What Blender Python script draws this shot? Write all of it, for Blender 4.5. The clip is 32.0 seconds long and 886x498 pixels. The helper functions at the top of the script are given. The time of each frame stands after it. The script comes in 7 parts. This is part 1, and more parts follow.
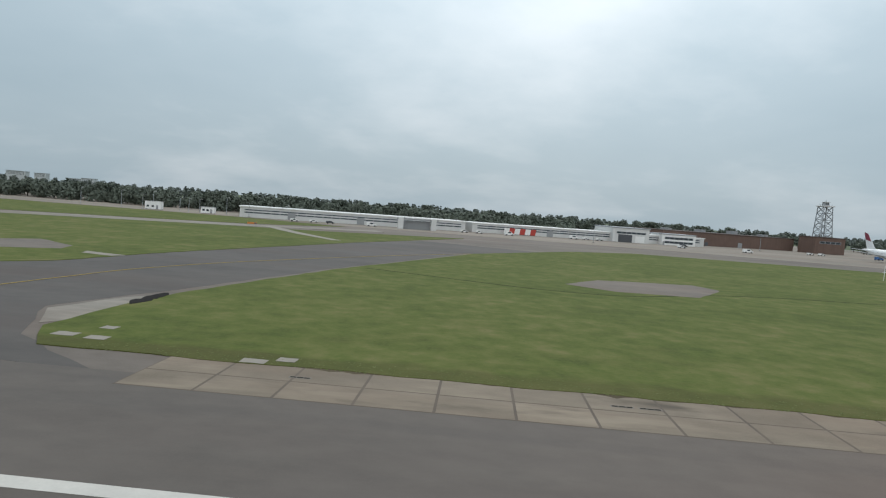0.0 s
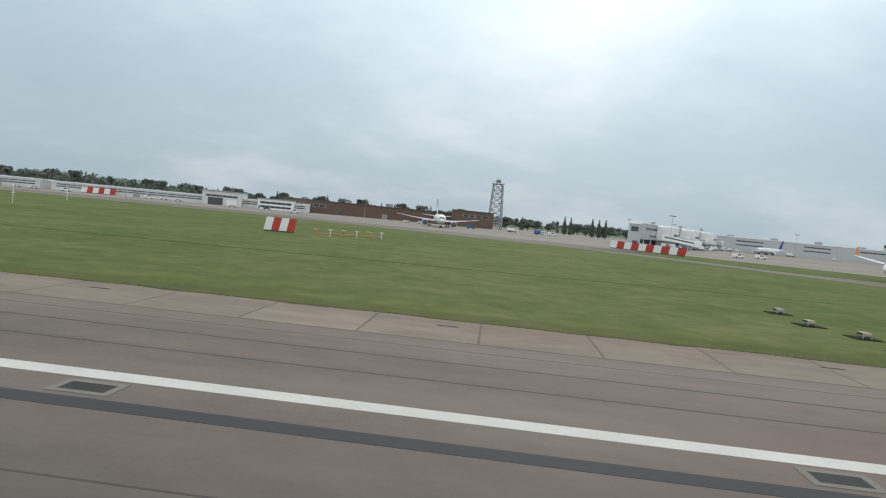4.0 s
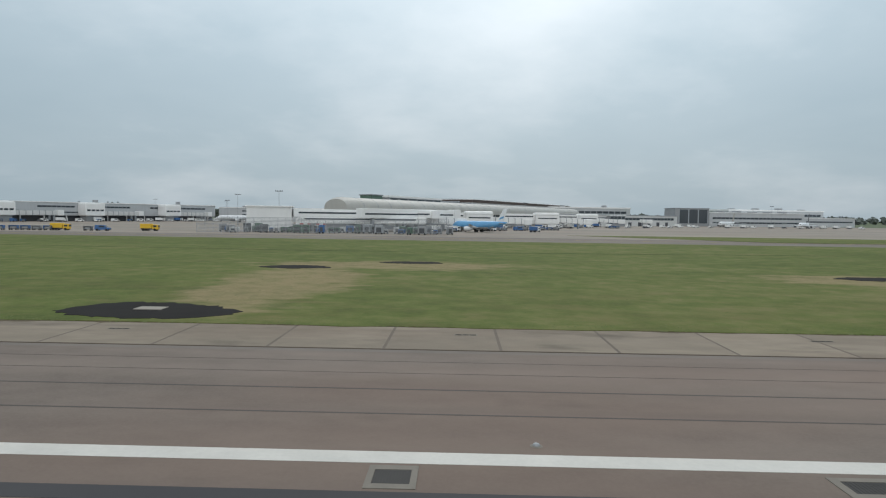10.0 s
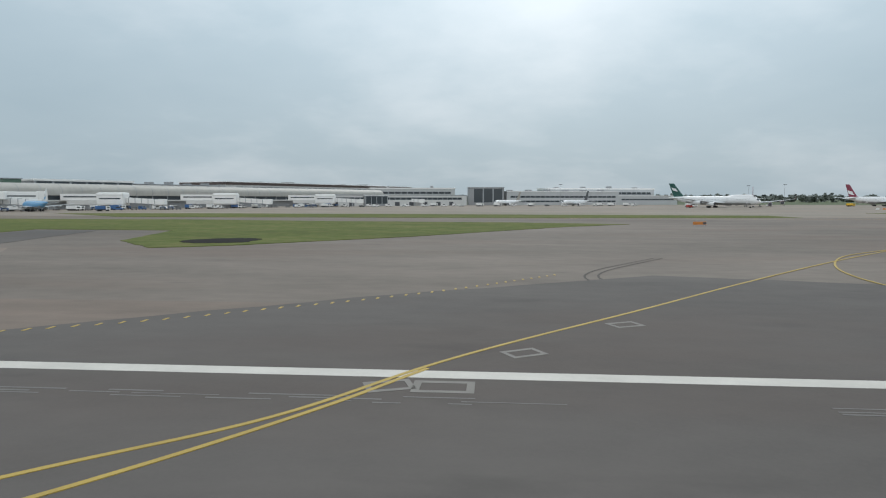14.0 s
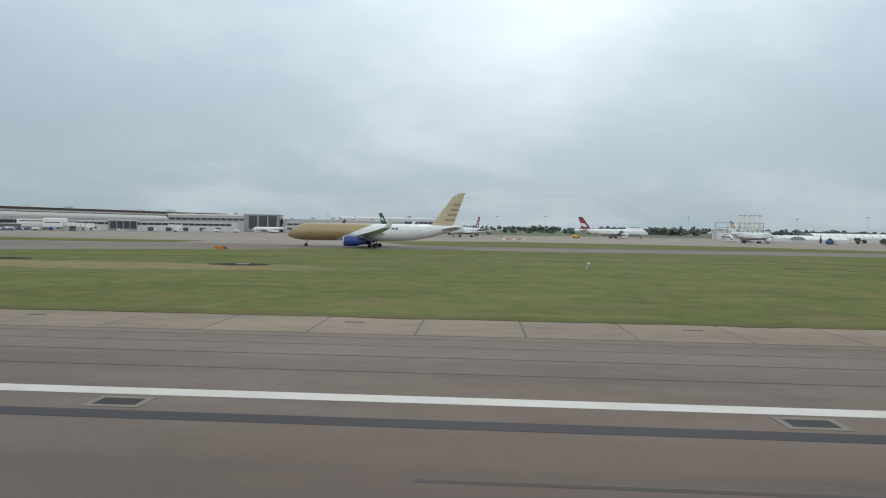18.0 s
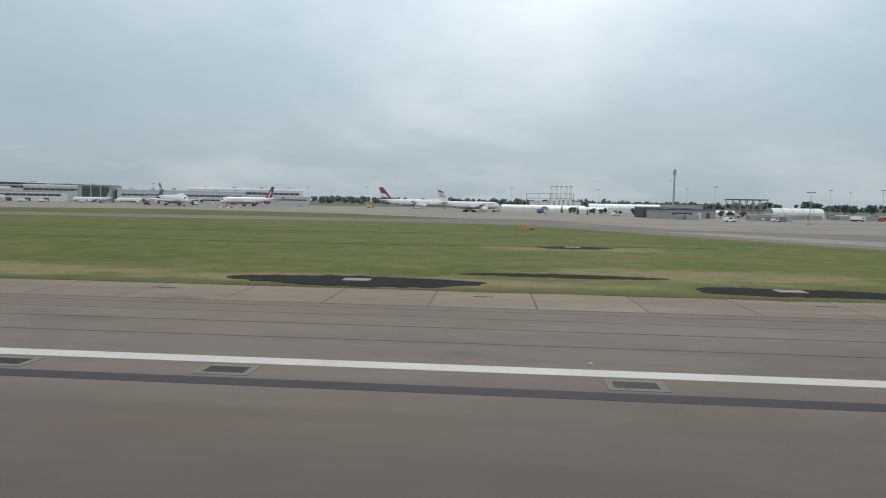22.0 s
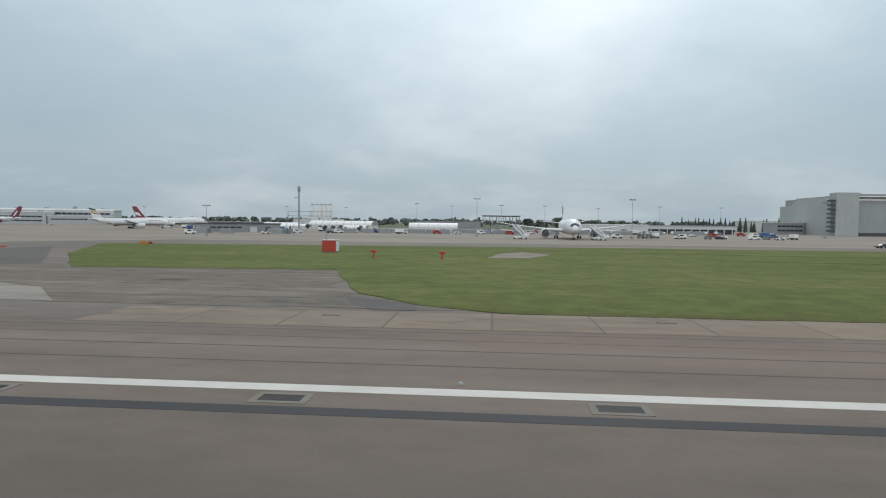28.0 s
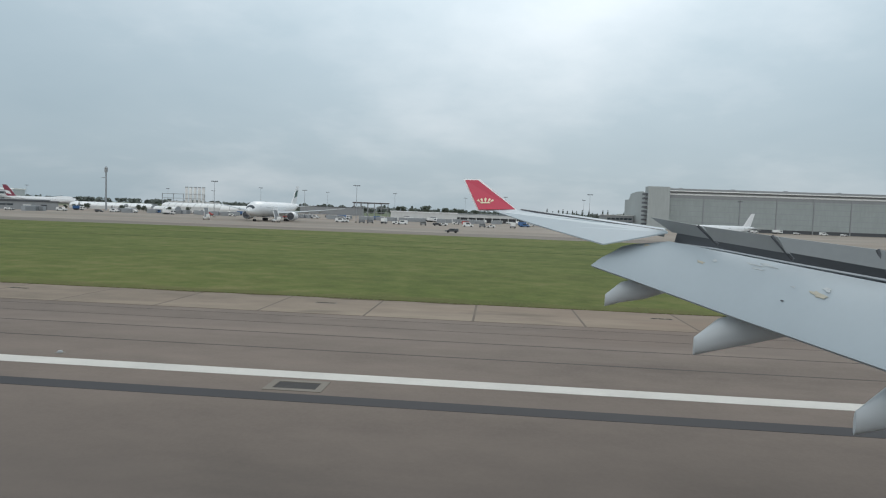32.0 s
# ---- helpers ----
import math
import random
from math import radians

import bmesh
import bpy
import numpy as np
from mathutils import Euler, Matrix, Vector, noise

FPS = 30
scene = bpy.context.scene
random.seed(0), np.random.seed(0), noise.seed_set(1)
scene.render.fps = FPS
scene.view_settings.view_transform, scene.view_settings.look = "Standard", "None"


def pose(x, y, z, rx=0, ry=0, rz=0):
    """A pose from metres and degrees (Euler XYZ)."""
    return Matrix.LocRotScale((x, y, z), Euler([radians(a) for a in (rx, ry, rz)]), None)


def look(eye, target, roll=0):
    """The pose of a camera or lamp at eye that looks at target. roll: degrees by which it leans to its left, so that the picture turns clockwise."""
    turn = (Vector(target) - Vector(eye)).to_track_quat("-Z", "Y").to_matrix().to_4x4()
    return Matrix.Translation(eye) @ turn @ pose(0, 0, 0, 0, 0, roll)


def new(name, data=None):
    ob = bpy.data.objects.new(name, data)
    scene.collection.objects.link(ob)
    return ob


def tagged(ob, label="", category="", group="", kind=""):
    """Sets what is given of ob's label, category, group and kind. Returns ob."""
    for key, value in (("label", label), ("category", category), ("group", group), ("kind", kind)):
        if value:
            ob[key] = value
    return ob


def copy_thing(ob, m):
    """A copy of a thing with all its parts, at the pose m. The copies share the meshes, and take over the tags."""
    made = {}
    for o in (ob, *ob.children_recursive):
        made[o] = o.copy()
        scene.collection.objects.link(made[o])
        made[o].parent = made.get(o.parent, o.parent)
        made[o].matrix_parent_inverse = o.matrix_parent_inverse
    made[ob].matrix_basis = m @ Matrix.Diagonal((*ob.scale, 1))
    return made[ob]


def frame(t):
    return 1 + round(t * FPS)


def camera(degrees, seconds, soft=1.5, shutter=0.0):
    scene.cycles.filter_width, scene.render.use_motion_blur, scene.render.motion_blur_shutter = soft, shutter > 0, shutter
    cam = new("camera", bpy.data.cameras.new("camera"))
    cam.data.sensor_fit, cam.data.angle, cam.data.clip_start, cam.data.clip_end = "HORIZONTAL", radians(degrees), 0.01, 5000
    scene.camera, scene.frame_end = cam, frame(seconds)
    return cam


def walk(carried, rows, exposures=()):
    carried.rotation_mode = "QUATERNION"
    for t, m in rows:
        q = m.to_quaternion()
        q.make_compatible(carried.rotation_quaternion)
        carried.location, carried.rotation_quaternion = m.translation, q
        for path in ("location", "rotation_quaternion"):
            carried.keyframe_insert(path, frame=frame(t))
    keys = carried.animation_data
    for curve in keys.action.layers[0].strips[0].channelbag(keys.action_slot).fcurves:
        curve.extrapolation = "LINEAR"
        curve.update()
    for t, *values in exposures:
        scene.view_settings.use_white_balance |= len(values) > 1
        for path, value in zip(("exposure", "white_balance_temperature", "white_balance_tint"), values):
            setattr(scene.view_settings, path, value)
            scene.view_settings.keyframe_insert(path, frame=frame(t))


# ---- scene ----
# Site plan: x runs along the runway, y away from it, z up, in site metres.
# K turns site metres into model units; every mesh and place goes through it.
K = 0.58
cam = camera(70.95, 32.0, soft=1.15)
# seconds, place along, across and above the runway, turn, tilt, lean
PATH = [
    (0, 0.00, 0.32, 11.83, -3.19, -3.67, 4.26),
    (0.5, 32.79, 0.51, 10.72, -3.52, -3.90, 4.94),
    (1, 65.61, 0.69, 9.64, -3.67, -4.42, 5.25),
    (1.5, 98.46, 0.89, 8.63, -3.78, -4.97, 5.75),
    (2, 131.37, 1.09, 7.73, -4.22, -4.60, 5.68),
    (2.5, 164.35, 1.29, 6.97, -4.63, -4.06, 5.70),
    (4.5, 298.44, 2.22, 6.86, -4.73, -2.92, 5.06),
    (5, 331.61, 2.44, 6.86, -4.54, -2.79, 3.96),
    (5.5, 364.71, 2.66, 6.89, -4.10, -4.18, 3.67),
    (6, 397.71, 2.87, 6.97, -5.30, -4.46, 2.41),
    (6.5, 430.60, 3.07, 7.19, -5.14, -2.76, 2.50),
    (7, 463.28, 3.25, 7.42, -5.18, -3.01, 2.43),
    (7.5, 495.76, 3.40, 7.58, -4.66, -2.57, 1.80),
    (8, 528.09, 3.50, 7.72, -3.05, -1.63, 1.57),
    (8.5, 560.24, 3.57, 7.90, -2.86, -0.87, 1.51),
    (9, 592.12, 3.58, 8.02, -2.29, -0.88, 0.98),
    (9.5, 623.82, 3.52, 7.98, -2.08, -1.46, 1.44),
    (10, 655.29, 3.39, 7.81, -1.48, -3.12, 0.78),
    (10.5, 686.45, 3.19, 7.54, -2.08, -2.21, 1.01),
    (11, 717.28, 2.91, 7.19, -2.12, -3.67, 0.43),
    (11.5, 747.73, 2.56, 6.77, -3.30, -3.46, -0.45),
    (12, 777.74, 2.14, 6.67, -4.14, -3.87, -0.41),
    (12.5, 807.29, 1.67, 6.58, -3.48, -2.99, 0.51),
    (13, 836.29, 1.19, 6.50, -4.18, -3.27, -0.43),
    (13.5, 865.28, 0.75, 6.53, -4.30, -3.57, -0.52),
    (14, 894.48, 0.35, 6.54, -4.63, -4.62, 0.02),
    (14.5, 923.37, -0.00, 6.60, -4.02, -3.26, 0.19),
    (16.5, 1033.37, -0.45, 6.60, -3.81, -2.99, 0.27),
    (17, 1059.92, -0.51, 6.61, -3.48, -2.72, 0.35),
    (17.5, 1086.35, -0.57, 6.61, -3.56, -2.30, 0.62),
    (18, 1112.61, -0.63, 6.61, -3.27, -1.89, 0.90),
    (18.5, 1138.70, -0.69, 6.60, -3.10, -2.91, 0.60),
    (19, 1164.58, -0.77, 6.60, -2.99, -2.31, 0.90),
    (19.5, 1190.04, -0.85, 6.60, -2.79, -2.82, 1.34),
    (20, 1215.00, -0.94, 6.60, -2.94, -3.08, 1.60),
    (20.5, 1239.46, -1.03, 6.60, -2.97, -2.27, 1.02),
    (21, 1263.41, -1.12, 6.59, -3.38, -3.06, 0.91),
    (21.5, 1286.85, -1.19, 6.59, -3.70, -2.95, 0.84),
    (22, 1309.84, -1.25, 6.58, -4.42, -4.33, 1.01),
    (22.5, 1332.39, -1.28, 6.59, -4.69, -3.32, 0.14),
    (23, 1354.75, -1.29, 6.58, -4.49, -3.07, 0.35),
    (23.5, 1376.86, -1.28, 6.59, -4.46, -2.89, 1.15),
    (24, 1398.58, -1.25, 6.60, -4.10, -2.27, 1.53),
    (24.5, 1419.92, -1.21, 6.60, -4.14, -2.14, 1.71),
    (25, 1440.93, -1.17, 6.61, -4.86, -2.89, 1.19),
    (25.5, 1461.61, -1.12, 6.61, -4.99, -2.79, 0.57),
    (27.5, 1536.86, -0.89, 6.59, -4.71, -3.20, 1.06),
    (28, 1555.26, -0.85, 6.60, -4.69, -2.42, 0.64),
    (28.5, 1573.40, -0.81, 6.60, -4.54, -2.80, 1.07),
    (29, 1591.05, -0.79, 6.61, -4.59, -3.01, 1.43),
    (29.5, 1608.11, -0.77, 6.60, -4.79, -3.32, 1.29),
    (30, 1625.06, -0.76, 6.61, -4.75, -3.53, 0.65),
    (30.5, 1641.93, -0.75, 6.60, -4.75, -3.31, 0.46),
    (31, 1658.74, -0.74, 6.59, -4.80, -3.29, 1.18),
    (31.5, 1675.54, -0.74, 6.60, -4.84, -3.08, 2.08),
    (32, 1692.37, -0.73, 6.61, -4.79, -3.33, 2.04),
]


def stand(x, y, z, turn, tilt, lean):
    m = Matrix.Rotation(radians(-turn), 4, "Z") @ Matrix.Rotation(radians(90 + tilt), 4, "X") @ Matrix.Rotation(radians(lean), 4, "Z")
    return Matrix.Translation((K * x, K * y, K * z)) @ m


walk(cam, [(r[0], stand(*r[1:])) for r in PATH], exposures=[(0, -0.02), (1, 0.02), (2.5, 0.08), (5, 0.13), (6, 0.08), (7, 0.0), (8, 0.04), (9, -0.03), (10, -0.06), (12, -0.02), (18, 0.0), (22, -0.03), (25, -0.05), (32, -0.04)])

# ---- sky and light: bright overcast ----
SUN_AZ, SUN_EL = radians(5), radians(40)   # azimuth from the y axis towards x
world = bpy.data.worlds.new("overcast_sky")
scene.world = world
world.use_nodes = True
wn, wl = world.node_tree.nodes, world.node_tree.links
wn.clear()


def wnode(kind, **values):
    n = wn.new(kind)
    for k, v in values.items():
        n.inputs[k].default_value = v
    return n


w_out, w_bg = wn.new("ShaderNodeOutputWorld"), wn.new("ShaderNodeBackground")
w_sky = wn.new("ShaderNodeTexSky")
w_sky.sky_type, w_sky.sun_disc = "NISHITA", False
w_sky.sun_elevation, w_sky.sun_rotation, w_sky.air_density, w_sky.dust_density = SUN_EL, SUN_AZ, 1.0, 3.0
w_tc, w_sep = wn.new("ShaderNodeTexCoord"), wn.new("ShaderNodeSeparateXYZ")
wl.new(w_tc.outputs["Generated"], w_sep.inputs[0])


def wmath(op, a, b=None, c=None, clamp=False):
    n = wn.new("ShaderNodeMath")
    n.operation, n.use_clamp = op, clamp
    for i, v in enumerate((a, b, c)):
        if v is None:
            continue
        if isinstance(v, (int, float)):
            n.inputs[i].default_value = v
        else:
            wl.new(v, n.inputs[i])
    return n.outputs[0]


zup = wmath("MAXIMUM", w_sep.outputs[2], 0.0)
depth = wmath("ADD", zup, 0.24)
cx, cy = wmath("DIVIDE", w_sep.outputs[0], depth), wmath("DIVIDE", w_sep.outputs[1], depth)
w_xyz = wn.new("ShaderNodeCombineXYZ")
wl.new(cx, w_xyz.inputs[0]), wl.new(cy, w_xyz.inputs[1])
w_n1 = wnode("ShaderNodeTexNoise", Scale=0.72, Detail=7.0, Roughness=0.5, Distortion=0.25)
w_n2 = wnode("ShaderNodeTexNoise", Scale=2.6, Detail=6.0, Roughness=0.55)
wl.new(w_xyz.outputs[0], w_n1.inputs["Vector"]), wl.new(w_xyz.outputs[0], w_n2.inputs["Vector"])
cover = wmath("MULTIPLY_ADD", w_n2.outputs["Fac"], 0.20, wmath("MULTIPLY_ADD", w_n1.outputs["Fac"], 0.78, 0.08))
# the sun's glow behind the cloud
sd = (math.sin(SUN_AZ) * math.cos(SUN_EL), math.cos(SUN_AZ) * math.cos(SUN_EL), math.sin(SUN_EL))
w_dot = wn.new("ShaderNodeVectorMath")
w_dot.operation, w_dot.inputs[1].default_value = "DOT_PRODUCT", sd
wl.new(w_tc.outputs["Generated"], w_dot.inputs[0])
glow = wmath("POWER", wmath("MAXIMUM", w_dot.outputs["Value"], 0.0), 9.0)
w_ramp = wn.new("ShaderNodeValToRGB")
el = w_ramp.color_ramp.elements
el[0].position, el[0].color = 0.34, (0.455, 0.590, 0.678, 1)
el[1].position, el[1].color = 0.80, (0.80, 0.890, 0.955, 1)
e = el.new(0.56)
e.color = (0.518, 0.648, 0.732, 1)
wl.new(wmath("MULTIPLY_ADD", glow, 0.16, cover), w_ramp.inputs[0])
w_mix = wn.new("ShaderNodeMix")
w_mix.data_type = "RGBA"
w_mix.inputs["Factor"].default_value = 0.06
w_skyg = wn.new("ShaderNodeVectorMath")
w_skyg.operation = "SCALE"
w_skyg.inputs["Scale"].default_value = 0.1
wl.new(w_sky.outputs[0], w_skyg.inputs[0])
wl.new(w_ramp.outputs[0], w_mix.inputs[6]), wl.new(w_skyg.outputs[0], w_mix.inputs[7])
# brighter towards the zenith and the hidden sun
lift = wmath("ADD", wmath("ADD", wmath("MULTIPLY_ADD", zup, 0.44, 0.715), wmath("MULTIPLY", wmath("MINIMUM", zup, 0.34), 0.34)), wmath("MULTIPLY_ADD", glow, 0.42, wmath("MULTIPLY", wmath("MAXIMUM", wmath("MULTIPLY", w_sep.outputs[1], -1.0), 0.0), 0.62)))
w_gain = wn.new("ShaderNodeVectorMath")
w_gain.operation = "SCALE"
# high up and behind the camera the cloud is a neutral white
w_back = wmath("MAXIMUM", wmath("MULTIPLY", w_sep.outputs[1], -1.0), 0.0)
w_high = wn.new("ShaderNodeMix")
w_high.data_type = "RGBA"
w_high.inputs[7].default_value = (0.645, 0.685, 0.705, 1)
wl.new(wmath("ADD", wmath("MULTIPLY_ADD", zup, 1.5, -0.62, clamp=True), w_back, clamp=True), w_high.inputs[0])
wl.new(w_mix.outputs[2], w_high.inputs[6])
wl.new(w_high.outputs[2], w_gain.inputs[0]), wl.new(lift, w_gain.inputs["Scale"])
wl.new(w_gain.outputs[0], w_bg.inputs["Color"])
w_bg.inputs["Strength"].default_value = 1.0
wl.new(w_bg.outputs[0], w_out.inputs[0])

sun = new("sun", bpy.data.lights.new("sun", "SUN"))
sun.data.energy, sun.data.angle, sun.data.color = 0.55, radians(25), (1.0, 0.965, 0.91)
sun.matrix_world = look(Vector(sd) * 100, (0, 0, 0))

# ---- materials ----


class Nodes:
    """A small helper round one material's node tree."""

    def __init__(self, name, rough=0.6, metal=0.0):
        self.m = bpy.data.materials.new(name)
        self.m.use_nodes = True
        self.t = self.m.node_tree
        self.b = self.t.nodes["Principled BSDF"]
        self.b.inputs["Roughness"].default_value, self.b.inputs["Metallic"].default_value = rough, metal
        self.pos = None

    def node(self, kind, **values):
        n = self.t.nodes.new(kind)
        for k, v in values.items():
            n.inputs[k].default_value = v
        return n

    def link(self, a, b):
        self.t.links.new(a, b)

    def place(self, kind="Object"):
        if self.pos is None:
            self.pos = (self.node("ShaderNodeNewGeometry").outputs["Position"] if kind == "Position"
                        else self.node("ShaderNodeTexCoord").outputs["Object"])
        return self.pos

    def math(self, op, a, b=None, c=None, clamp=False):
        n = self.t.nodes.new("ShaderNodeMath")
        n.operation, n.use_clamp = op, clamp
        for i, v in enumerate((a, b, c)):
            if v is None:
                continue
            if isinstance(v, (int, float)):
                n.inputs[i].default_value = v
            else:
                self.link(v, n.inputs[i])
        return n.outputs[0]

    def noise(self, metres, detail=4.0, stretch=None, rough=0.55, seed=0.0):
        """Noise with features about that many site metres across."""
        n = self.node("ShaderNodeTexNoise", Scale=1.0 / (K * metres), Detail=detail, Roughness=rough)
        src = self.pos
        mp = self.node("ShaderNodeMapping", Location=(seed, seed * 1.7, seed * 0.6))
        if stretch:
            mp.inputs["Scale"].default_value = stretch
        self.link(src, mp.inputs["Vector"])
        self.link(mp.outputs[0], n.inputs["Vector"])
        return n.outputs["Fac"]

    def ramp(self, fac, stops):
        n = self.node("ShaderNodeValToRGB")
        els = n.color_ramp.elements
        while len(els) < len(stops):
            els.new(0.5)
        for e_, (p, c) in zip(els, stops):
            e_.position, e_.color = p, (*c, 1)
        self.link(fac, n.inputs[0])
        return n.outputs[0]

    def mix(self, fac, a, b, blend="MIX"):
        n = self.node("ShaderNodeMix")
        n.data_type, n.blend_type = "RGBA", blend
        for i, v in ((0, fac), (6, a), (7, b)):
            if isinstance(v, (int, float)):
                n.inputs[i].default_value = v
            elif isinstance(v, tuple):
                n.inputs[i].default_value = (*v, 1)
            else:
                self.link(v, n.inputs[i])
        return n.outputs[2]

    def done(self, colour, bump=None, strength=0.2, dist=0.02, rough=None):
        self.link(colour, self.b.inputs["Base Color"])
        if bump is not None:
            n = self.node("ShaderNodeBump", Strength=strength, Distance=dist)
            self.link(bump, n.inputs["Height"])
            self.link(n.outputs[0], self.b.inputs["Normal"])
        if rough is not None:
            self.link(rough, self.b.inputs["Roughness"])
        return self.m


def plain(name, colour, rough=0.5, metal=0.0, vary=0.10, big=6.0, fine=0.4, rnd=0.0, bump=0.05, dirt=0.0):
    """A painted, metal or mineral surface with large and fine variation, a little dirt and relief."""
    s = Nodes(name, rough, metal)
    s.place("Object")
    a, b = s.noise(big, 3.0, seed=3.1), s.noise(fine, 5.0)
    v = s.math("ADD", s.math("MULTIPLY_ADD", a, vary * 1.6, 1 - vary * 1.3), s.math("MULTIPLY", b, vary))
    if rnd:
        info = s.node("ShaderNodeObjectInfo")
        v = s.math("ADD", v, s.math("MULTIPLY_ADD", info.outputs["Random"], rnd, -rnd / 2))
    col = s.node("ShaderNodeVectorMath")
    col.operation = "SCALE"
    col.inputs[0].default_value = colour
    s.link(v, col.inputs["Scale"])
    c = col.outputs[0]
    if dirt:
        streak = s.noise(1.6, 4.0, stretch=(1, 1, 0.18), seed=7.7)
        c = s.mix(s.math("MULTIPLY_ADD", streak, dirt * 2.2, -dirt * 0.75, clamp=True), c, tuple(x * 0.45 for x in colour))
    r = s.math("MULTIPLY_ADD", b, 0.16, rough - 0.08, clamp=True)
    return s.done(c, b, bump, 0.01, r)


def asphalt(name, dark, light, lane=0.30, rub_shade=0.0, old=0.0, rnd=0.0):
    s = Nodes(name, 0.85)
    s.place("Position")
    big, mid = s.noise(42, 4.0, stretch=(0.4, 1, 1)), s.noise(6.0, 5.0, stretch=(0.35, 1, 1), seed=5.0)
    grit, mott = s.noise(0.12, 3.0), s.noise(1.4, 4.0, stretch=(0.6, 1, 1), seed=7.0)
    lanes = s.noise(5.5, 2.0, stretch=(0.004, 1, 1), seed=2.0)
    f = s.math("ADD", s.math("MULTIPLY", big, 0.44), s.math("MULTIPLY_ADD", mid, 0.24, s.math("MULTIPLY_ADD", lanes, lane, s.math("MULTIPLY", mott, 0.16 + old * 0.2))))
    half = 0.42 + lane / 2 + old * 0.1
    c = s.ramp(f, [(half - 0.11, dark), (half, tuple((a + b) / 2 for a, b in zip(dark, light))), (half + 0.12, light)])
    c = s.mix(s.math("MULTIPLY_ADD", grit, 0.6, -0.20, clamp=True), c, tuple(x * 1.08 for x in light))
    # reddish worn patches and darker oil stains
    patch = s.ramp(s.noise(16, 4.0, stretch=(0.3, 1, 1), seed=9.0), [(0.48, (0, 0, 0)), (0.66, (1, 1, 1))])
    c = s.mix(s.math("MULTIPLY", patch, 0.38), c, (dark[0] * 1.42, dark[1] * 1.12, dark[2] * 1.0))
    stain = s.ramp(s.noise(3.2, 5.0, stretch=(0.4, 1, 1), seed=14.0), [(0.60, (0, 0, 0)), (0.76, (1, 1, 1))])
    c = s.mix(s.math("MULTIPLY", stain, 0.34 + old), c, tuple(x * 0.62 for x in dark))
    if old:
        pale = s.ramp(s.noise(2.6, 5.0, stretch=(0.25, 1, 1), seed=21.0), [(0.54, (0, 0, 0)), (0.70, (1, 1, 1))])
        c = s.mix(s.math("MULTIPLY", pale, old), c, tuple(x * 1.25 for x in light))
    if rub_shade:
        r = s.ramp(s.noise(2.6, 3.0, stretch=(0.012, 1, 1), seed=4.4), [(0.52, (0, 0, 0)), (0.72, (1, 1, 1))])
        c = s.mix(s.math("MULTIPLY", r, rub_shade), c, (0.040, 0.037, 0.036))
        # darker towards the middle of the runway: cabin window's shade painted into the asphalt
        sep = s.node("ShaderNodeSeparateXYZ")
        s.link(s.pos, sep.inputs[0])
        inner = s.math("MULTIPLY_ADD", sep.outputs[1], -0.1 / K, 2.15, clamp=True)
        c = s.mix(s.math("MULTIPLY", inner, s.math("MULTIPLY_ADD", big, 0.30, 0.32)), c, (0.046, 0.042, 0.040))
        # stretches laid anew with darker asphalt: where the entry road and the last exit cross the runway
        wobble = s.math("MULTIPLY_ADD", mid, 8.0, -4.0)
        sx = s.math("ADD", s.math("MULTIPLY", sep.outputs[0], 1 / K), wobble)
        exit_x = s.math("MULTIPLY", s.math("MULTIPLY_ADD", sx, 1 / 36, -1366 / 36, clamp=True), s.math("MULTIPLY_ADD", sx, -1 / 24, 1506 / 24, clamp=True))
        exit_y = s.math("MULTIPLY_ADD", sep.outputs[1], -1 / (7 * K), 31 / 7, clamp=True)
        entry = s.math("MULTIPLY_ADD", sx, -1 / 30, 34 / 30, clamp=True)
        relaid = s.math("MAXIMUM", s.math("MULTIPLY", exit_x, exit_y), s.math("MULTIPLY", entry, 0.8))
        c = s.mix(s.math("MULTIPLY", relaid, 0.78), c, s.mix(mott, (0.074, 0.070, 0.066), (0.118, 0.110, 0.103)))
    if rnd:
        info = s.node("ShaderNodeObjectInfo")
        c = s.mix(s.math("MULTIPLY", info.outputs["Random"], rnd), c, tuple(x * 0.7 for x in dark))
    return s.done(c, grit, 0.18, 0.005)


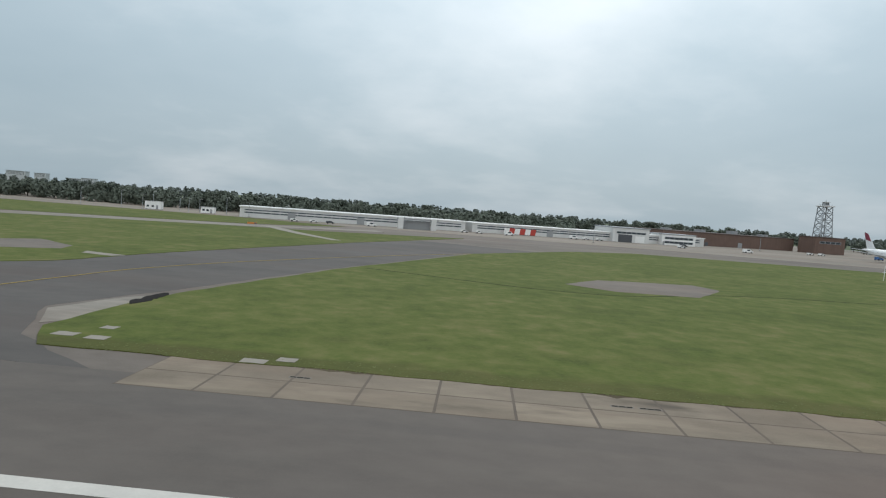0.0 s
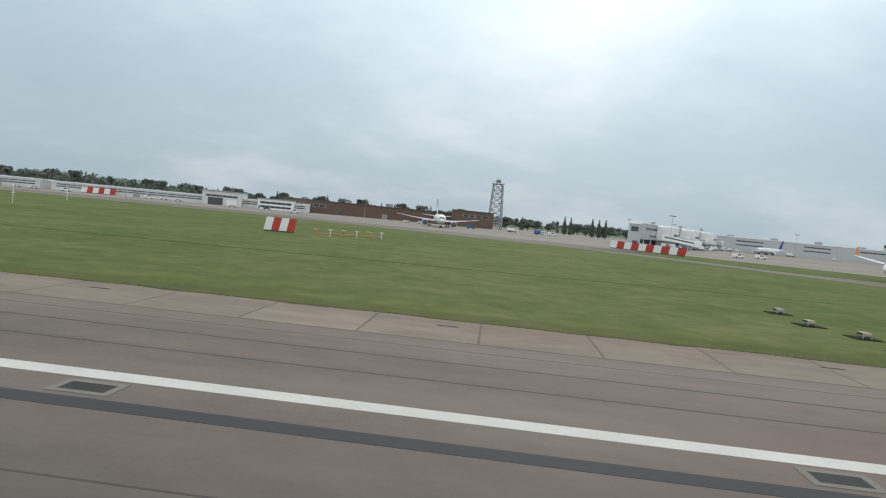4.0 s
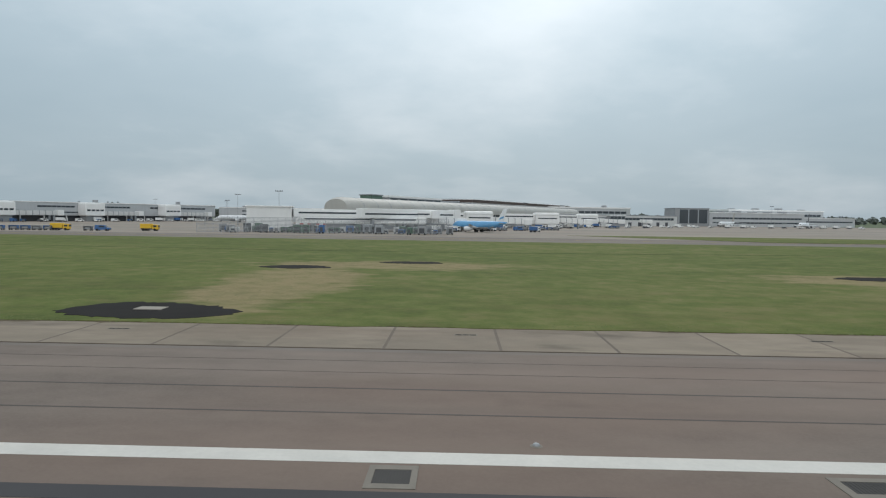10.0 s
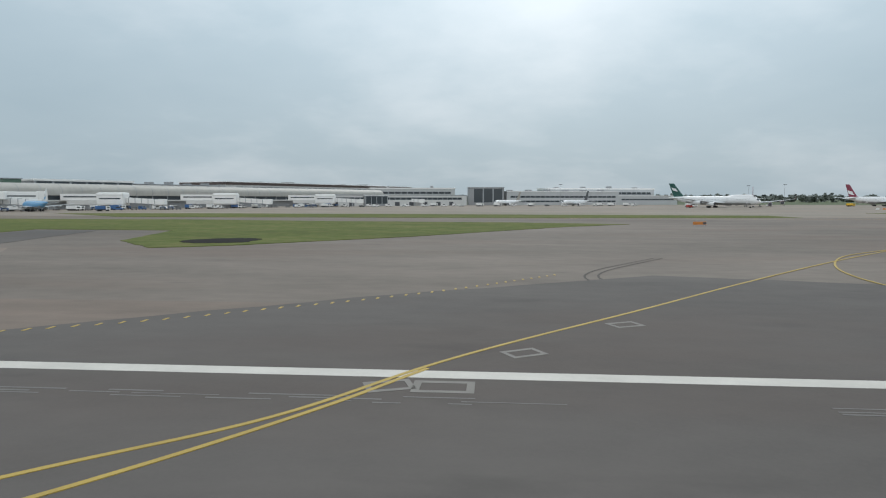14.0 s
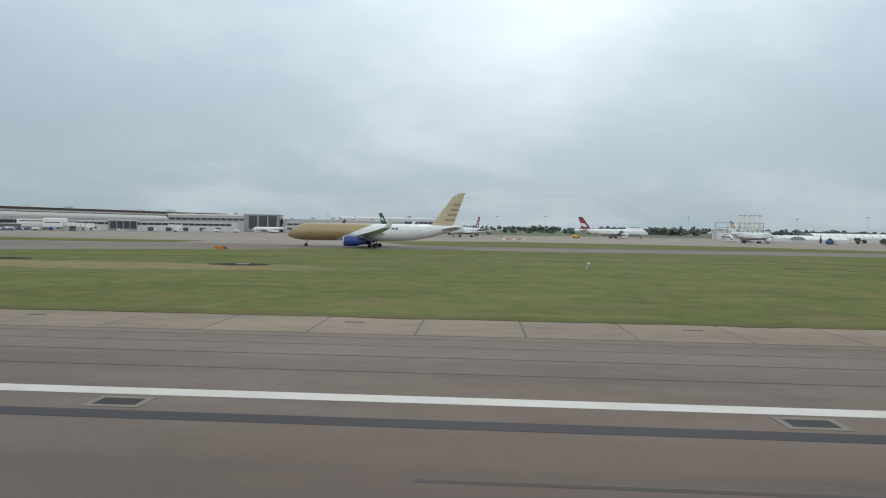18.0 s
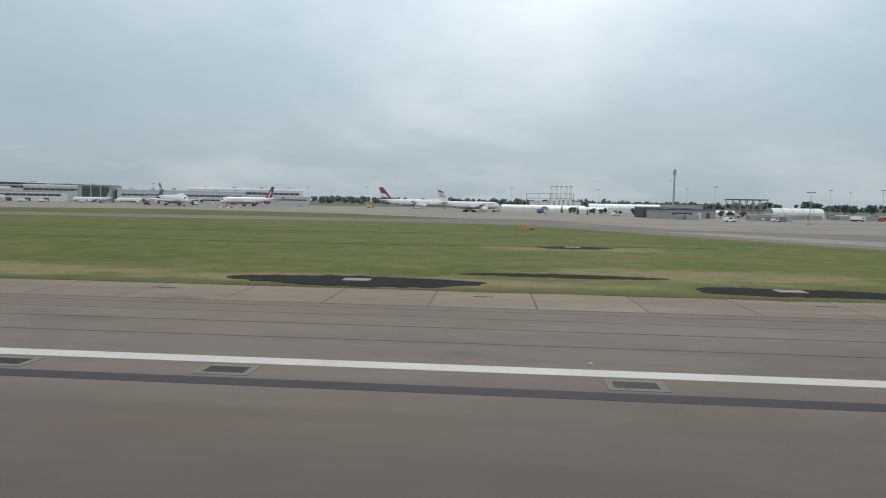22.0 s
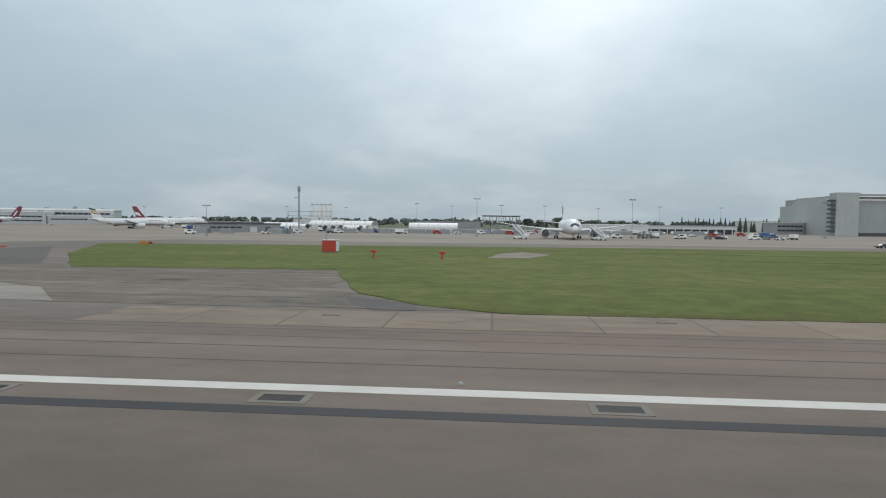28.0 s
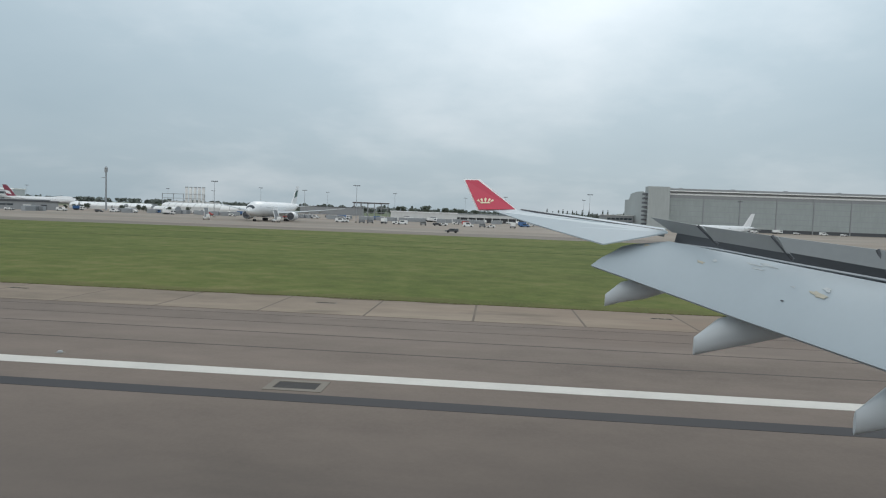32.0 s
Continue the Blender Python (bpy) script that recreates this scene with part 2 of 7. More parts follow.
def grass_material():
    s = Nodes("mown_grass", 0.95)
    s.place("Position")
    s.b.inputs["Specular IOR Level"].default_value = 0.15
    big, mid, fine = s.noise(48, 4.0, stretch=(0.6, 1, 1)), s.noise(11.0, 6.0, stretch=(0.8, 1, 1), seed=2.0), s.noise(0.38, 4.0)
    swath, mott = s.noise(2.4, 4.0, stretch=(0.10, 1, 1), seed=8.0), s.noise(2.6, 6.0, rough=0.62, seed=12.0)
    f = s.math("ADD", s.math("MULTIPLY", big, 0.22), s.math("ADD", s.math("MULTIPLY", mid, 0.30), s.math("MULTIPLY_ADD", swath, 0.08, s.math("MULTIPLY", mott, 0.46))))
    c = s.ramp(f, [(0.44, (0.068, 0.094, 0.021)), (0.515, (0.095, 0.123, 0.028)), (0.575, (0.126, 0.142, 0.041)), (0.66, (0.180, 0.168, 0.068))])
    c = s.mix(s.math("MULTIPLY_ADD", fine, 1.1, -0.38, clamp=True), c, (0.142, 0.154, 0.050))
    dry = s.ramp(s.noise(3.0, 6.0, stretch=(0.4, 1, 1), rough=0.65, seed=31.0), [(0.53, (0, 0, 0)), (0.66, (1, 1, 1))])
    sepx = s.node("ShaderNodeSeparateXYZ")
    s.link(s.pos, sepx.inputs[0])
    along_x = s.math("MULTIPLY", sepx.outputs[0], 1 / (K * 2000))
    share = s.ramp(along_x, [(0.15, (0.2, 0.2, 0.2)), (0.20, (0.6, 0.6, 0.6)), (0.46, (0.6, 0.6, 0.6)), (0.50, (1, 1, 1)), (0.70, (1, 1, 1)), (0.76, (0.3, 0.3, 0.3))])
    c = s.mix(s.math("MULTIPLY", s.math("MULTIPLY", dry, share), 0.56), c, (0.190, 0.152, 0.068))
    # dark rank fringe with painted edge shade, and dry strip beside the runway shoulder
    sep = s.node("ShaderNodeSeparateXYZ")
    s.link(s.pos, sep.inputs[0])
    wob = s.noise(2.5, 4.0, stretch=(0.5, 1, 1), seed=17.0)
    far = s.math("ADD", s.math("MULTIPLY", sep.outputs[1], 1 / K), s.math("MULTIPLY_ADD", wob, 5.0, -2.5))
    fringe = s.ramp(s.math("MULTIPLY_ADD", far, 0.1, -4.0), [(0.48, (1, 1, 1)), (0.62, (0, 0, 0))])
    c = s.mix(s.math("MULTIPLY", fringe, 0.50), c, (0.082, 0.076, 0.028))
    # brown thatch showing through, thicker towards the pavement
    thatch = s.ramp(s.noise(4.5, 6.0, stretch=(0.6, 1, 1), rough=0.6, seed=41.0), [(0.46, (0, 0, 0)), (0.66, (1, 1, 1))])
    near_edge = s.math("MULTIPLY_ADD", far, -0.022, 2.0, clamp=True)
    c = s.mix(s.math("MULTIPLY", thatch, s.math("MULTIPLY", share, s.math("MULTIPLY_ADD", near_edge, 0.46, 0.10))), c, (0.158, 0.122, 0.056))
    # dry, worn ground round the manholes and vehicle tracks: centre and half size in site metres
    worn = None
    for x, y, rx, ry in ((388.6, 46, 3.2, 12), (390, 60, 3.6, 14), (393, 74, 5.5, 14), (399, 88, 9, 11), (413, 93, 16, 8), (463, 60, 26, 11), (505, 92, 36, 8), (478, 72, 16, 16), (516, 66, 9, 22), (545, 88, 30, 8),
                         (636, 72, 9, 26), (645, 97, 22, 9), (716, 84, 26, 9), (722, 62, 8, 20), (1006, 78, 30, 24), (1050, 94, 46, 10),
                         (1228, 48, 34, 6), (1258, 50, 28, 6), (1300, 49, 22, 4), (1322, 90, 15, 6), (735, 84, 18, 6), (1330, 58, 18, 6)):
        d = s.node("ShaderNodeVectorMath")
        d.operation = "SUBTRACT"
        s.link(s.pos, d.inputs[0])
        d.inputs[1].default_value = (K * x, K * y, 0)
        q = s.node("ShaderNodeVectorMath")
        q.operation = "MULTIPLY"
        s.link(d.outputs[0], q.inputs[0])
        q.inputs[1].default_value = (1 / (K * rx), 1 / (K * ry), 0)
        n = s.node("ShaderNodeVectorMath")
        n.operation = "LENGTH"
        s.link(q.outputs[0], n.inputs[0])
        near = s.math("SUBTRACT", 1.0, n.outputs["Value"])
        worn = near if worn is None else s.math("MAXIMUM", worn, near)
    edge = s.noise(3.2, 5.0, stretch=(0.5, 1, 1), seed=6.0)
    w = s.ramp(s.math("ADD", worn, s.math("MULTIPLY_ADD", edge, 1.5, -0.75)), [(-0.0, (0, 0, 0)), (0.34, (1, 1, 1))])
    straw = s.mix(fine, (0.205, 0.158, 0.084), (0.33, 0.258, 0.146))
    blot = s.ramp(mott, [(0.30, (0.5, 0.5, 0.5)), (0.58, (1, 1, 1))])
    c = s.mix(s.math("MULTIPLY", s.math("MULTIPLY", w, 0.82), blot), c, straw)
    return s.done(c, fine, 0.5, 0.03)


RUNWAY = asphalt("worn_runway_asphalt", (0.116, 0.091, 0.075), (0.226, 0.179, 0.148), rub_shade=0.16)
TAXI = asphalt("taxiway_asphalt", (0.106, 0.089, 0.076), (0.210, 0.178, 0.152), lane=0.06, old=0.10)
APRON = asphalt("apron_concrete", (0.172, 0.146, 0.120), (0.296, 0.256, 0.212), lane=0.05, old=0.15)
PATCH = asphalt("patched_asphalt", (0.072, 0.065, 0.061), (0.126, 0.113, 0.105), lane=0.05)
OLDCON = asphalt("old_cracked_concrete", (0.066, 0.056, 0.046), (0.190, 0.158, 0.124), lane=0.05, old=0.85)
GRASS = grass_material()
SEAL = plain("dark_sealed_strip", (0.062, 0.060, 0.063), 0.7, vary=0.25, big=9, fine=0.5)
SEAM = plain("tar_seam", (0.088, 0.078, 0.072), 0.7, vary=0.3)
TAR = plain("black_tarred_ground", (0.021, 0.019, 0.018), 0.95, vary=0.4, big=3, fine=0.3, bump=0.3)
SLAB = asphalt("pavement_concrete", (0.158, 0.126, 0.094), (0.290, 0.238, 0.180), lane=0.05, old=0.58, rnd=0.30)
SLAB_WORN = asphalt("worn_shoulder_concrete", (0.156, 0.122, 0.092), (0.290, 0.230, 0.174), lane=0.05, old=0.42, rnd=0.22)
JOINT = plain("dirt_filled_joint", (0.128, 0.100, 0.079), 0.9, vary=0.4, big=4, fine=0.3)
RIM = plain("weathered_concrete_rim", (0.20, 0.178, 0.150), 0.9, vary=0.25, big=1.2, fine=0.15)
OLDPALE = asphalt("pale_worn_concrete", (0.155, 0.138, 0.118), (0.300, 0.270, 0.232), lane=0.05, old=0.4)
OLDTAN = asphalt("old_tan_concrete", (0.132, 0.108, 0.088), (0.252, 0.208, 0.170), lane=0.05, old=0.4)
STONE = plain("pale_concrete", (0.29, 0.262, 0.226), 0.85, vary=0.22, big=2, fine=0.2, bump=0.2)
GRATE = plain("dark_iron_grate", (0.034, 0.031, 0.029), 0.7, 0.2, vary=0.3, bump=0.2)
WHITE_LINE = plain("worn_white_road_paint", (0.60, 0.575, 0.53), 0.7, vary=0.20, big=3, fine=0.15, dirt=0.18)
YELLOW_LINE = plain("worn_yellow_road_paint", (0.46, 0.325, 0.075), 0.7, vary=0.25, big=3, fine=0.15, dirt=0.3)
PALE_LINE = plain("bleached_yellow_road_paint", (0.46, 0.385, 0.20), 0.7, vary=0.3, big=3, fine=0.15, dirt=0.3)
FRAMERIM = plain("pale_drain_frame", (0.225, 0.212, 0.195), 0.85, vary=0.25, big=1.2, fine=0.15)
FADED = plain("faded_grey_paint", (0.160, 0.152, 0.145), 0.8, vary=0.3, big=1.5, fine=0.2)
WHITE = plain("white_painted_metal", (0.84, 0.84, 0.83), 0.4, vary=0.06, dirt=0.10)
PIERWALL = plain("blue_grey_pier_cladding", (0.50, 0.515, 0.53), 0.5, vary=0.10, big=8, dirt=0.18)
CLAD = plain("pale_grey_cladding", (0.66, 0.66, 0.65), 0.5, vary=0.10, big=8, dirt=0.16)
GREY = plain("mid_grey_cladding", (0.31, 0.32, 0.33), 0.55, vary=0.12, big=8, dirt=0.16)
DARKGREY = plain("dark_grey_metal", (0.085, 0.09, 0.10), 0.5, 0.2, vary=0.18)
STEEL = plain("galvanised_steel", (0.34, 0.36, 0.38), 0.45, 0.5, vary=0.15)
GLASS = plain("dark_window_glass", (0.052, 0.064, 0.074), 0.12, 0.0, vary=0.25, bump=0.0)
BRICK = plain("brown_brick", (0.155, 0.100, 0.080), 0.85, vary=0.25, big=5, fine=0.25, dirt=0.25, bump=0.3)
BEIGE = plain("beige_render", (0.42, 0.36, 0.28), 0.8, vary=0.15, dirt=0.2)
TUBE = plain("weathered_silver_cladding", (0.43, 0.42, 0.39), 0.5, 0.0, vary=0.14, big=10, dirt=0.22)
ROOF = plain("brown_roof_edge", (0.105, 0.078, 0.070), 0.7, vary=0.2, dirt=0.2)
RED = plain("signal_red_paint", (0.48, 0.05, 0.035), 0.5, vary=0.14, dirt=0.15)
ORANGE = plain("orange_panel", (0.56, 0.20, 0.035), 0.5, vary=0.14)
YELLOW = plain("yellow_vehicle_paint", (0.74, 0.46, 0.03), 0.4, vary=0.10, dirt=0.12)
BLUE = plain("blue_vehicle_paint", (0.05, 0.14, 0.33), 0.4, vary=0.15, dirt=0.15)
GREEN = plain("dull_green_paint", (0.10, 0.17, 0.13), 0.5, vary=0.2, dirt=0.2)
RUBBER = plain("tyre_rubber", (0.022, 0.022, 0.023), 0.8, vary=0.2)
SKIN = plain("white_airliner_paint", (0.78, 0.79, 0.80), 0.28, vary=0.04, big=9, fine=0.5, bump=0.0, dirt=0.05)
BELLY = plain("grey_belly_paint", (0.40, 0.41, 0.42), 0.35, vary=0.07, big=5, dirt=0.1)
PEARL = plain("cream_pearl_paint", (0.80, 0.785, 0.76), 0.3, vary=0.05, big=9, dirt=0.06)
SAND = plain("sand_airliner_paint", (0.52, 0.45, 0.31), 0.35, 0.0, vary=0.08, big=5)
GOLD = plain("gold_airliner_paint", (0.37, 0.285, 0.15), 0.32, 0.2, vary=0.10, big=5)
BRONZE = plain("bronze_lettering_paint", (0.34, 0.315, 0.28), 0.4, vary=0.1)
NAVY = plain("royal_blue_paint", (0.030, 0.050, 0.24), 0.3, vary=0.1)
SKYBLUE = plain("sky_blue_paint", (0.13, 0.35, 0.60), 0.3, vary=0.08)
WINGRED = plain("crimson_wing_tip_paint", (0.54, 0.05, 0.09), 0.32, vary=0.08)
SOIL = plain("dry_crumbled_soil", (0.105, 0.085, 0.055), 0.95, vary=0.4, big=1.5, fine=0.12, bump=0.4)
CRIMSON = plain("crimson_tail_paint", (0.23, 0.036, 0.066), 0.32, vary=0.1)
DEEPGREEN = plain("deep_green_paint", (0.02, 0.09, 0.075), 0.35, vary=0.1)
WINGGREY = plain("pale_grey_wing_paint", (0.52, 0.55, 0.57), 0.33, vary=0.06, big=3, fine=0.3, bump=0.0, dirt=0.07)
BARE = plain("brushed_aluminium", (0.56, 0.57, 0.58), 0.32, 0.75, vary=0.08)
RUT = plain("dark_trodden_grass", (0.048, 0.066, 0.020), 0.95, vary=0.3)
DOORS = plain("grey_green_door_panels", (0.36, 0.395, 0.39), 0.6, vary=0.12, big=7, fine=0.8, dirt=0.2)
HANGAR = plain("pale_green_grey_sheeting", (0.42, 0.445, 0.44), 0.6, vary=0.10, big=8, dirt=0.2)
BARK = plain("tree_bark", (0.09, 0.07, 0.05), 0.9, vary=0.3, bump=0.4)


for m_ in (TAR, SEAL, SEAM, RUT, SOIL):
    m_.node_tree.nodes["Principled BSDF"].inputs["Specular IOR Level"].default_value = 0.12
for m_ in (RUNWAY, TAXI, PATCH, OLDCON, SLAB, SLAB_WORN):
    m_.node_tree.nodes["Principled BSDF"].inputs["Specular IOR Level"].default_value = 0.4


def leaf_material(name, a, b):
    s = Nodes(name, 0.8)
    s.place("Object")
    isl = s.node("ShaderNodeNewGeometry").outputs["Random Per Island"]
    info = s.node("ShaderNodeObjectInfo").outputs["Random"]
    f = s.math("MULTIPLY_ADD", isl, 0.65, s.math("MULTIPLY", info, 0.35))
    return s.done(s.mix(f, a, b), s.noise(0.6), 0.2)


# LEAF, FIR and HAZY carry painted distance haze, strongest in HAZY
LEAF = leaf_material("broadleaf_foliage", (0.092, 0.113, 0.088), (0.124, 0.145, 0.112))
FIR = leaf_material("dark_conifer_foliage", (0.080, 0.098, 0.082), (0.112, 0.130, 0.106))
HAZY = leaf_material("far_foliage_with_haze", (0.104, 0.124, 0.110), (0.144, 0.160, 0.142))
TUFT = leaf_material("rank_grass_blades", (0.078, 0.108, 0.026), (0.150, 0.158, 0.056))

# ---- mesh helpers, all in site metres ----


def link(name, bm, mat, parent=None, smooth=False, share=None):
    me = share
    if me is None:
        bm.transform(Matrix.Scale(K, 4))
        bm.normal_update()
        me = bpy.data.meshes.new(name)
        bm.to_mesh(me)
        bm.free()
        me.materials.append(mat)
        if smooth:
            me.shade_smooth()
            me.set_sharp_from_angle(angle=radians(38))
    ob = new(name, me)
    if parent:
        ob.parent = parent
    return ob


def part(name, bm, mat, parent, label="", smooth=False):
    return tagged(link(name, bm, mat, parent, smooth), label=label)


def at(x, y, z=0.0, rz=0.0):
    return Matrix.Translation((K * x, K * y, K * z)) @ Matrix.Rotation(radians(rz), 4, "Z")


def thing(name, x, y, z, rz, label, category, group="", kind=""):
    ob = new(name)
    ob.empty_display_size = 0.3
    ob.matrix_basis = at(x, y, z, rz)
    return tagged(ob, label, category, group, kind)


def structure(name, bm, mat, label, category, smooth=False, kind="structure"):
    return tagged(link(name, bm, mat, None, smooth), label, category, kind=kind)


def box(x0, x1, y0, y1, z0, z1, bm=None, bevel=0.0, top=1.0):
    """A block; top below 1 draws its upper face in."""
    bm = bm or bmesh.new()
    cx_, cy_ = (x0 + x1) / 2, (y0 + y1) / 2
    vs = [bm.verts.new((cx_ + (x - cx_) * k, cy_ + (y - cy_) * k, z)) for z, k in ((z0, 1.0), (z1, top)) for x, y in ((x0, y0), (x1, y0), (x1, y1), (x0, y1))]
    fs = [bm.faces.new([vs[i] for i in f]) for f in ((3, 2, 1, 0), (4, 5, 6, 7), (0, 1, 5, 4), (1, 2, 6, 5), (2, 3, 7, 6), (3, 0, 4, 7))]
    if bevel:
        es = list({e_ for f in fs for e_ in f.edges})
        bmesh.ops.bevel(bm, geom=es, offset=bevel, segments=2, affect="EDGES", profile=0.6)
    return bm


def rod(p, q, r, bm=None, seg=8, r2=None):
    """A round bar from p to q."""
    bm = bm or bmesh.new()
    p, q = Vector(p), Vector(q)
    turn = (q - p).to_track_quat("Z", "Y").to_matrix()
    rings = []
    for c, rr in ((p, r), (q, r if r2 is None else r2)):
        rings.append([bm.verts.new(c + turn @ Vector((rr * math.cos(a), rr * math.sin(a), 0))) for a in (2 * math.pi * i / seg for i in range(seg))])
    for i in range(seg):
        j = (i + 1) % seg
        bm.faces.new((rings[0][i], rings[0][j], rings[1][j], rings[1][i]))
    bm.faces.new(rings[0][::-1])
    bm.faces.new(rings[1])
    return bm


def skin(rings, bm=None, closed=True, caps=True):
    """A surface through rings of points of equal number."""
    bm = bm or bmesh.new()
    vr = [[bm.verts.new(p) for p in r] for r in rings]
    n = len(vr[0])
    for a, b in zip(vr, vr[1:]):
        for i in range(n if closed else n - 1):
            j = (i + 1) % n
            bm.faces.new((a[i], a[j], b[j], b[i]))
    if caps and closed:
        bm.faces.new(vr[0][::-1])
        bm.faces.new(vr[-1])
    bmesh.ops.recalc_face_normals(bm, faces=bm.faces)
    return bm


def prism(points, z0, z1, bm=None):
    bm = bm or bmesh.new()
    lo, hi = [bm.verts.new((x, y, z0)) for x, y in points], [bm.verts.new((x, y, z1)) for x, y in points]
    n = len(points)
    bm.faces.new(hi)
    for i in range(n):
        j = (i + 1) % n
        bm.faces.new((lo[i], lo[j], hi[j], hi[i]))
    bmesh.ops.recalc_face_normals(bm, faces=bm.faces)
    return bm


def ragged(points, step=3.0, amp=0.3, seed=1):
    """The outline with points every few metres, each a little off the line."""
    rng, out = random.Random(seed), []
    for i, (a, b) in enumerate(zip(points, points[1:] + points[:1])):
        d = math.dist(a, b)
        n = max(1, min(120, int(d / step)))
        for k in range(n):
            f = k / n
            s = amp if k else amp * 0.3
            out.append((a[0] + (b[0] - a[0]) * f + rng.uniform(-s, s), a[1] + (b[1] - a[1]) * f + rng.uniform(-s, s)))
    return out


def smooth_line(points, per=10):
    """A curve through the points."""
    ps = [Vector(p) for p in points]
    ps = [ps[0] * 2 - ps[1]] + ps + [ps[-1] * 2 - ps[-2]]
    out = []
    for a, b, c, d in zip(ps, ps[1:], ps[2:], ps[3:]):
        for k in range(per):
            t = k / per
            out.append(0.5 * ((2 * b) + (c - a) * t + (2 * a - 5 * b + 4 * c - d) * t * t + (3 * b - a - 3 * c + d) * t ** 3))
    return out + [ps[-2]]


def ribbon(points, width, z0, z1, bm=None):
    """A flat painted strip along a line."""
    bm = bm or bmesh.new()
    ps = [Vector(p[:2]) for p in points]
    rows = []
    for i, p in enumerate(ps):
        d = (ps[min(i + 1, len(ps) - 1)] - ps[max(i - 1, 0)]).normalized()
        n = Vector((-d.y, d.x)) * width / 2
        rows.append([bm.verts.new((*(p + n), z0)), bm.verts.new((*(p + n), z1)), bm.verts.new((*(p - n), z1)), bm.verts.new((*(p - n), z0))])
    for a, b in zip(rows, rows[1:]):
        for i in range(3):
            bm.faces.new((a[i], a[i + 1], b[i + 1], b[i]))
    bmesh.ops.recalc_face_normals(bm, faces=bm.faces)
    return bm


# ---- ground ----
bm = bmesh.new()
bmesh.ops.create_grid(bm, x_segments=40, y_segments=40, size=6500)
for v in bm.verts:
    v.co.x += 800
    v.co.z = -0.02
FIELD = plain("distant_fields", (0.085, 0.11, 0.05), 0.95, vary=0.35, big=160, fine=20)
structure("ground", bm, FIELD, "flat green fields reaching to the horizon", "ground")
structure("pavement", prism([(-900, -120), (2900, -120), (2900, 700), (-900, 700)], -0.02, 0.02), TAXI, "broad grey asphalt of the taxiways", "taxiway")
structure("apron", prism([(-60, 300), (90, 300), (300, 262), (420, 226), (1060, 226), (1330, 252), (1360, 172), (1420, 160), (1452, 200), (1900, 205), (2800, 205),
                          (2800, 690), (-400, 690), (-400, 330), (-120, 316)], 0.0, 0.045), APRON, "tan concrete aircraft parking apron", "apron")
runway = structure("runway", prism([(-900, -60), (2900, -60), (2900, 38), (-900, 38)], 0.0, 0.05), RUNWAY, "worn brown-grey asphalt runway", "runway")


def strip(name, x0, x1, y0, y1, mat, label, z=0.062, step=0):
    xs = [x0, x1] if not step else [x0 + (x1 - x0) * i / step for i in range(step + 1)]
    return part(name, ribbon([(x, (y0 + y1) / 2) for x in xs], y1 - y0, 0.05, z), mat, runway, label)


strip("edge_line", -900, 2900, 22.36, 23.30, WHITE_LINE, "continuous white painted edge line")
for a_, b_ in ((-900, 318), (372, 800), (985, 1392), (1515, 2900)):
    strip("sealed_strip", a_, b_, 19.48, 20.34, SEAL, "dark sealed strip beside the edge line")
for y_, w_ in ((27.2, 0.12), (30.6, 0.13), (33.4, 0.06), (35.8, 0.06)):
    for a_, b_ in ((26, 312), (386, 762), (985, 1398), (1505, 2900)):
        strip("tar_seam", a_, b_, y_ - w_ / 2, y_ + w_ / 2, SEAM, "thin black tar seam", 0.056)
part("touchdown_marking", box(290, 323.5, 5, 18.2, 0.05, 0.064), WHITE_LINE, runway, "large white painted touchdown bar")
for a_, b_ in ((300, 345), (855, 895), (905, 918), (1395, 1412), (1432, 1446), (1466, 1472)):
    rng_ = random.Random(int(a_))
    for y_ in (19.55, 19.8, 20.1):
        x_ = a_
        while x_ < b_:
            l_ = rng_.uniform(0.5, 4.5)
            q_ = y_ + rng_.uniform(-0.06, 0.06)
            strip("paint_trace", x_, x_ + l_, q_ - rng_.uniform(0.03, 0.09), q_ + rng_.uniform(0.02, 0.06), FADED, "scrubbed trace of old paint", 0.0645)
            x_ += l_ + rng_.uniform(0.2, 3.0)
for a_, b_, y_, w_ in ((1111, 1146, 15.25, 0.20), (1176, 1262, 15.1, 0.10), (1330, 1372, 15.3, 0.08), (40, 300, 15.2, 0.08), (400, 470, 15.2, 0.07)):
    strip("joint", a_, b_, y_ - w_ / 2, y_ + w_ / 2, SEAM, "long dark joint", 0.056)

# grass islands between the runway and the taxiways
GY = 45.0


def edge_y(x):
    """Where the grass begins beside the runway."""
    return 42.5 if x < 340 else 45.8 if x < 900 else 44.0 if x < 1450 else 43.9


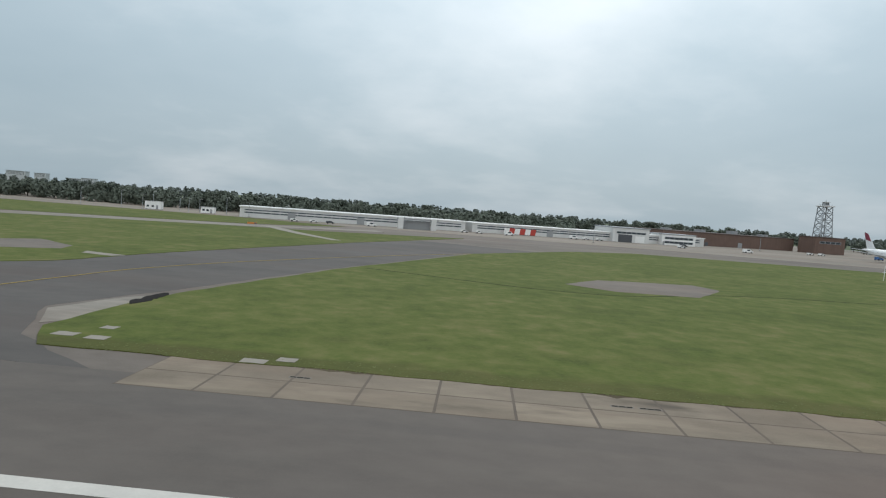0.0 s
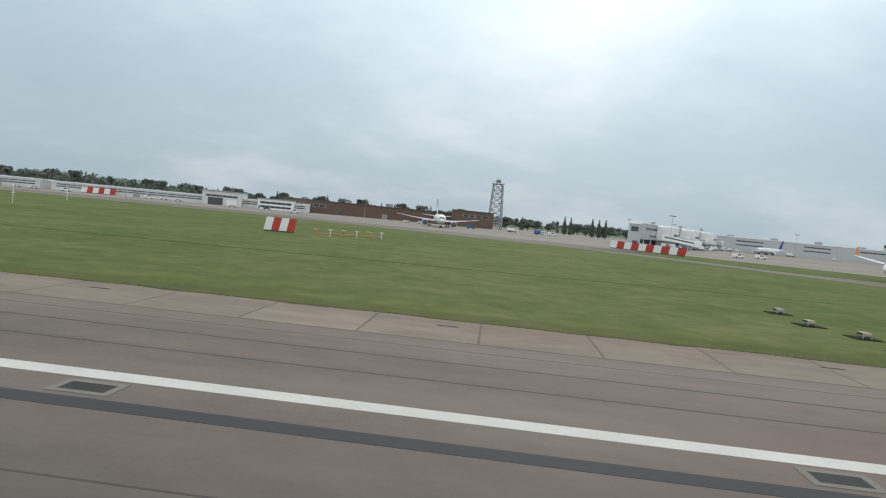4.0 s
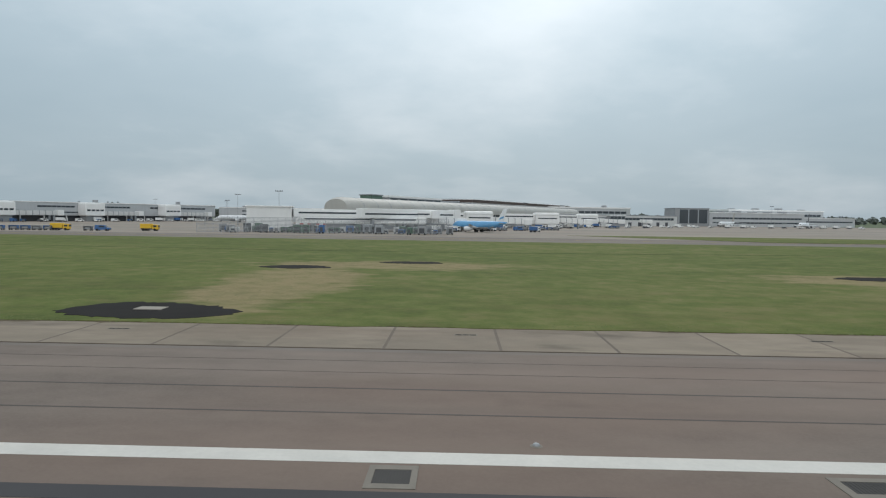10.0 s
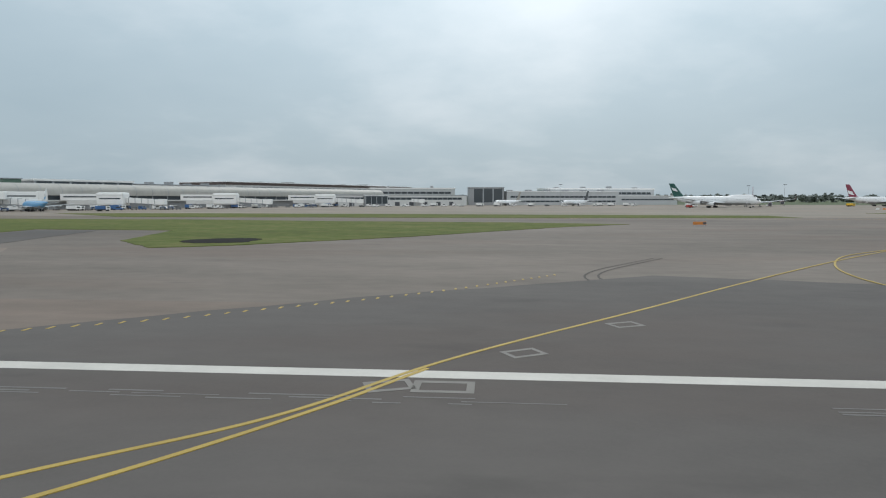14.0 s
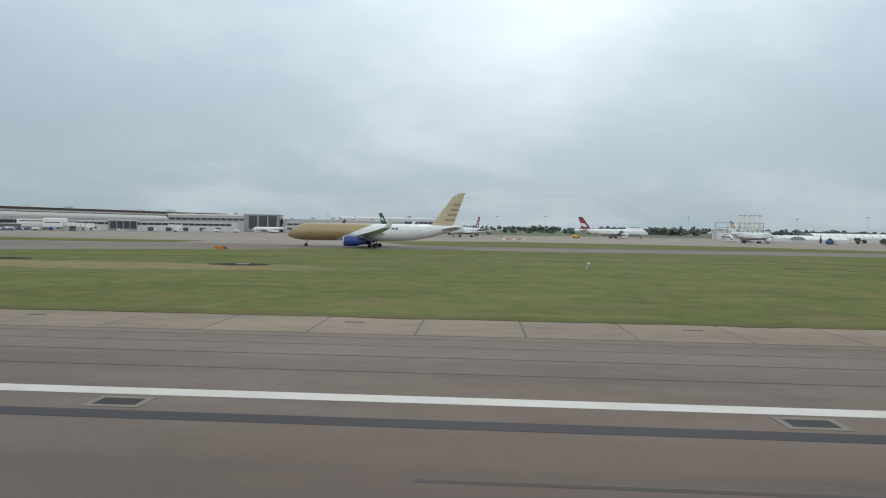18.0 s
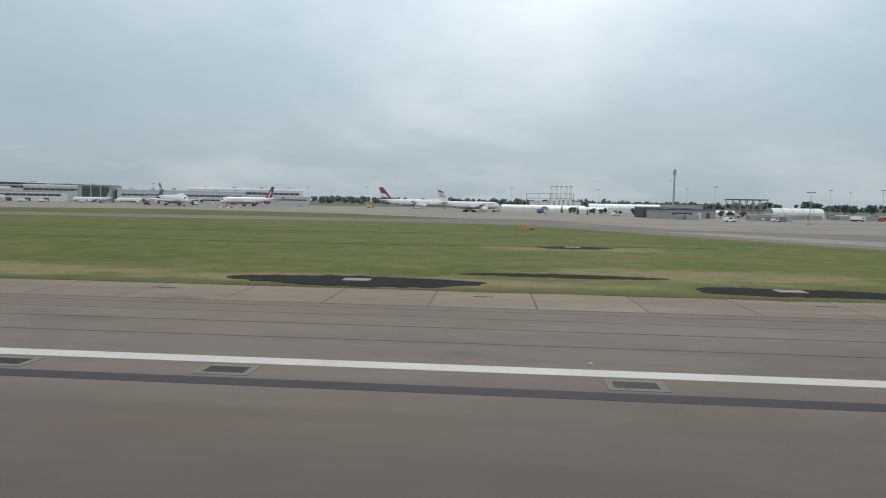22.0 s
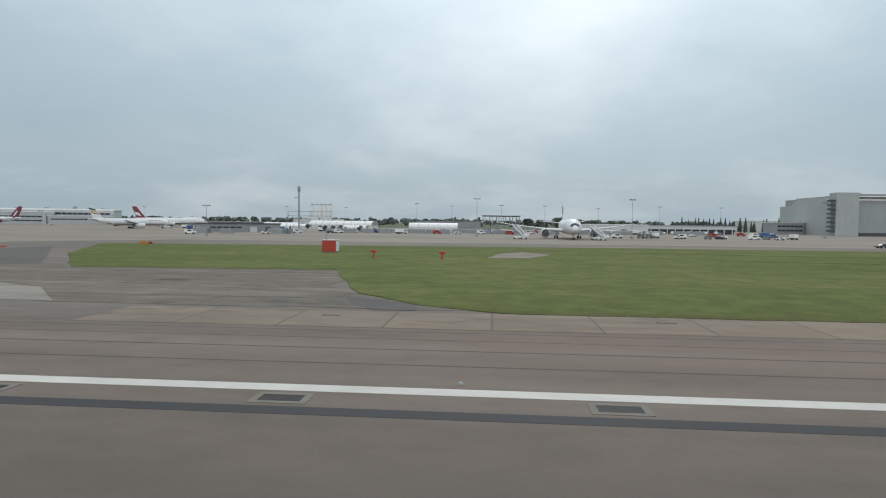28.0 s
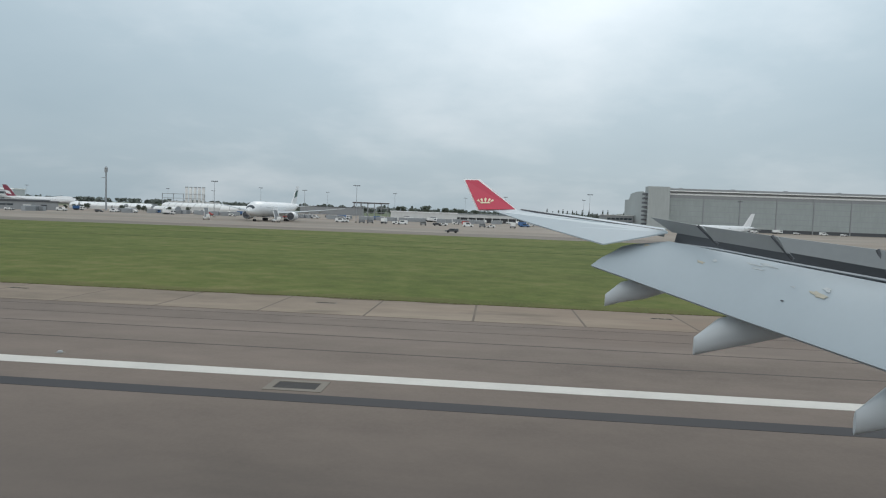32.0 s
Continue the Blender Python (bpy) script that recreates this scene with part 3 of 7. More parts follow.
verges = [
    ([(-31, GY), (-34.6, 48.2), (-34.6, 58), (-33.7, 68), (-30, 84), (-24, 107), (-1, 173), (32, 222), (60, 245), (190, 245), (290, 215), (325, 184), (356, 150), (350, 109), (337, 74), (324, 49), (320, GY)],
     "broad mown grass verge beside the runway"),
    ([(-900, GY), (-100, GY), (-80, 66), (-62, 88), (-57, 113), (-37, 180), (-6, 262), (-60, 232), (-160, 205), (-900, 170)], "mown grass verge beyond the runway entry"),
    ([(363, GY), (362, 78), (372, 96), (384, 116), (421, 145), (452, 172), (483, 192), (640, 190), (800, 188), (845, 178), (900, 172), (929, 162), (911, 146), (880, 106), (858, 84), (849, 79), (837, 92), (829, 123), (813, 124.4), (797.5, 125.2), (802, 100), (807, 76), (790, 66), (777, 74),
      (752, 63), (749, 58), (755, GY)], "mown grass verge with dry straw patches"),
    ([(957, GY), (962, 70), (975, 105), (1012, 149), (1043, 166), (1070, 187), (1284, 192), (1310, 186), (1318, 184), (1346, 143), (1376, 96), (1391, 74), (1400, 60), (1401.8, 55.7), (1402.4, 51.9), (1401.8, 48), (1401, GY)],
     "mown grass verge with black tarred patches"),
    ([(1060, 292), (1088, 232), (1270, 234), (1296, 250), (1235, 300), (1130, 330)], "long grass island beyond the taxiway"),
    ([(1449, 160), (1474, 112), (1498, 79), (1534, 82), (1538, 69), (1543, 55), (1549, 48), (1557, GY), (2900, GY), (2900, 172), (1600, 176)], "broad mown grass verge beside the runway"),
    ([(-900, 208), (-420, 196), (-172, 212), (-130, 230), (-92, 250), (-62, 290), (-128, 312), (-400, 318), (-900, 310)], "rough grass by the boundary"),
    ([(700, 262), (760, 214), (900, 214), (1000, 222), (1000, 250), (860, 262), (760, 268)], "narrow grass island in the apron"),
    ([(300, 236), (345, 186), (392, 170), (410, 190), (405, 222), (340, 250)], "narrow grass island beside the taxiway"),
]
for i, (pts, lab) in enumerate(verges):
    pts = [(x_, edge_y(x_) if y_ == GY else y_) for x_, y_ in pts]
    structure("grass_verge", prism(ragged(pts, 2.5, 0.28, i), 0.0, 0.10), GRASS, lab, "grass")

# worn pieces of pavement set into the verges
inlay = [
    ("paved_patch", [(16, 112), (24, 106), (38, 107), (47, 122), (44, 129), (24, 124)], TAXI, 0.115, "grey paved patch in the grass"),
    ("paved_path", [(1554, 116), (1562, 117), (1567, 131), (1562, 141), (1557, 134)], OLDTAN, 0.115, "pale concrete path in the grass"),
    ("old_apron", [(757, 45.5), (750, 59), (768, 69.5), (782, 78.5), (790, 66), (807, 74), (830, 78), (842, 60), (836, 45.5), (820, 40)], OLDTAN, 0.030, "worn old concrete apron"),
    ("crossing_strip", [(340, 94), (372, 97), (372, 103), (340, 100)], STONE, 0.05, "pale concrete strip across the taxiway"),
    ("fresh_asphalt", [(810, 73), (826, 72), (820, 97), (814, 121.5), (799, 122), (804, 98)], PATCH, 0.055, "darker patch of newer asphalt"),
    ("fresh_asphalt", [(-200, 38), (-24, 38), (-34, 45), (-40, 56), (-36, 68), (-25, 107), (-2, 173), (20, 205), (-20, 220), (-38, 180), (-58, 113), (-63, 88), (-81, 66), (-101, 45), (-200, 45)], PATCH, 0.030, "darker newer asphalt of the entry road"),
    ("fresh_asphalt", [(835, -30), (985, -30), (968, 20), (938, 46), (908, 54), (888, 42), (868, 27.5), (846, 24)], PATCH, 0.054, "darker newer asphalt at the exit"),
    ("fresh_asphalt", [(1410, 50), (1414, 38.5), (1427, 38.5), (1440, 58), (1466, 60), (1504, 58), (1500, 70), (1452, 137), (1446, 118), (1424, 113), (1387, 93), (1406, 62)], PATCH, 0.030, "darker newer asphalt at the exit"),
    ("fresh_asphalt", [(1542.2, 52.6), (1544.3, 51.6), (1549.3, 47.8), (1549.6, 44.8), (1546.3, 44.8), (1544, 48)], PATCH, 0.063, "dark sliver of newer asphalt at the grass corner"),
    ("kerb_path", [(1340, 151), (1376, 95), (1399, 60), (1401, 55), (1400, 46), (1402.8, 38.4), (1406.6, 44), (1408, 50), (1406.5, 55), (1403, 62), (1378, 99), (1344, 153)], SLAB_WORN, 0.056, "worn concrete path round the grass corner"),
    ("concrete_strip", [(1357, 131), (1366, 123), (1393, 84), (1407, 62), (1403.6, 60.4), (1393, 76)], OLDTAN, 0.060, "narrow cracked concrete strip"),
    ("tar_gutter", [(1358, 127), (1386, 84), (1400, 63), (1401.4, 64), (1388, 85), (1360, 128)], SEAM, 0.058, "dark broken gutter beside the path"),
    ("concrete_strip", [(1350, 156), (1364, 158), (1403, 109), (1389, 95)], OLDPALE, 0.048, "pale worn concrete strip"),
    ("old_apron", [(1470, 74), (1490, 84), (1526, 90), (1540, 74), (1538, 62), (1545, 52), (1556, 45.4), (1520, 45.4), (1484, 56)], OLDCON, 0.05, "worn stained brown pavement"),
    ("concrete_strip", [(1470, 56), (1486, 68), (1512, 55), (1520, 46), (1490, 46)], OLDPALE, 0.060, "pale worn concrete strip"),
    ("perimeter_road", [(-420, 176), (-160, 190), (-128, 206), (-88, 226), (-40, 262), (-46, 276), (-96, 240), (-134, 222), (-170, 206), (-420, 190)], OLDPALE, 0.118, "pale narrow perimeter road"),
    ("paved_patch", [(-92, 110), (-86, 118), (-74, 110), (-72, 104), (-80, 99)], TAXI, 0.118, "grey paved patch in the grass"),
    ("worn_corner", [(-35.6, 49), (-34.2, 51), (-34.4, 60), (-34.8, 66), (-36.6, 64), (-39.2, 55)], OLDPALE, 0.060, "pale broken concrete at the grass corner"),
    ("crossing_strip", [(-67, 103.5), (-59, 101.5), (-60, 99), (-66, 100.5)], STONE, 0.13, "short pale concrete strip"),
    ("access_track", [(-84, 238), (-64, 208), (-44, 184), (-41, 185), (-60, 210), (-80, 240)], STONE, 0.13, "pale narrow access track"),
]
for n_, pts, m_, z_, lab in inlay:
    structure(n_, prism(ragged(pts, 3.0, 0.25, len(pts)), 0.0, z_), m_, lab, "pavement")

# tarred manhole surrounds: centre, half length, half width
TAR_SPOTS = (
        (462, 50.5, 7.5, 5.5, 1), (504, 51, 6.5, 4.6, 1), (475, 87, 4.0, 3.0, 0), (511, 99, 3.2, 2.6, 0), (523, 98, 3.0, 2.2, 0), (545, 92, 7.5, 3.2, 1), (565, 51.5, 6.0, 4.4, 1),
        (631, 51, 7.0, 4.0, 1), (632, 92, 5.0, 2.6, 0), (648, 103, 5.0, 2.4, 0), (713, 86, 7.5, 3.0, 0), (728, 83, 7.5, 3.4, 1),
        (1016, 51, 6.5, 3.4, 1), (1028, 106, 4.4, 2.8, 0), (1073, 101, 5.0, 2.6, 1), (1221, 47.6, 11, 3.0, 1), (1254, 47.6, 7.2, 2.8, 0),
        (1299, 47.8, 10.5, 2.8, 1), (1322, 92, 5.6, 2.8, 1), (1333, 47.8, 8.0, 2.6, 1), (1316, 55, 9.0, 1.3, 0), (1374, 47.4, 7.0, 2.2, 1), (390.4, 96, 4.6, 2.4, 1), (390.6, 109, 4.6, 1.6, 0), (403.5, 103, 4.4, 2.6, 0), (411, 104, 4.6, 2.6, 0),
        (-34.3, 64, 0.9, 4.0, 0), (1400.5, 47.6, 3.4, 0.9, 0), (853, 93, 5.5, 6.5, 0))
for i, (x_, y_, a_, b_, cover_) in enumerate(TAR_SPOTS):
    ring_ = ragged([(x_ + a_ * 1.0 * math.cos(t_) * (1 + 0.12 * math.cos(3 * t_ + i)), y_ + b_ * math.sin(t_) * (1 + 0.15 * math.cos(2 * t_ + 2 * i))) for t_ in [k * math.pi / 9 for k in range(18)]], 0.55, 0.42, 40 + i)
    ring_ = [(px, max(py, edge_y(x_) + 0.25)) for px, py in ring_]
    patch_ = structure("tar_patch", prism(ring_, 0.0, 0.120 + 0.004 * (i % 6)), TAR, "black tarred patch round a manhole", "tar patch")
    if cover_:
        part("manhole_cover", box(x_ - 1.1, x_ + 1.1, y_ - 0.1, y_ + 1.3, 0.10, 0.19, bevel=0.04), STONE, patch_, "pale concrete cover")

for pts_ in ([(334, 80.2), (347.6, 107.6), (350, 109.2), (337.5, 78)], [(363.2, 47), (362.4, 78), (372.4, 96), (384, 115), (384.8, 114), (373.2, 94.4), (364.2, 76), (364.6, 47)]):
    structure("bare_edge", prism(ragged(pts_, 2.0, 0.22, 71), 0.0, 0.112), SOIL, "strip of bare dark earth along the grass edge", "soil")
for x_, y_, w_ in ((-31.2, 46.0, 0.9), (-28.4, 45.6, 0.8), (-13.1, 44.0, 0.7), (-29.6, 49.2, 0.6), (-15.2, 42.9, 0.9)):
    structure("inspection_cover", prism(ragged([(x_ - w_, y_ - 0.5), (x_ + w_, y_ - 0.5), (x_ + w_, y_ + 0.6), (x_ - w_, y_ + 0.6)], 0.6, 0.10, int(x_ * 10)), 0.0, 0.125), STONE, "pale concrete cover sunk in the grass", "cover")

# joints of the old concrete aprons
for x0_, x1_, y_ in ((757, 838, 52.5), (754, 840, 60.0), (772, 838, 67.5), (1500, 1552, 51.0)):
    structure("slab_joint", ribbon([(x0_ + (x1_ - x0_) * k / 12, y_ + 0.08 * math.sin(2.3 * k)) for k in range(13)], 0.08, 0.03, 0.058 if x0_ > 1000 else 0.036), SEAM, "dark joint in old concrete", "joint")
for x_, y0_, y1_ in ((765, 45.6, 67), (773, 45.6, 72), (781, 45.6, 76), (796, 45.6, 68), (804, 45.6, 72), (812, 45.6, 75), (820, 45.6, 76), (828, 45.6, 77), (1532, 46, 52)):
    structure("slab_joint", ribbon([(x_ + 0.07 * math.sin(1.9 * k), y0_ + (y1_ - y0_) * k / 8) for k in range(9)], 0.08, 0.03, 0.059 if x_ > 1000 else 0.037), SEAM, "dark joint in old concrete", "joint")

# crumbled soil and weeds creeping over the shoulder's edge
for i, (a_, b_) in enumerate(((-20, 304), (390, 706), (1002, 1402), (1560, 1928))):
    rng_ = random.Random(60 + i)
    b_m = bmesh.new()
    x_ = a_
    while x_ < b_ - 12:
        l_, d_ = rng_.uniform(1.5, 9.0), rng_.uniform(0.15, 0.9)
        n_ = max(4, int(l_ / 0.8))
        low = [(x_ + l_ * k / n_, edge_y(a_) + 0.12 - d_ * math.sin(math.pi * (k + 0.5) / (n_ + 1)) * rng_.uniform(0.35, 1.0)) for k in range(n_ + 1)]
        prism(low + [(x_ + l_, edge_y(a_) + 0.2), (x_, edge_y(a_) + 0.2)], 0.03, 0.072 + 0.001 * (len(low) % 5), b_m)
        x_ += l_ + rng_.uniform(0.2, 5.0)
    structure("soil_edge", b_m, SOIL, "crumbled dry soil along the grass edge", "soil", kind="stuff")

# dark wheel ruts and mower tracks in the grass
for i, pts in enumerate(([(-20, 112), (20, 100), (60, 118), (180, 128)], [(110, 92), (200, 80), (310, 88)], [(420, 132), (520, 138), (640, 132), (738, 140)], [(1170, 120), (1206, 98), (1231, 74), (1252, 56)],
                         [(1206, 98), (1280, 90), (1345, 98)], [(1180, 150), (1215, 120), (1300, 128)], [(1560, 150), (1680, 132), (1790, 140)], [(1000, 120), (1080, 128), (1180, 132)], [(1596, 116), (1720, 110)])):
    structure("wheel_rut", ribbon(smooth_line(pts, 12), 0.7, 0.10, 0.112), RUT, "dark narrow wheel rut in the grass", "rut")

# painted taxi lines
yellow = [
    ([(323, 18.6), (323.8, 23.1), (325, 26.2), (329.3, 34), (336.7, 46.7), (345.5, 61.1), (354.3, 74.2), (365, 94), (380, 124), (410, 158), (450, 190), (520, 208), (1050, 208)], 0.5),
    ([(365, 94), (354.3, 77), (345.7, 62.2), (341.1, 49.6), (340.1, 40.9), (340.9, 34.9), (342.3, 28.4), (344.8, 23.8), (347, 20)], 0.45),
    ([(876, 6.5), (883, 13.4), (888, 18), (892, 24), (896, 29), (903, 37), (914, 50), (930, 68), (960, 100), (1000, 150), (1060, 207)], 0.45),
    ([(879, 6.5), (885, 13.2), (889, 18.6), (892, 23.6)], 0.45),
    ([(950, 88), (936, 76), (929, 66), (925, 56), (924, 46), (926, 34), (928, 27), (931, 22), (936, 16), (946, 8)], 0.45),
    ([(1413, 22.2), (1421, 24), (1425, 30), (1428, 43), (1427, 54), (1423, 67), (1402, 101), (1378, 150), (1350, 200)], 0.32),
    ([(-56, 30), (-52, 62), (-50.5, 74), (-48, 88), (-38, 112), (-10, 160), (40, 225)], 0.4),
    ([(1423, 67), (1431, 57), (1440, 43), (1446, 33.5), (1452.5, 25), (1456, 18), (1460, 8)], 0.32),
    ([(1452.5, 25), (1454.6, 20.5), (1456.6, 15), (1457.2, 8)], 0.32),
    ([(1423, 67), (1433, 54.5), (1446, 41), (1456, 33), (1466, 27), (1476, 22.5), (1500, 14)], 0.30),
]
for i, (pts, w_) in enumerate(yellow):
    structure("taxi_line", ribbon(smooth_line([Vector((*p, 0)) for p in pts], 8), w_ * 0.44, 0.05, 0.068 + 0.003 * i), PALE_LINE if pts[0][0] > 1400 else YELLOW_LINE, "curved yellow painted taxi guide line", "line marking")
structure("tar_patch", prism(ragged([(791.3, 64.5), (783.5, 75.5), (785.6, 77.2), (790.5, 70.2), (803.2, 79.0), (799.4, 96), (803.0, 97.5), (807.6, 77), (796, 68.4)], 1.5, 0.35, 6), 0.0, 0.134), TAR, "black tarred edge beside the old pavement", "tar patch")
structure("tar_patch", prism(ragged([(745.8, 61), (746.4, 63.3), (750.3, 63.4), (753.4, 57), (756.6, 52.5), (759, 48), (762.4, 44.6), (755.4, 44.4), (752.5, 49), (751.6, 53)], 1.5, 0.5, 5), 0.0, 0.13), TAR, "black tarred patch beside old concrete", "tar patch")
teeth, run_, gap_ = [], 0.0, 1.02
row_ = smooth_line([(806, 23.75), (830, 23.75), (855, 24.3), (866, 26.5), (873.5, 30.2), (877.6, 32.7), (881.3, 35.7), (885.9, 39.2), (891.8, 44.7), (900, 54)], 60)
for a_, b_ in zip(row_, row_[1:]):
    run_ += (b_ - a_).length
    if run_ >= gap_:
        run_ = 0.0
        teeth.append((b_.x, b_.y))
for x_, y_ in teeth:
    structure("hold_dash", box(x_ - 0.08, x_ + 0.08, y_ - 0.2, y_ + 0.35, 0.05, 0.068), YELLOW_LINE, "short yellow painted dash", "line marking")
structure("hold_line", ribbon([(806, 23.5), (842, 23.55)], 0.09, 0.05, 0.066), YELLOW_LINE, "thin yellow painted line", "line marking")
for a_ in range(2):
    structure("tyre_mark", ribbon(smooth_line([(912 + a_, 70), (903 + a_ * 1.1, 56), (903 + a_ * 1.2, 48), (909 + a_, 42)], 8), 0.2, 0.04, 0.047 + 0.001 * a_), SEAM, "curved black tyre mark", "tyre mark")

# concrete shoulder slabs
slab_mesh = None
count = 0
shoulders = [(b_, structure("shoulder", prism([(a_, 33.0 if dbl else edge_y(a_) - 7.0), (b_, 33.0 if dbl else edge_y(a_) - 7.0), (b_, edge_y(a_) + 0.2), (a_, edge_y(a_) + 0.2)], 0.0, 0.057), JOINT, "dirt-filled joints of the concrete runway shoulder", "shoulder"), mat_)
             for a_, b_, dbl, mat_ in ((-21, 62.6, 0, SLAB), (62.6, 305.8, 0, SLAB_WORN), (385.8, 453.8, 1, SLAB), (453.8, 494.1, 0, SLAB), (494.1, 602.9, 1, SLAB), (602.9, 707.2, 0, SLAB), (1000, 1402.8, 0, SLAB_WORN), (1528, 1930.8, 0, SLAB_WORN))]
me_ = {}


def slab(x, y0, y1, length):
    base, mat_ = next((o_, m_) for b_, o_, m_ in shoulders if x < b_)
    key = (y0, y1, length, mat_.name)
    gap = 0.09 if mat_ is SLAB else 0.07
    if key not in me_:
        b_ = box(-length / 2 + gap, length / 2 - gap, y0, y1, 0.0, 0.062)
        b_.transform(Matrix.Scale(K, 4))
        m_ = bpy.data.meshes.new("slab")
        b_.to_mesh(m_)
        b_.free()
        m_.materials.append(mat_)
        me_[key] = m_
    ob_ = new("slab", me_[key])
    ob_.parent = base
    ob_.location = (K * x, K * (edge_y(x) - GY) * (1 if y1 > 40 else 0.6), random.uniform(-0.0012, 0.0012))


SLABS = []
for a_, b_ in ((-21, 305.8), (385.8, 707.2), (1000, 1402.8), (1528, 1930.8)):
    x_ = a_
    while len(SLABS) < 250:
        l_ = 4.8 if x_ < 60 else 6.8
        if x_ + l_ > b_:
            break
        x_ += l_ / 2
        if x_ < 62:
            SLABS += [(x_, 38.1, 41.5, l_), (x_, 41.66, 45.0, l_)]
        else:
            SLABS.append((x_, 38.1, 45.0, l_))
        x_ += l_ / 2
for x0_, n_ in ((389.2, 10), (497.5, 16)):
    SLABS += [(x0_ + 6.8 * i, 32.6, 38.36, 6.8) for i in range(n_)]

# ---- drains and lights set in the runway ----
slot = thing("slot_drain", 10, 40.1, 0.062, 0, "narrow dark slot drain in the concrete shoulder", "drain", "slot drains along the shoulder")
part("rim", box(-0.75, 0.75, -0.20, 0.20, -0.03, 0.008), RIM, slot, "pale rim")
for q_ in (-0.46, 0.0, 0.46):
    part("slot", box(q_ - 0.2, q_ + 0.2, -0.11, 0.11, -0.03, 0.014), TAR, slot, "dark slot")
for a_, b_ in ((-21, 305), (390, 706), (1002, 1402), (1530, 1928)):
    x_ = a_ + 10 + (a_ % 7)
    while x_ < b_:
        copy_thing(slot, at(x_, edge_y(x_) - 2.4, 0.062))
        x_ += 22.8



def drain(x, y, rz=0.0, frame_only=False):
    d = thing("drain", x, y, 0.05, rz, "pale concrete frame filled with asphalt" if frame_only else "iron drain grate in a pale concrete frame", "drain", "drains along the runway")
    b_ = bmesh.new()
    for q in ((-1.08, 1.08, -0.68, -0.42), (-1.08, 1.08, 0.42, 0.68), (-1.08, -0.80, -0.42, 0.42), (0.80, 1.08, -0.42, 0.42)):
        box(q[0], q[1], q[2], q[3], -0.03, 0.022, b_)
    part("rim", b_, FRAMERIM if frame_only else RIM, d, "pale concrete rim" if frame_only else "weathered concrete rim")
    if frame_only:
        part("filling", box(-0.79, 0.79, -0.41, 0.41, -0.03, 0.010), PATCH, d, "asphalt filling")
        return d
    b_ = bmesh.new()
    for i in range(13):
        box(-0.78 + i * 0.122, -0.78 + i * 0.122 + 0.07, -0.41, 0.41, -0.03, 0.015, b_)
    part("grate", b_, GRATE, d, "dark iron bars")
    part("pit", box(-0.79, 0.79, -0.41, 0.41, -0.03, 0.006), GRATE, d, "dark pit below the bars")
    return d


first_drain = drain(64.1, 21.4)
first_frame = drain(334.9, 21.2, 0, True)
for x_ in (-30, 17, 40, 88, 114.9, 119.3, 123.4, 132.4, 156, 180, 204, 228, 252, 276, 300, 387.8, 409, 433, 457.8, 469, 493, 523, 527.6, 551, 575, 600, 628, 653.4, 667.5, 709.3, 733,
           762.2, 766, 778.5, 822.2, 834.5, 846.5, 990, 1014, 1029, 1053, 1076, 1099.5, 1124.2, 1147.6, 1171.9, 1196, 1219.6, 1243, 1267.4, 1273.2, 1291, 1299.9, 1315.2, 1339.1, 1363.6, 1388.3,
           1485, 1498, 1510, 1522.4, 1535.7, 1547.5, 1559.8, 1584.9, 1598.6, 1609.3, 1633.5, 1659, 1685.3, 1709, 1733):
    copy_thing(first_drain, at(x_, 21.35, 0.05)).scale = (0.70, 1.2, 1) if x_ in (119.3, 132.4, 457.8, 653.4, 778.5, 834.5, 1273.2) else (1, 1, 1)
for x_, y_, r_ in ((385.8, 32.8, 0), (779.5, 24.6, 45), (795, 35, 0), (759.9, 40.9, 0), (749, 41.2, 0), (830.7, 18, 28), (817, 38.2, 12), (846.4, 36.1, 0), (1272.7, 36, 0), (1519.7, 28.6, 0), (719, 40.6, 0), (330, 37, 0)):
    copy_thing(first_drain, at(x_, y_, 0.05, r_)).scale = (0.58, 0.85, 1) if y_ > 40 else (0.85, 0.9, 1)
for x_, y_, r_ in ((318.1, 21.4, 0), (342.6, 21.3, 0), (890.9, 21.3, 20), (892.8, 21.3, 0), (895.8, 26.3, 30), (901.3, 32.7, 25), (914.2, 21.3, 20), (929, 21.3, 0), (927, 24.6, 15), (923.9, 30.2, 0), (923.4, 37.6, 0),
                   (923.8, 45.5, 0), (1400.6, 21.4, 0), (1425.6, 21.4, 0), (1429.5, 20.2, 35), (1437.9, 21.3, 0), (1449.9, 21.4, 0), (1462.8, 21.4, 0), (1431, 27.1, 20), (1430.1, 35.3, 0), (1430, 42.4, 0), (1441.3, 39.6, 20),
                   (1448.8, 29.2, 25), (1453.9, 21.6, 20), (1433, 52, 20), (1428, 62, 0)):
    copy_thing(first_frame, at(x_, y_, 0.05, r_)).scale = (1, 1, 1) if 21.2 < y_ < 21.5 and r_ == 0 else (0.78, 0.9, 1)


def inset_light():
    d = thing("runway_light", 6, 24.1, 0.05, 0, "low round steel runway edge light", "runway light", "lights along the runway")
    part("housing", skin([[(r * math.cos(t_ * math.pi / 8), r * math.sin(t_ * math.pi / 8), z) for t_ in range(16)] for r, z in ((0.22, -0.03), (0.22, 0.010), (0.13, 0.03))]), RIM, d, "weathered collar")
    part("dome", skin([[(r * math.cos(t_ * math.pi / 6), r * math.sin(t_ * math.pi / 6), z) for t_ in range(12)] for r, z in ((0.13, 0.0), (0.12, 0.06), (0.08, 0.10), (0.02, 0.11))]), GREY, d, "grey metal dome")
    return d


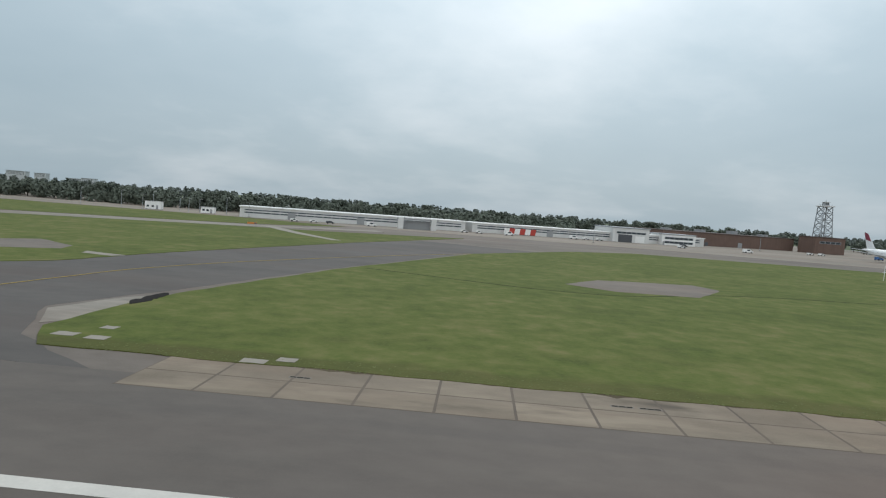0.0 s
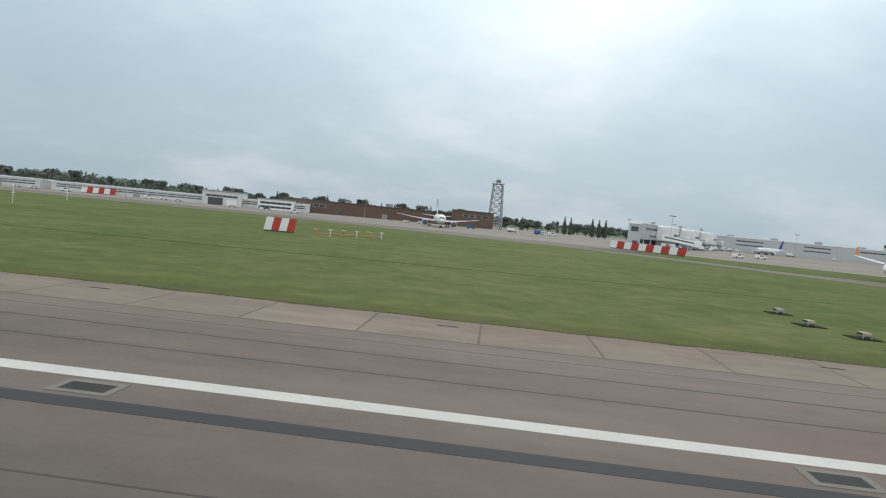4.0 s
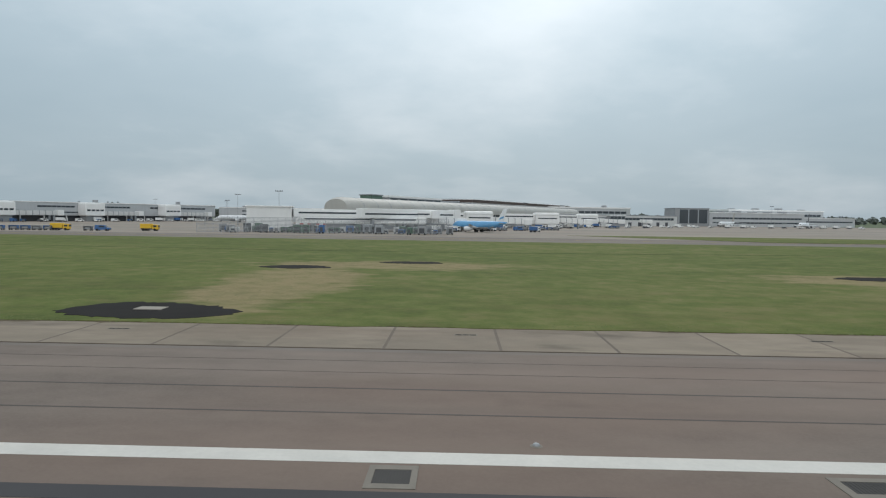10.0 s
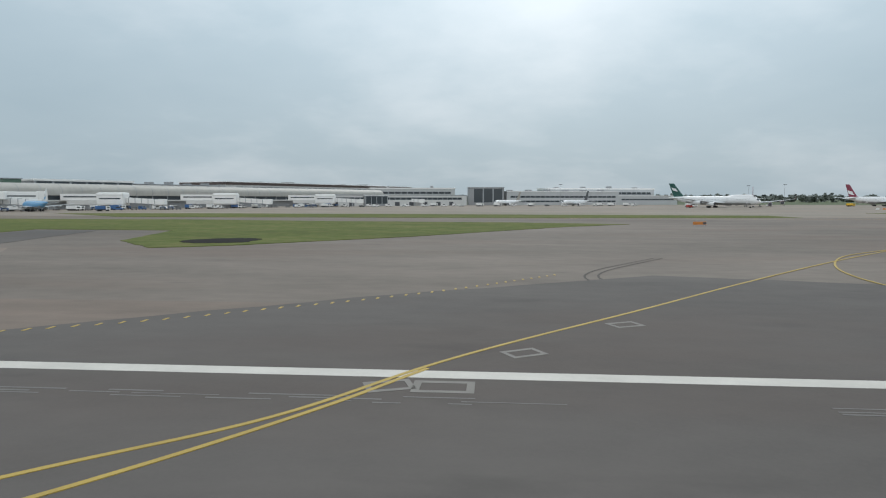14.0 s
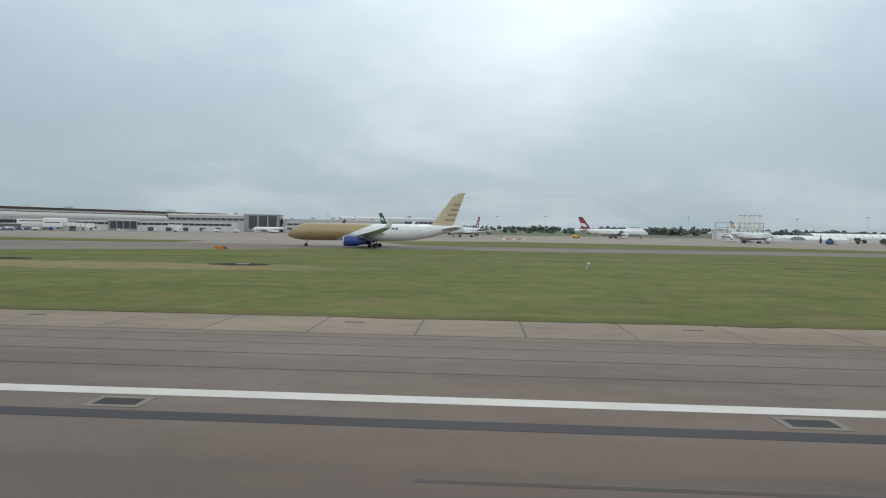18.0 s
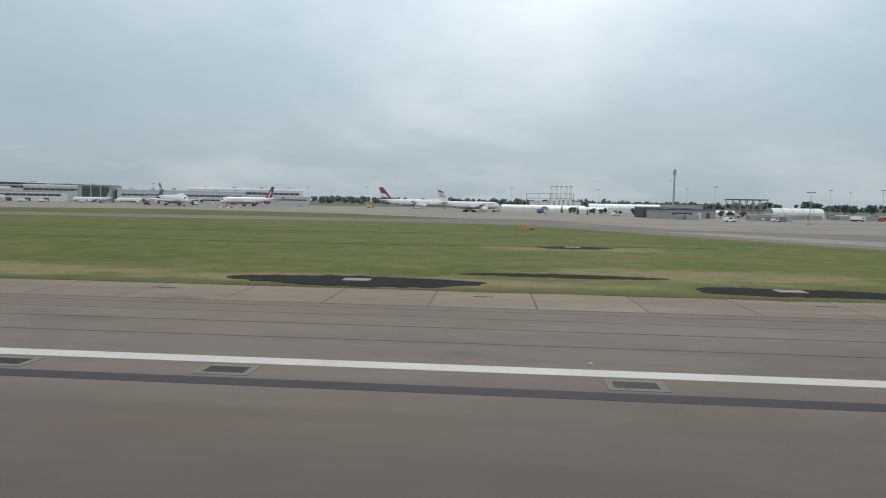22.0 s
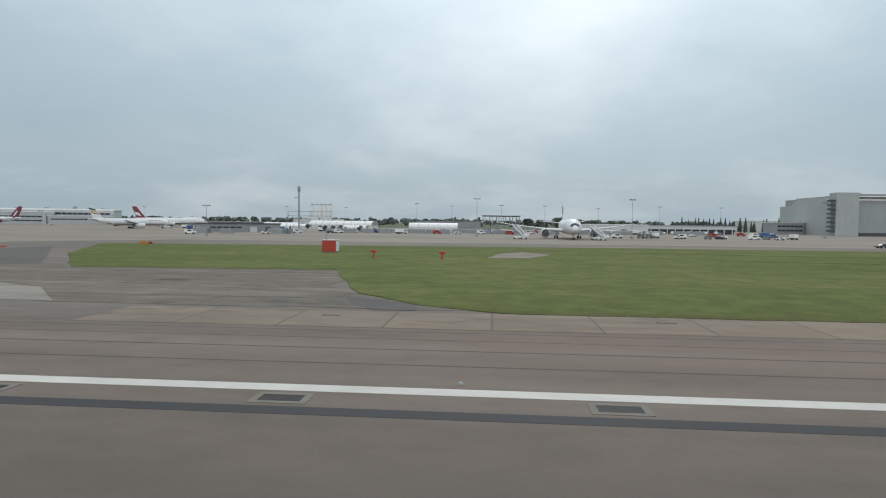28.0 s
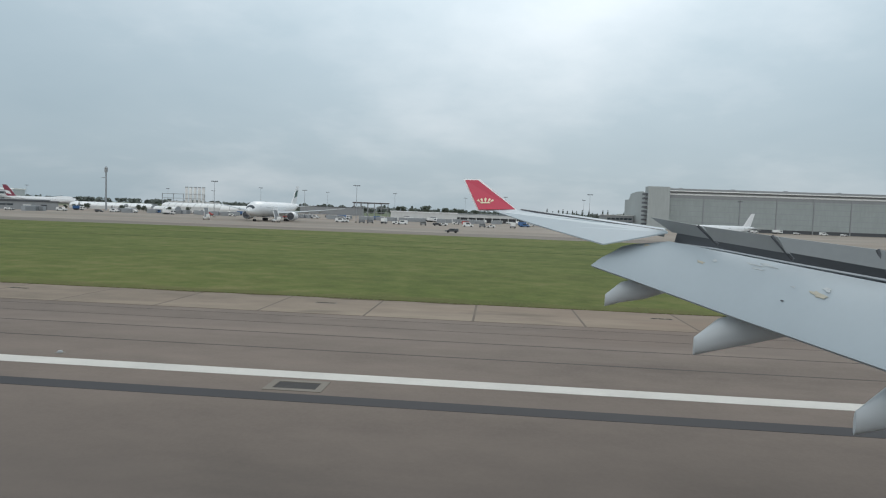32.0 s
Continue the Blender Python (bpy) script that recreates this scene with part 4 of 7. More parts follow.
first_light = inset_light()
for i in range(1, 32):
    if i not in (5, 6, 14, 15, 23, 24):
        copy_thing(first_light, at(6 + 60 * i - (8 if 7 <= i < 22 else 12 if i >= 22 else 0), 24.1, 0.05))
for x0_, y0_ in ((1404.2, 24.2), (1277.2, 23.9), (1082, 25.4), (613.8, 24.4), (95, 24.6)):
    for i in range(4):
        structure("paint_dab", box(x0_ - 0.35 - 0.12 * i, x0_ + 0.25 - 0.12 * i, y0_ + i * 0.8, y0_ + i * 0.8 + 0.22, 0.05, 0.064), WHITE_LINE, "short worn white paint dab", "line marking")

# ---- airliners ----
PROFILE = ([0, 0.004, 0.015, 0.035, 0.06, 0.09, 0.13, 0.60, 0.70, 0.80, 0.88, 0.94, 0.98, 1.0],
           [0.03, 0.16, 0.36, 0.60, 0.80, 0.93, 1.0, 1.0, 0.95, 0.76, 0.52, 0.32, 0.17, 0.07],
           [-0.34, -0.33, -0.29, -0.20, -0.11, -0.05, 0.0, 0.0, 0.05, 0.22, 0.42, 0.58, 0.68, 0.72])


class Hull:
    def __init__(self, length, r, zc):
        self.l, self.r, self.zc = length, r, zc

    def point(self, s, a, off=0.0):
        """The point at a share s of the length and a degrees from the top, a>0 to port (+y)."""
        rr = float(np.interp(s, PROFILE[0], PROFILE[1])) * self.r + off
        return Vector((-s * self.l, rr * math.sin(radians(a)), self.zc + float(np.interp(s, PROFILE[0], PROFILE[2])) * self.r + rr * math.cos(radians(a))))

    def body(self):
        ss = PROFILE[0][:6] + [0.13, 0.2, 0.3, 0.4, 0.5] + PROFILE[0][7:]
        return skin([[self.point(s, a) for a in range(0, 360, 15)] for s in ss])

    def livery(self, top, low, off=0.04):
        """Paint over the front of the hull, ending at a share of the length that runs from top to low down its sides."""
        b_, rows = bmesh.new(), []
        for k in PROFILE[0][1:7] + [1 + i / 6 for i in range(1, 7)]:
            row = []
            for a in range(0, 360, 15):
                end = low + (top - low) * (0.5 + 0.5 * math.cos(radians(a)))
                row.append(self.point(k if k < 1 else 0.13 + (end - 0.13) * (k - 1), a, off))
            rows.append(row)
        return skin(rows, b_, True, False)

    def patch(self, s0, s1, a0, a1, off=0.03, bm=None, ns=1, na=1):
        bm = bm or bmesh.new()
        g = [[bm.verts.new(self.point(s0 + (s1 - s0) * i / ns, a0 + (a1 - a0) * j / na, off)) for j in range(na + 1)] for i in range(ns + 1)]
        h = [[bm.verts.new(self.point(s0 + (s1 - s0) * i / ns, a0 + (a1 - a0) * j / na, -0.05)) for j in range(na + 1)] for i in range(ns + 1)]
        for i in range(ns):
            for j in range(na):
                bm.faces.new((g[i][j], g[i + 1][j], g[i + 1][j + 1], g[i][j + 1]))
        for a, b in ((0, 0), (ns, 1)):
            for j in range(na):
                bm.faces.new((g[a][j], g[a][j + 1], h[a][j + 1], h[a][j]))
        for a in (0, na):
            for i in range(ns):
                bm.faces.new((g[i][a], g[i + 1][a], h[i + 1][a], h[i][a]))
        bmesh.ops.recalc_face_normals(bm, faces=bm.faces)
        return bm


FOIL = [(0, 0), (0.03, 0.035), (0.12, 0.062), (0.35, 0.075), (0.65, 0.048), (1.0, 0.004), (0.65, -0.022), (0.35, -0.040), (0.12, -0.036), (0.03, -0.022)]


def foil_ring(x, y, z, chord, thick=1.0, upright=False):
    return [(x - c * chord, y + t * chord * thick, z) if upright else (x - c * chord, y, z + t * chord * thick) for c, t in FOIL]


def airliner(x, y, rz, L, span, H, R, label, paint=SKIN, belly=None, tail=SKIN, engine=SKIN, four=False, nose=None, nose_to=(), tail_art=(), words=None, winglet=None, hump=False, group="parked airliners", small=False, gear_z=None, bulk=1.0):
    """An airliner with its nose at x, y, headed along rz, with all its main parts."""
    a = thing("airliner", x, y, 0.045, rz, label, "airliner", group)
    zc = R + (gear_z or (2.1 if not small else 1.35))
    h = Hull(L, R, zc)
    fus = part("fuselage", h.body(), paint, a, smooth=True)
    if belly:
        part("belly", h.patch(0.05, 0.78, 118, 242, 0.02, None, 16, 8), belly, fus, "grey painted belly", True)
    if nose:
        part("nose_paint", h.livery(*nose_to), nose, fus, "contrasting front paint", True)
    part("cockpit_window", h.patch(0.022, 0.040, -62, 62, 0.05, None, 2, 8), GLASS, fus, "dark cockpit glazing")
    for side in (-1, 1):
        b_ = bmesh.new()
        n_ = int(L * 0.62)
        for i in range(n_):
            s = 0.12 + 0.66 * i / n_
            if abs(s - 0.33) > 0.012 and abs(s - 0.56) > 0.012:
                h.patch(s, s + 0.0042, side * 75.5, side * 79, 0.015, b_)
        part("window_row", b_, DARKGREY, fus, "row of small dark cabin windows")
        for s in (0.095, 0.32, 0.55, 0.80):
            part("door", h.patch(s, s + 1.1 / L, side * 66, side * 100, 0.025), STEEL if paint is SKIN else paint, fus, "grey-outlined cabin door")
    if hump:
        part("upper_deck", skin([[(-L * s, R * 0.62 * k * math.sin(radians(t_)), zc + R * 0.42 + R * 0.92 * k * math.cos(radians(t_))) for t_ in range(0, 360, 24)]
                                 for s, k in ((0.035, 0.05), (0.055, 0.55), (0.09, 0.88), (0.14, 1.0), (0.26, 0.98), (0.33, 0.75), (0.38, 0.2))]), paint, fus, smooth=True)
        part("cockpit_window", box(-L * 0.078, -L * 0.055, -R * 0.40, R * 0.40, zc + R * 0.98, zc + R * 1.08), GLASS, fus, "dark cockpit glazing")
    if words:
        mat_, s0, s1, hgt, n_ = words
        for side in (-1, 1):
            for i in range(n_):
                w_ = (s1 - s0) / n_
                part("lettering_bar", h.patch(s0 + i * w_, s0 + (i + 0.72) * w_, side * (62 - hgt), side * (62 + hgt), 0.03, None, 1, 2), mat_, fus, "plain bar in place of lettering")
    # wings
    hs, cr = span / 2, L * 0.165
    xr, zr = -L * 0.335, zc - R * 0.55
    for side in (-1, 1):
        rows = [(0.0, xr + cr * 0.12, cr * 1.12, zr), (0.16, xr - hs * 0.085, cr * 0.92, zr + 0.1), (0.36, xr - hs * 0.20, cr * 0.60, zr + hs * 0.022), (0.7, xr - hs * 0.40, cr * 0.39, zr + hs * 0.062), (1.0, xr - hs * 0.57, cr * 0.22, zr + hs * 0.105)]
        w_ = part("wing", skin([foil_ring(px, side * f * hs, pz, c, 1.25 - 0.4 * f) for f, px, c, pz in rows]), WINGGREY, a, "pale grey swept wing", True)
        if winglet is not None:
            px, c, pz = rows[-1][1:]
            part("winglet", skin([foil_ring(px - 0.1, side * hs * 1.0, pz, c * 0.95, 0.8, True), foil_ring(px - c * 0.9, side * hs * 1.025, pz + hs * 0.085, c * 0.42, 0.7, True)]), winglet, w_, "upright wing tip", True)
        for f in (0.30, 0.47, 0.64):
            px = float(np.interp(f, [r[0] for r in rows], [r[1] - r[2] for r in rows]))
            pz = float(np.interp(f, [r[0] for r in rows], [r[3] for r in rows]))
            part("flap_fairing", skin([[(px + d_, side * f * hs + rr * math.cos(t_ * math.pi / 4), pz - 0.35 + rr * 1.3 * math.sin(t_ * math.pi / 4)) for t_ in range(8)]
                                       for d_, rr in ((2.6, 0.05), (1.4, 0.30), (0, 0.34), (-1.4, 0.06))]), WINGGREY, w_, smooth=True)
        t_rows = ((0.0, -L * 0.865, L * 0.095, zc + R * 0.45), (1.0, -L * 0.865 - L * 0.085, L * 0.038, zc + R * 0.45 + L * 0.014))
        part("tailplane", skin([foil_ring(px, side * (0.25 * R + f * L * 0.155), pz, c, 0.8) for f, px, c, pz in t_rows]), WINGGREY, a, "pale grey tailplane", True)
        for k_ in ((0.34,) if not four else (0.40, 0.69)):
            ey, er = side * hs * k_, (1.62 if L > 50 else 1.05) * (0.9 if four else 1.0) * bulk
            ex = float(np.interp(k_, [r[0] for r in rows], [r[1] for r in rows])) + er * 2.5
            ez = max(er + 0.55, float(np.interp(k_, [r[0] for r in rows], [r[3] for r in rows])) - er * 1.15)
            ring = lambda r_, d_: [(ex - d_, ey + r_ * math.cos(q * math.pi / 9), ez + r_ * math.sin(q * math.pi / 9)) for q in range(18)]
            e_ = part("engine", skin([ring(er * 0.90, 0.0), ring(er, 0.3), ring(er * 1.06, er * 1.2), ring(er * 0.95, er * 2.6), ring(er * 0.66, er * 3.6), ring(er * 0.30, er * 4.1)], caps=True), engine, a, "rounded engine nacelle", True)
            part("inlet_lip", skin([ring(er * 0.90, -0.02), ring(er * 0.98, 0.02), ring(er * 1.0, 0.34), ring(er * 0.9, 0.36)], caps=False), BARE, e_, "bare metal inlet lip", True)
            part("fan", skin([ring(er * 0.86, -0.03), ring(er * 0.30, -0.05), ring(er * 0.05, -0.35)]), DARKGREY, e_, "dark fan disc")
            wz = float(np.interp(k_, [r[0] for r in rows], [r[3] for r in rows]))
            part("pylon", box(ex - er * 4.0, ex - er * 0.8, ey - 0.16, ey + 0.16, ez + er * 0.6, wz + 0.3), WINGGREY, e_)
        gy = side * (2.6 if small else 5.2)
        g_ = part("main_gear", rod((-L * 0.50, gy, 0.5), (-L * 0.49, gy * 0.85, zr), 0.2), STEEL, a, "steel landing gear leg")
        for dx_ in ((-0.75, 0.75) if not small else (0.0,)):
            for dy_ in (-0.62, 0.62):
                part("wheel", rod((-L * 0.50 + dx_, gy + dy_ - 0.22, 0.64), (-L * 0.50 + dx_, gy + dy_ + 0.22, 0.64), 0.64, None, 16), RUBBER, g_, "black tyre")
    g_ = part("nose_gear", rod((-L * 0.108, 0, 0.4), (-L * 0.115, 0, zc - R * 0.8), 0.16), STEEL, a, "steel nose gear leg")
    for dy_ in (-0.36, 0.36):
        part("wheel", rod((-L * 0.108, dy_ - 0.17, 0.5), (-L * 0.108, dy_ + 0.17, 0.5), 0.5, None, 14), RUBBER, g_, "black tyre")
    # fin
    f0, f1 = zc + R * 0.72, H
    fin = skin([foil_ring(-L * 0.775, 0, f0, L * 0.155, 0.55, True), foil_ring(-L * 0.825, 0, f0 + (f1 - f0) * 0.12, L * 0.118, 0.6, True), foil_ring(-L * 0.935, 0, f1 - 0.25, L * 0.062, 0.5, True), foil_ring(-L * 0.945, 0, f1, L * 0.050, 0.4, True)] + ([foil_ring(-L * 0.963, 0, f1 + 0.55, L * 0.040, 0.4, True), foil_ring(-L * 0.990, 0, f1 + 0.85, L * 0.018, 0.4, True)] if tail is SAND else []))
    fin_ = part("fin", fin, tail, a, "swept tail fin", True)
    for mat_, u0, u1, z0_, z1_, lab in tail_art:
        # a painted band between heights z0 and z1 and chord shares u0 and u1
        def fp(u, zf, s_):
            xx = np.interp(zf, [0.12, 0.98], [-L * 0.825, -L * 0.935]) - u * np.interp(zf, [0.12, 0.98], [L * 0.118, L * 0.062])
            tt = float(np.interp(u, [0, 0.12, 0.35, 0.65, 1.0], [0.0, 0.062, 0.075, 0.048, 0.004])) * L * 0.06 + 0.06
            return Vector((float(xx), s_ * tt, f0 + (f1 - f0) * zf))
        b_ = bmesh.new()
        for s_ in (-1, 1):
            g = [[b_.verts.new(fp(u0 + (u1 - u0) * i / 4, z0_ + (z1_ - z0_) * j / 3 + 0.10 * (i / 4 if u1 - u0 > 0.5 else 0), s_)) for j in range(4)] for i in range(5)]
            for i in range(4):
                for j in range(3):
                    b_.faces.new((g[i][j], g[i + 1][j], g[i + 1][j + 1], g[i][j + 1]))
        part("tail_band", b_, mat_, fin_, lab)
    return a


airliner(356, 155.5, 210.7, 63.7, 60.3, 17.2, 2.82, "cream twin-engine airliner with bronze lettering bars, on the taxiway", PEARL, None, PEARL, PEARL, words=(BRONZE, 0.36, 0.62, 14, 6), winglet=ORANGE, group="taxiing airliners",
         tail_art=((BRONZE, 0.05, 0.95, 0.70, 0.88, "bronze band"), (CRIMSON, 0.05, 0.9, 0.86, 0.90, "red band"), (DARKGREY, 0.05, 0.95, 0.52, 0.60, "dark band"), (GOLD, 0.35, 0.75, 0.12, 0.40, "gold emblem shape")))
airliner(1049, 203, 180, 58.8, 60.3, 17.4, 2.82, "white airliner with gold nose and blue engines, on the taxiway", SKIN, None, SAND, NAVY, nose=GOLD, nose_to=(0.50, 0.27), words=(DARKGREY, 0.60, 0.64, 7, 2), winglet=SKIN, group="taxiing airliners",
         tail_art=((GOLD, 0.50, 0.98, 0.20, 0.26, "gold feather stripe"), (GOLD, 0.50, 0.98, 0.36, 0.42, "gold feather stripe"), (GOLD, 0.50, 0.98, 0.52, 0.58, "gold feather stripe"), (GOLD, 0.50, 0.98, 0.68, 0.74, "gold feather stripe")))
airliner(236, 329, -81, 54.9, 48, 16.2, 2.6, "white airliner with a red-marked tail, parked nose out", SKIN, BELLY, SKIN, SKIN, tail_art=((CRIMSON, 0.1, 0.9, 0.5, 0.95, "red tail patch"),))
airliner(652, 305, 147, 30.0, 32, 11.4, 1.95, "small airliner with sky-blue upper hull at the pier", SKYBLUE, BELLY, SKIN, SKIN, small=True, tail_art=((SKYBLUE, 0.2, 0.8, 0.2, 0.34, "blue band"),))
airliner(1081, 452, -45, 70.6, 64, 18.4, 3.2, "white four-engine jumbo with a dark green tail", SKIN, BELLY, DEEPGREEN, SKIN, four=True, hump=True, tail_art=((SKIN, 0.25, 0.8, 0.40, 0.62, "white brush stroke"),))
airliner(1090, 488, -111, 66, 60, 17.4, 2.82, "white four-engine airliner with a crimson tail", SKIN, BELLY, CRIMSON, CRIMSON, four=True, winglet=CRIMSON, tail_art=((SKIN, 0.3, 0.55, 0.1, 0.6, "white stripe"),))
airliner(1272, 595, 14, 70.6, 64, 19.2, 3.2, "white four-engine jumbo with a crimson tail", SKIN, BELLY, CRIMSON, SKIN, four=True, hump=True, tail_art=((SKIN, 0.35, 0.95, 0.18, 0.46, "white tail emblem shape"),))
airliner(1316, 443, 37.8, 54, 48, 15.4, 2.5, "white twin-engine airliner with a striped tail", SKIN, BELLY, SKIN, SKIN,
         tail_art=((DEEPGREEN, 0.05, 0.95, 0.66, 0.78, "green band"), (YELLOW, 0.05, 0.95, 0.50, 0.58, "yellow band"), (RED, 0.05, 0.95, 0.36, 0.42, "red band")), words=(BRONZE, 0.14, 0.30, 8, 4))
airliner(1588, 254, -91, 63.7, 62, 17.6, 3.35, "white twin-engine wide-body parked nose out with stairs", SKIN, None, SKIN, SKIN, tail_art=((DEEPGREEN, 0.2, 0.8, 0.36, 0.72, "dark green emblem shape"),), nose=None, bulk=1.2)
airliner(1778, 284, 205, 37.5, 34, 11.2, 1.98, "small white airliner before the hangar", SKIN, BELLY, SKIN, SKIN, small=True)
airliner(462, 492, 218, 37.5, 34, 11.8, 1.98, "small white airliner with a dark blue tail at the pier", SKIN, BELLY, NAVY, SKIN, small=True)
airliner(895, 585, 226, 37.5, 34, 13.0, 1.98, "small white airliner with a brown tail", SKIN, BELLY, BRONZE, SKIN, small=True)
airliner(955, 560, 232, 47, 38, 13.8, 2.0, "white airliner with a dark tail", SKIN, BELLY, DARKGREY, SKIN, small=True)

# ---- buildings ----


def hall(name, p0, p1, depth_, h, label, wall=CLAD, roof=WHITE, bands=(), doors=(), columns=0, over=0.5, roof_t=0.6, category="building", undercroft=0.0, parapet=0, group=""):
    """A long building whose front runs from p0 to p1; depth lies behind it. bands: x0, x1 (shares), z0, z1, number of panes."""
    L = math.dist(p0, p1)
    rz = math.degrees(math.atan2(p1[1] - p0[1], p1[0] - p0[0]))
    b = thing(name, p0[0], p0[1], 0.03, rz, label, category, group)
    part("wall", box(0, L, 0.0 if not undercroft else 0.0, depth_, undercroft, h), wall, b)
    if undercroft:
        part("undercroft", box(1, L - 1, 2.5, depth_ - 1, -0.05, undercroft + 0.02), DARKGREY, b, "dark recessed ground floor")
    part("roof", box(-over, L + over, -over, depth_ + over, h, h + roof_t, bevel=0.12), roof, b)
    for i in range(columns):
        cx_ = L * (i + 0.5) / columns
        part("column", box(cx_ - 0.3, cx_ + 0.3, 0.15, 0.75, -0.05, undercroft or h), wall if not undercroft else CLAD, b)
    for x0, x1, z0, z1, n in bands:
        w_ = (x1 - x0) * L / n
        fr = part("window_band", box(x0 * L - 0.15, x1 * L + 0.15, -0.06, 0.05, z0 - 0.15, z1 + 0.15), STEEL, b, "grey window frame")
        for i in range(n):
            part("pane", box(x0 * L + i * w_ + w_ * 0.06, x0 * L + (i + 1) * w_ - w_ * 0.06, -0.10, 0.04, z0, z1), GLASS, fr)
    for x0, w_, hh, m_ in doors:
        part("door", box(x0 * L, x0 * L + w_, -0.12, 0.04, -0.05, hh), m_, b)
    for i in range(parapet):
        px = L * (i + 0.5) / parapet
        part("rooftop_unit", box(px - 1.6, px + 1.6, depth_ * 0.35, depth_ * 0.6, h + roof_t, h + roof_t + 1.3 + 0.5 * (i % 3), bevel=0.08), GREY, b, "grey rooftop plant box")
    return b


# cargo sheds and sheds by the far boundary
hall("cargo_shed", (-125, 318), (-8, 352), 22, 5.3, "long low white cargo shed with a ribbed front", CLAD, WHITE, ((0.02, 0.98, 2.3, 2.8, 26), (0.02, 0.98, 3.7, 4.1, 26)), ((0.2, 4, 3.6, GREY), (0.5, 4, 3.6, GREY), (0.8, 4, 3.6, GREY)))
hall("cargo_shed", (-4, 356), (142, 402), 22, 5.0, "long low white cargo shed with a ribbed front", CLAD, WHITE, ((0.02, 0.98, 2.3, 2.8, 26), (0.02, 0.98, 3.6, 4.0, 26)), ((0.3, 4, 3.6, GREY), (0.7, 4, 3.6, GREY)))
gate = thing("loading_gantry", -41, 322, 0.04, 16, "grey steel loading gantry before the sheds", "gantry")
for x_ in (0, 17.5):
    part("tower", box(x_ - 1.4, x_ + 1.4, -1.2, 1.2, -0.1, 5.8, bevel=0.08), CLAD, gate)
part("beam", box(-2, 20, -1.0, 1.0, 4.9, 5.7, bevel=0.06), GREY, gate)
part("rear_wall", box(1.5, 16, 1.4, 1.8, -0.1, 4.4), GREY, gate)
hall("dark_store", (26, 372), (46, 377), 8, 3.3, "low dark brown store", ROOF, DARKGREY, (), ((0.3, 3, 2.6, DARKGREY),))
hall("grey_hangar", (80, 378), (103, 384), 26, 8.4, "small grey hangar with a pale roof", CLAD, STEEL, ((0.1, 0.9, 5.2, 6.2, 6),), ((0.15, 9, 4.6, DARKGREY), (0.62, 6, 4.0, WHITE)))
hall("white_office", (112, 388), (134, 394), 14, 6.4, "white two-storey office block", WHITE, STEEL, ((0.08, 0.92, 1.2, 2.3, 6), (0.08, 0.92, 3.7, 4.9, 6)), ((0.02, 1.2, 2.2, GREY),))
brick = hall("brick_building", (120, 416), (232, 474), 30, 8.6, "long low brown brick building", BRICK, ROOF, ((0.02, 0.10, 4.6, 6.2, 3), (0.12, 0.22, 4.6, 6.2, 3)), ((0.55, 4, 3.4, GREY), (0.3, 3, 2.6, DARKGREY)), parapet=4)
hall("brick_annexe", (236, 452), (262, 462), 14, 11.4, "square brick annexe with a flat roof", BRICK, ROOF, ((0.15, 0.85, 7.4, 8.8, 4),), ())

# white passenger pier with gate rooms
DX, DY = 0.485, 0.875


def along(x, y, s, off=0.0, d=(DX, DY)):
    """The point s metres along and off metres to the right of a line from x, y."""
    return (x + d[0] * s + d[1] * off, y + d[1] * s - d[0] * off)


PIER = (345, 356)
hall("passenger_pier", PIER, along(*PIER, 205), 7, 12.8, "long grey passenger pier with a white roof edge", PIERWALL, WHITE, ((0.04, 0.22, 9.6, 10.7, 12), (0.30, 0.42, 9.6, 10.7, 8), (0.5, 0.62, 9.6, 10.7, 8), (0.7, 0.95, 9.6, 10.7, 14),
     (0.08, 0.2, 5.8, 6.6, 6), (0.34, 0.44, 5.8, 6.6, 6)), (), columns=14, undercroft=4.0, parapet=3)
hall("pier_end", along(*PIER, -0.6, -7), along(*PIER, -0.6, -0.2), 0.55, 12.2, "glazed grey end wall of the pier", PIERWALL, WHITE, ((0.2, 0.8, 8.2, 10.8, 4),), ((0.4, 3, 3, DARKGREY),))
PA = math.degrees(math.atan2(DY, DX))


def gate_room(x, y, rz, label="white gate room with a boarding bridge on the apron"):
    g = thing("gate_room", x, y, 0.045, rz, label, "gate room", "gate rooms")
    part("room", box(0, 14, -10, 0.0, 3.9, 12.7, bevel=0.7), WHITE, g)
    part("base", box(1.5, 12.5, -8.5, 0.0, -0.05, 4.25), GREY, g)
    for i in range(4):
        part("pane", box(1 + i * 3.1, 3.4 + i * 3.1, -10.05, -9.9, 7.2, 8.4), GLASS, g)
    part("tunnel", box(13.5, 40, -9.2, -6.2, 4.3, 7.2, bevel=0.18), CLAD, g, "pale boarding tunnel")
    for i in range(6):
        part("tunnel_rib", box(16 + i * 4, 16.35 + i * 4, -9.35, -6.05, 4.2, 7.32), STEEL, g)
    part("cab", box(39.6, 43.6, -10.0, -5.4, 4.0, 7.6, bevel=0.25), WHITE, g, "white bridge cab")
    part("leg", box(34.5, 35.6, -8.3, -7.1, 0.5, 4.35), STEEL, g)
    for y_ in (-9.0, -6.2):
        part("wheel", rod((35, y_ - 0.3, 0.55), (35, y_ + 0.3, 0.55), 0.55, None, 12), RUBBER, g)
    part("stair", prism([(36.6, -9.9), (37.6, -9.9), (37.6, -9.2), (36.6, -9.2)], -0.05, 4.4), STEEL, g, "steel service stair")
    return g


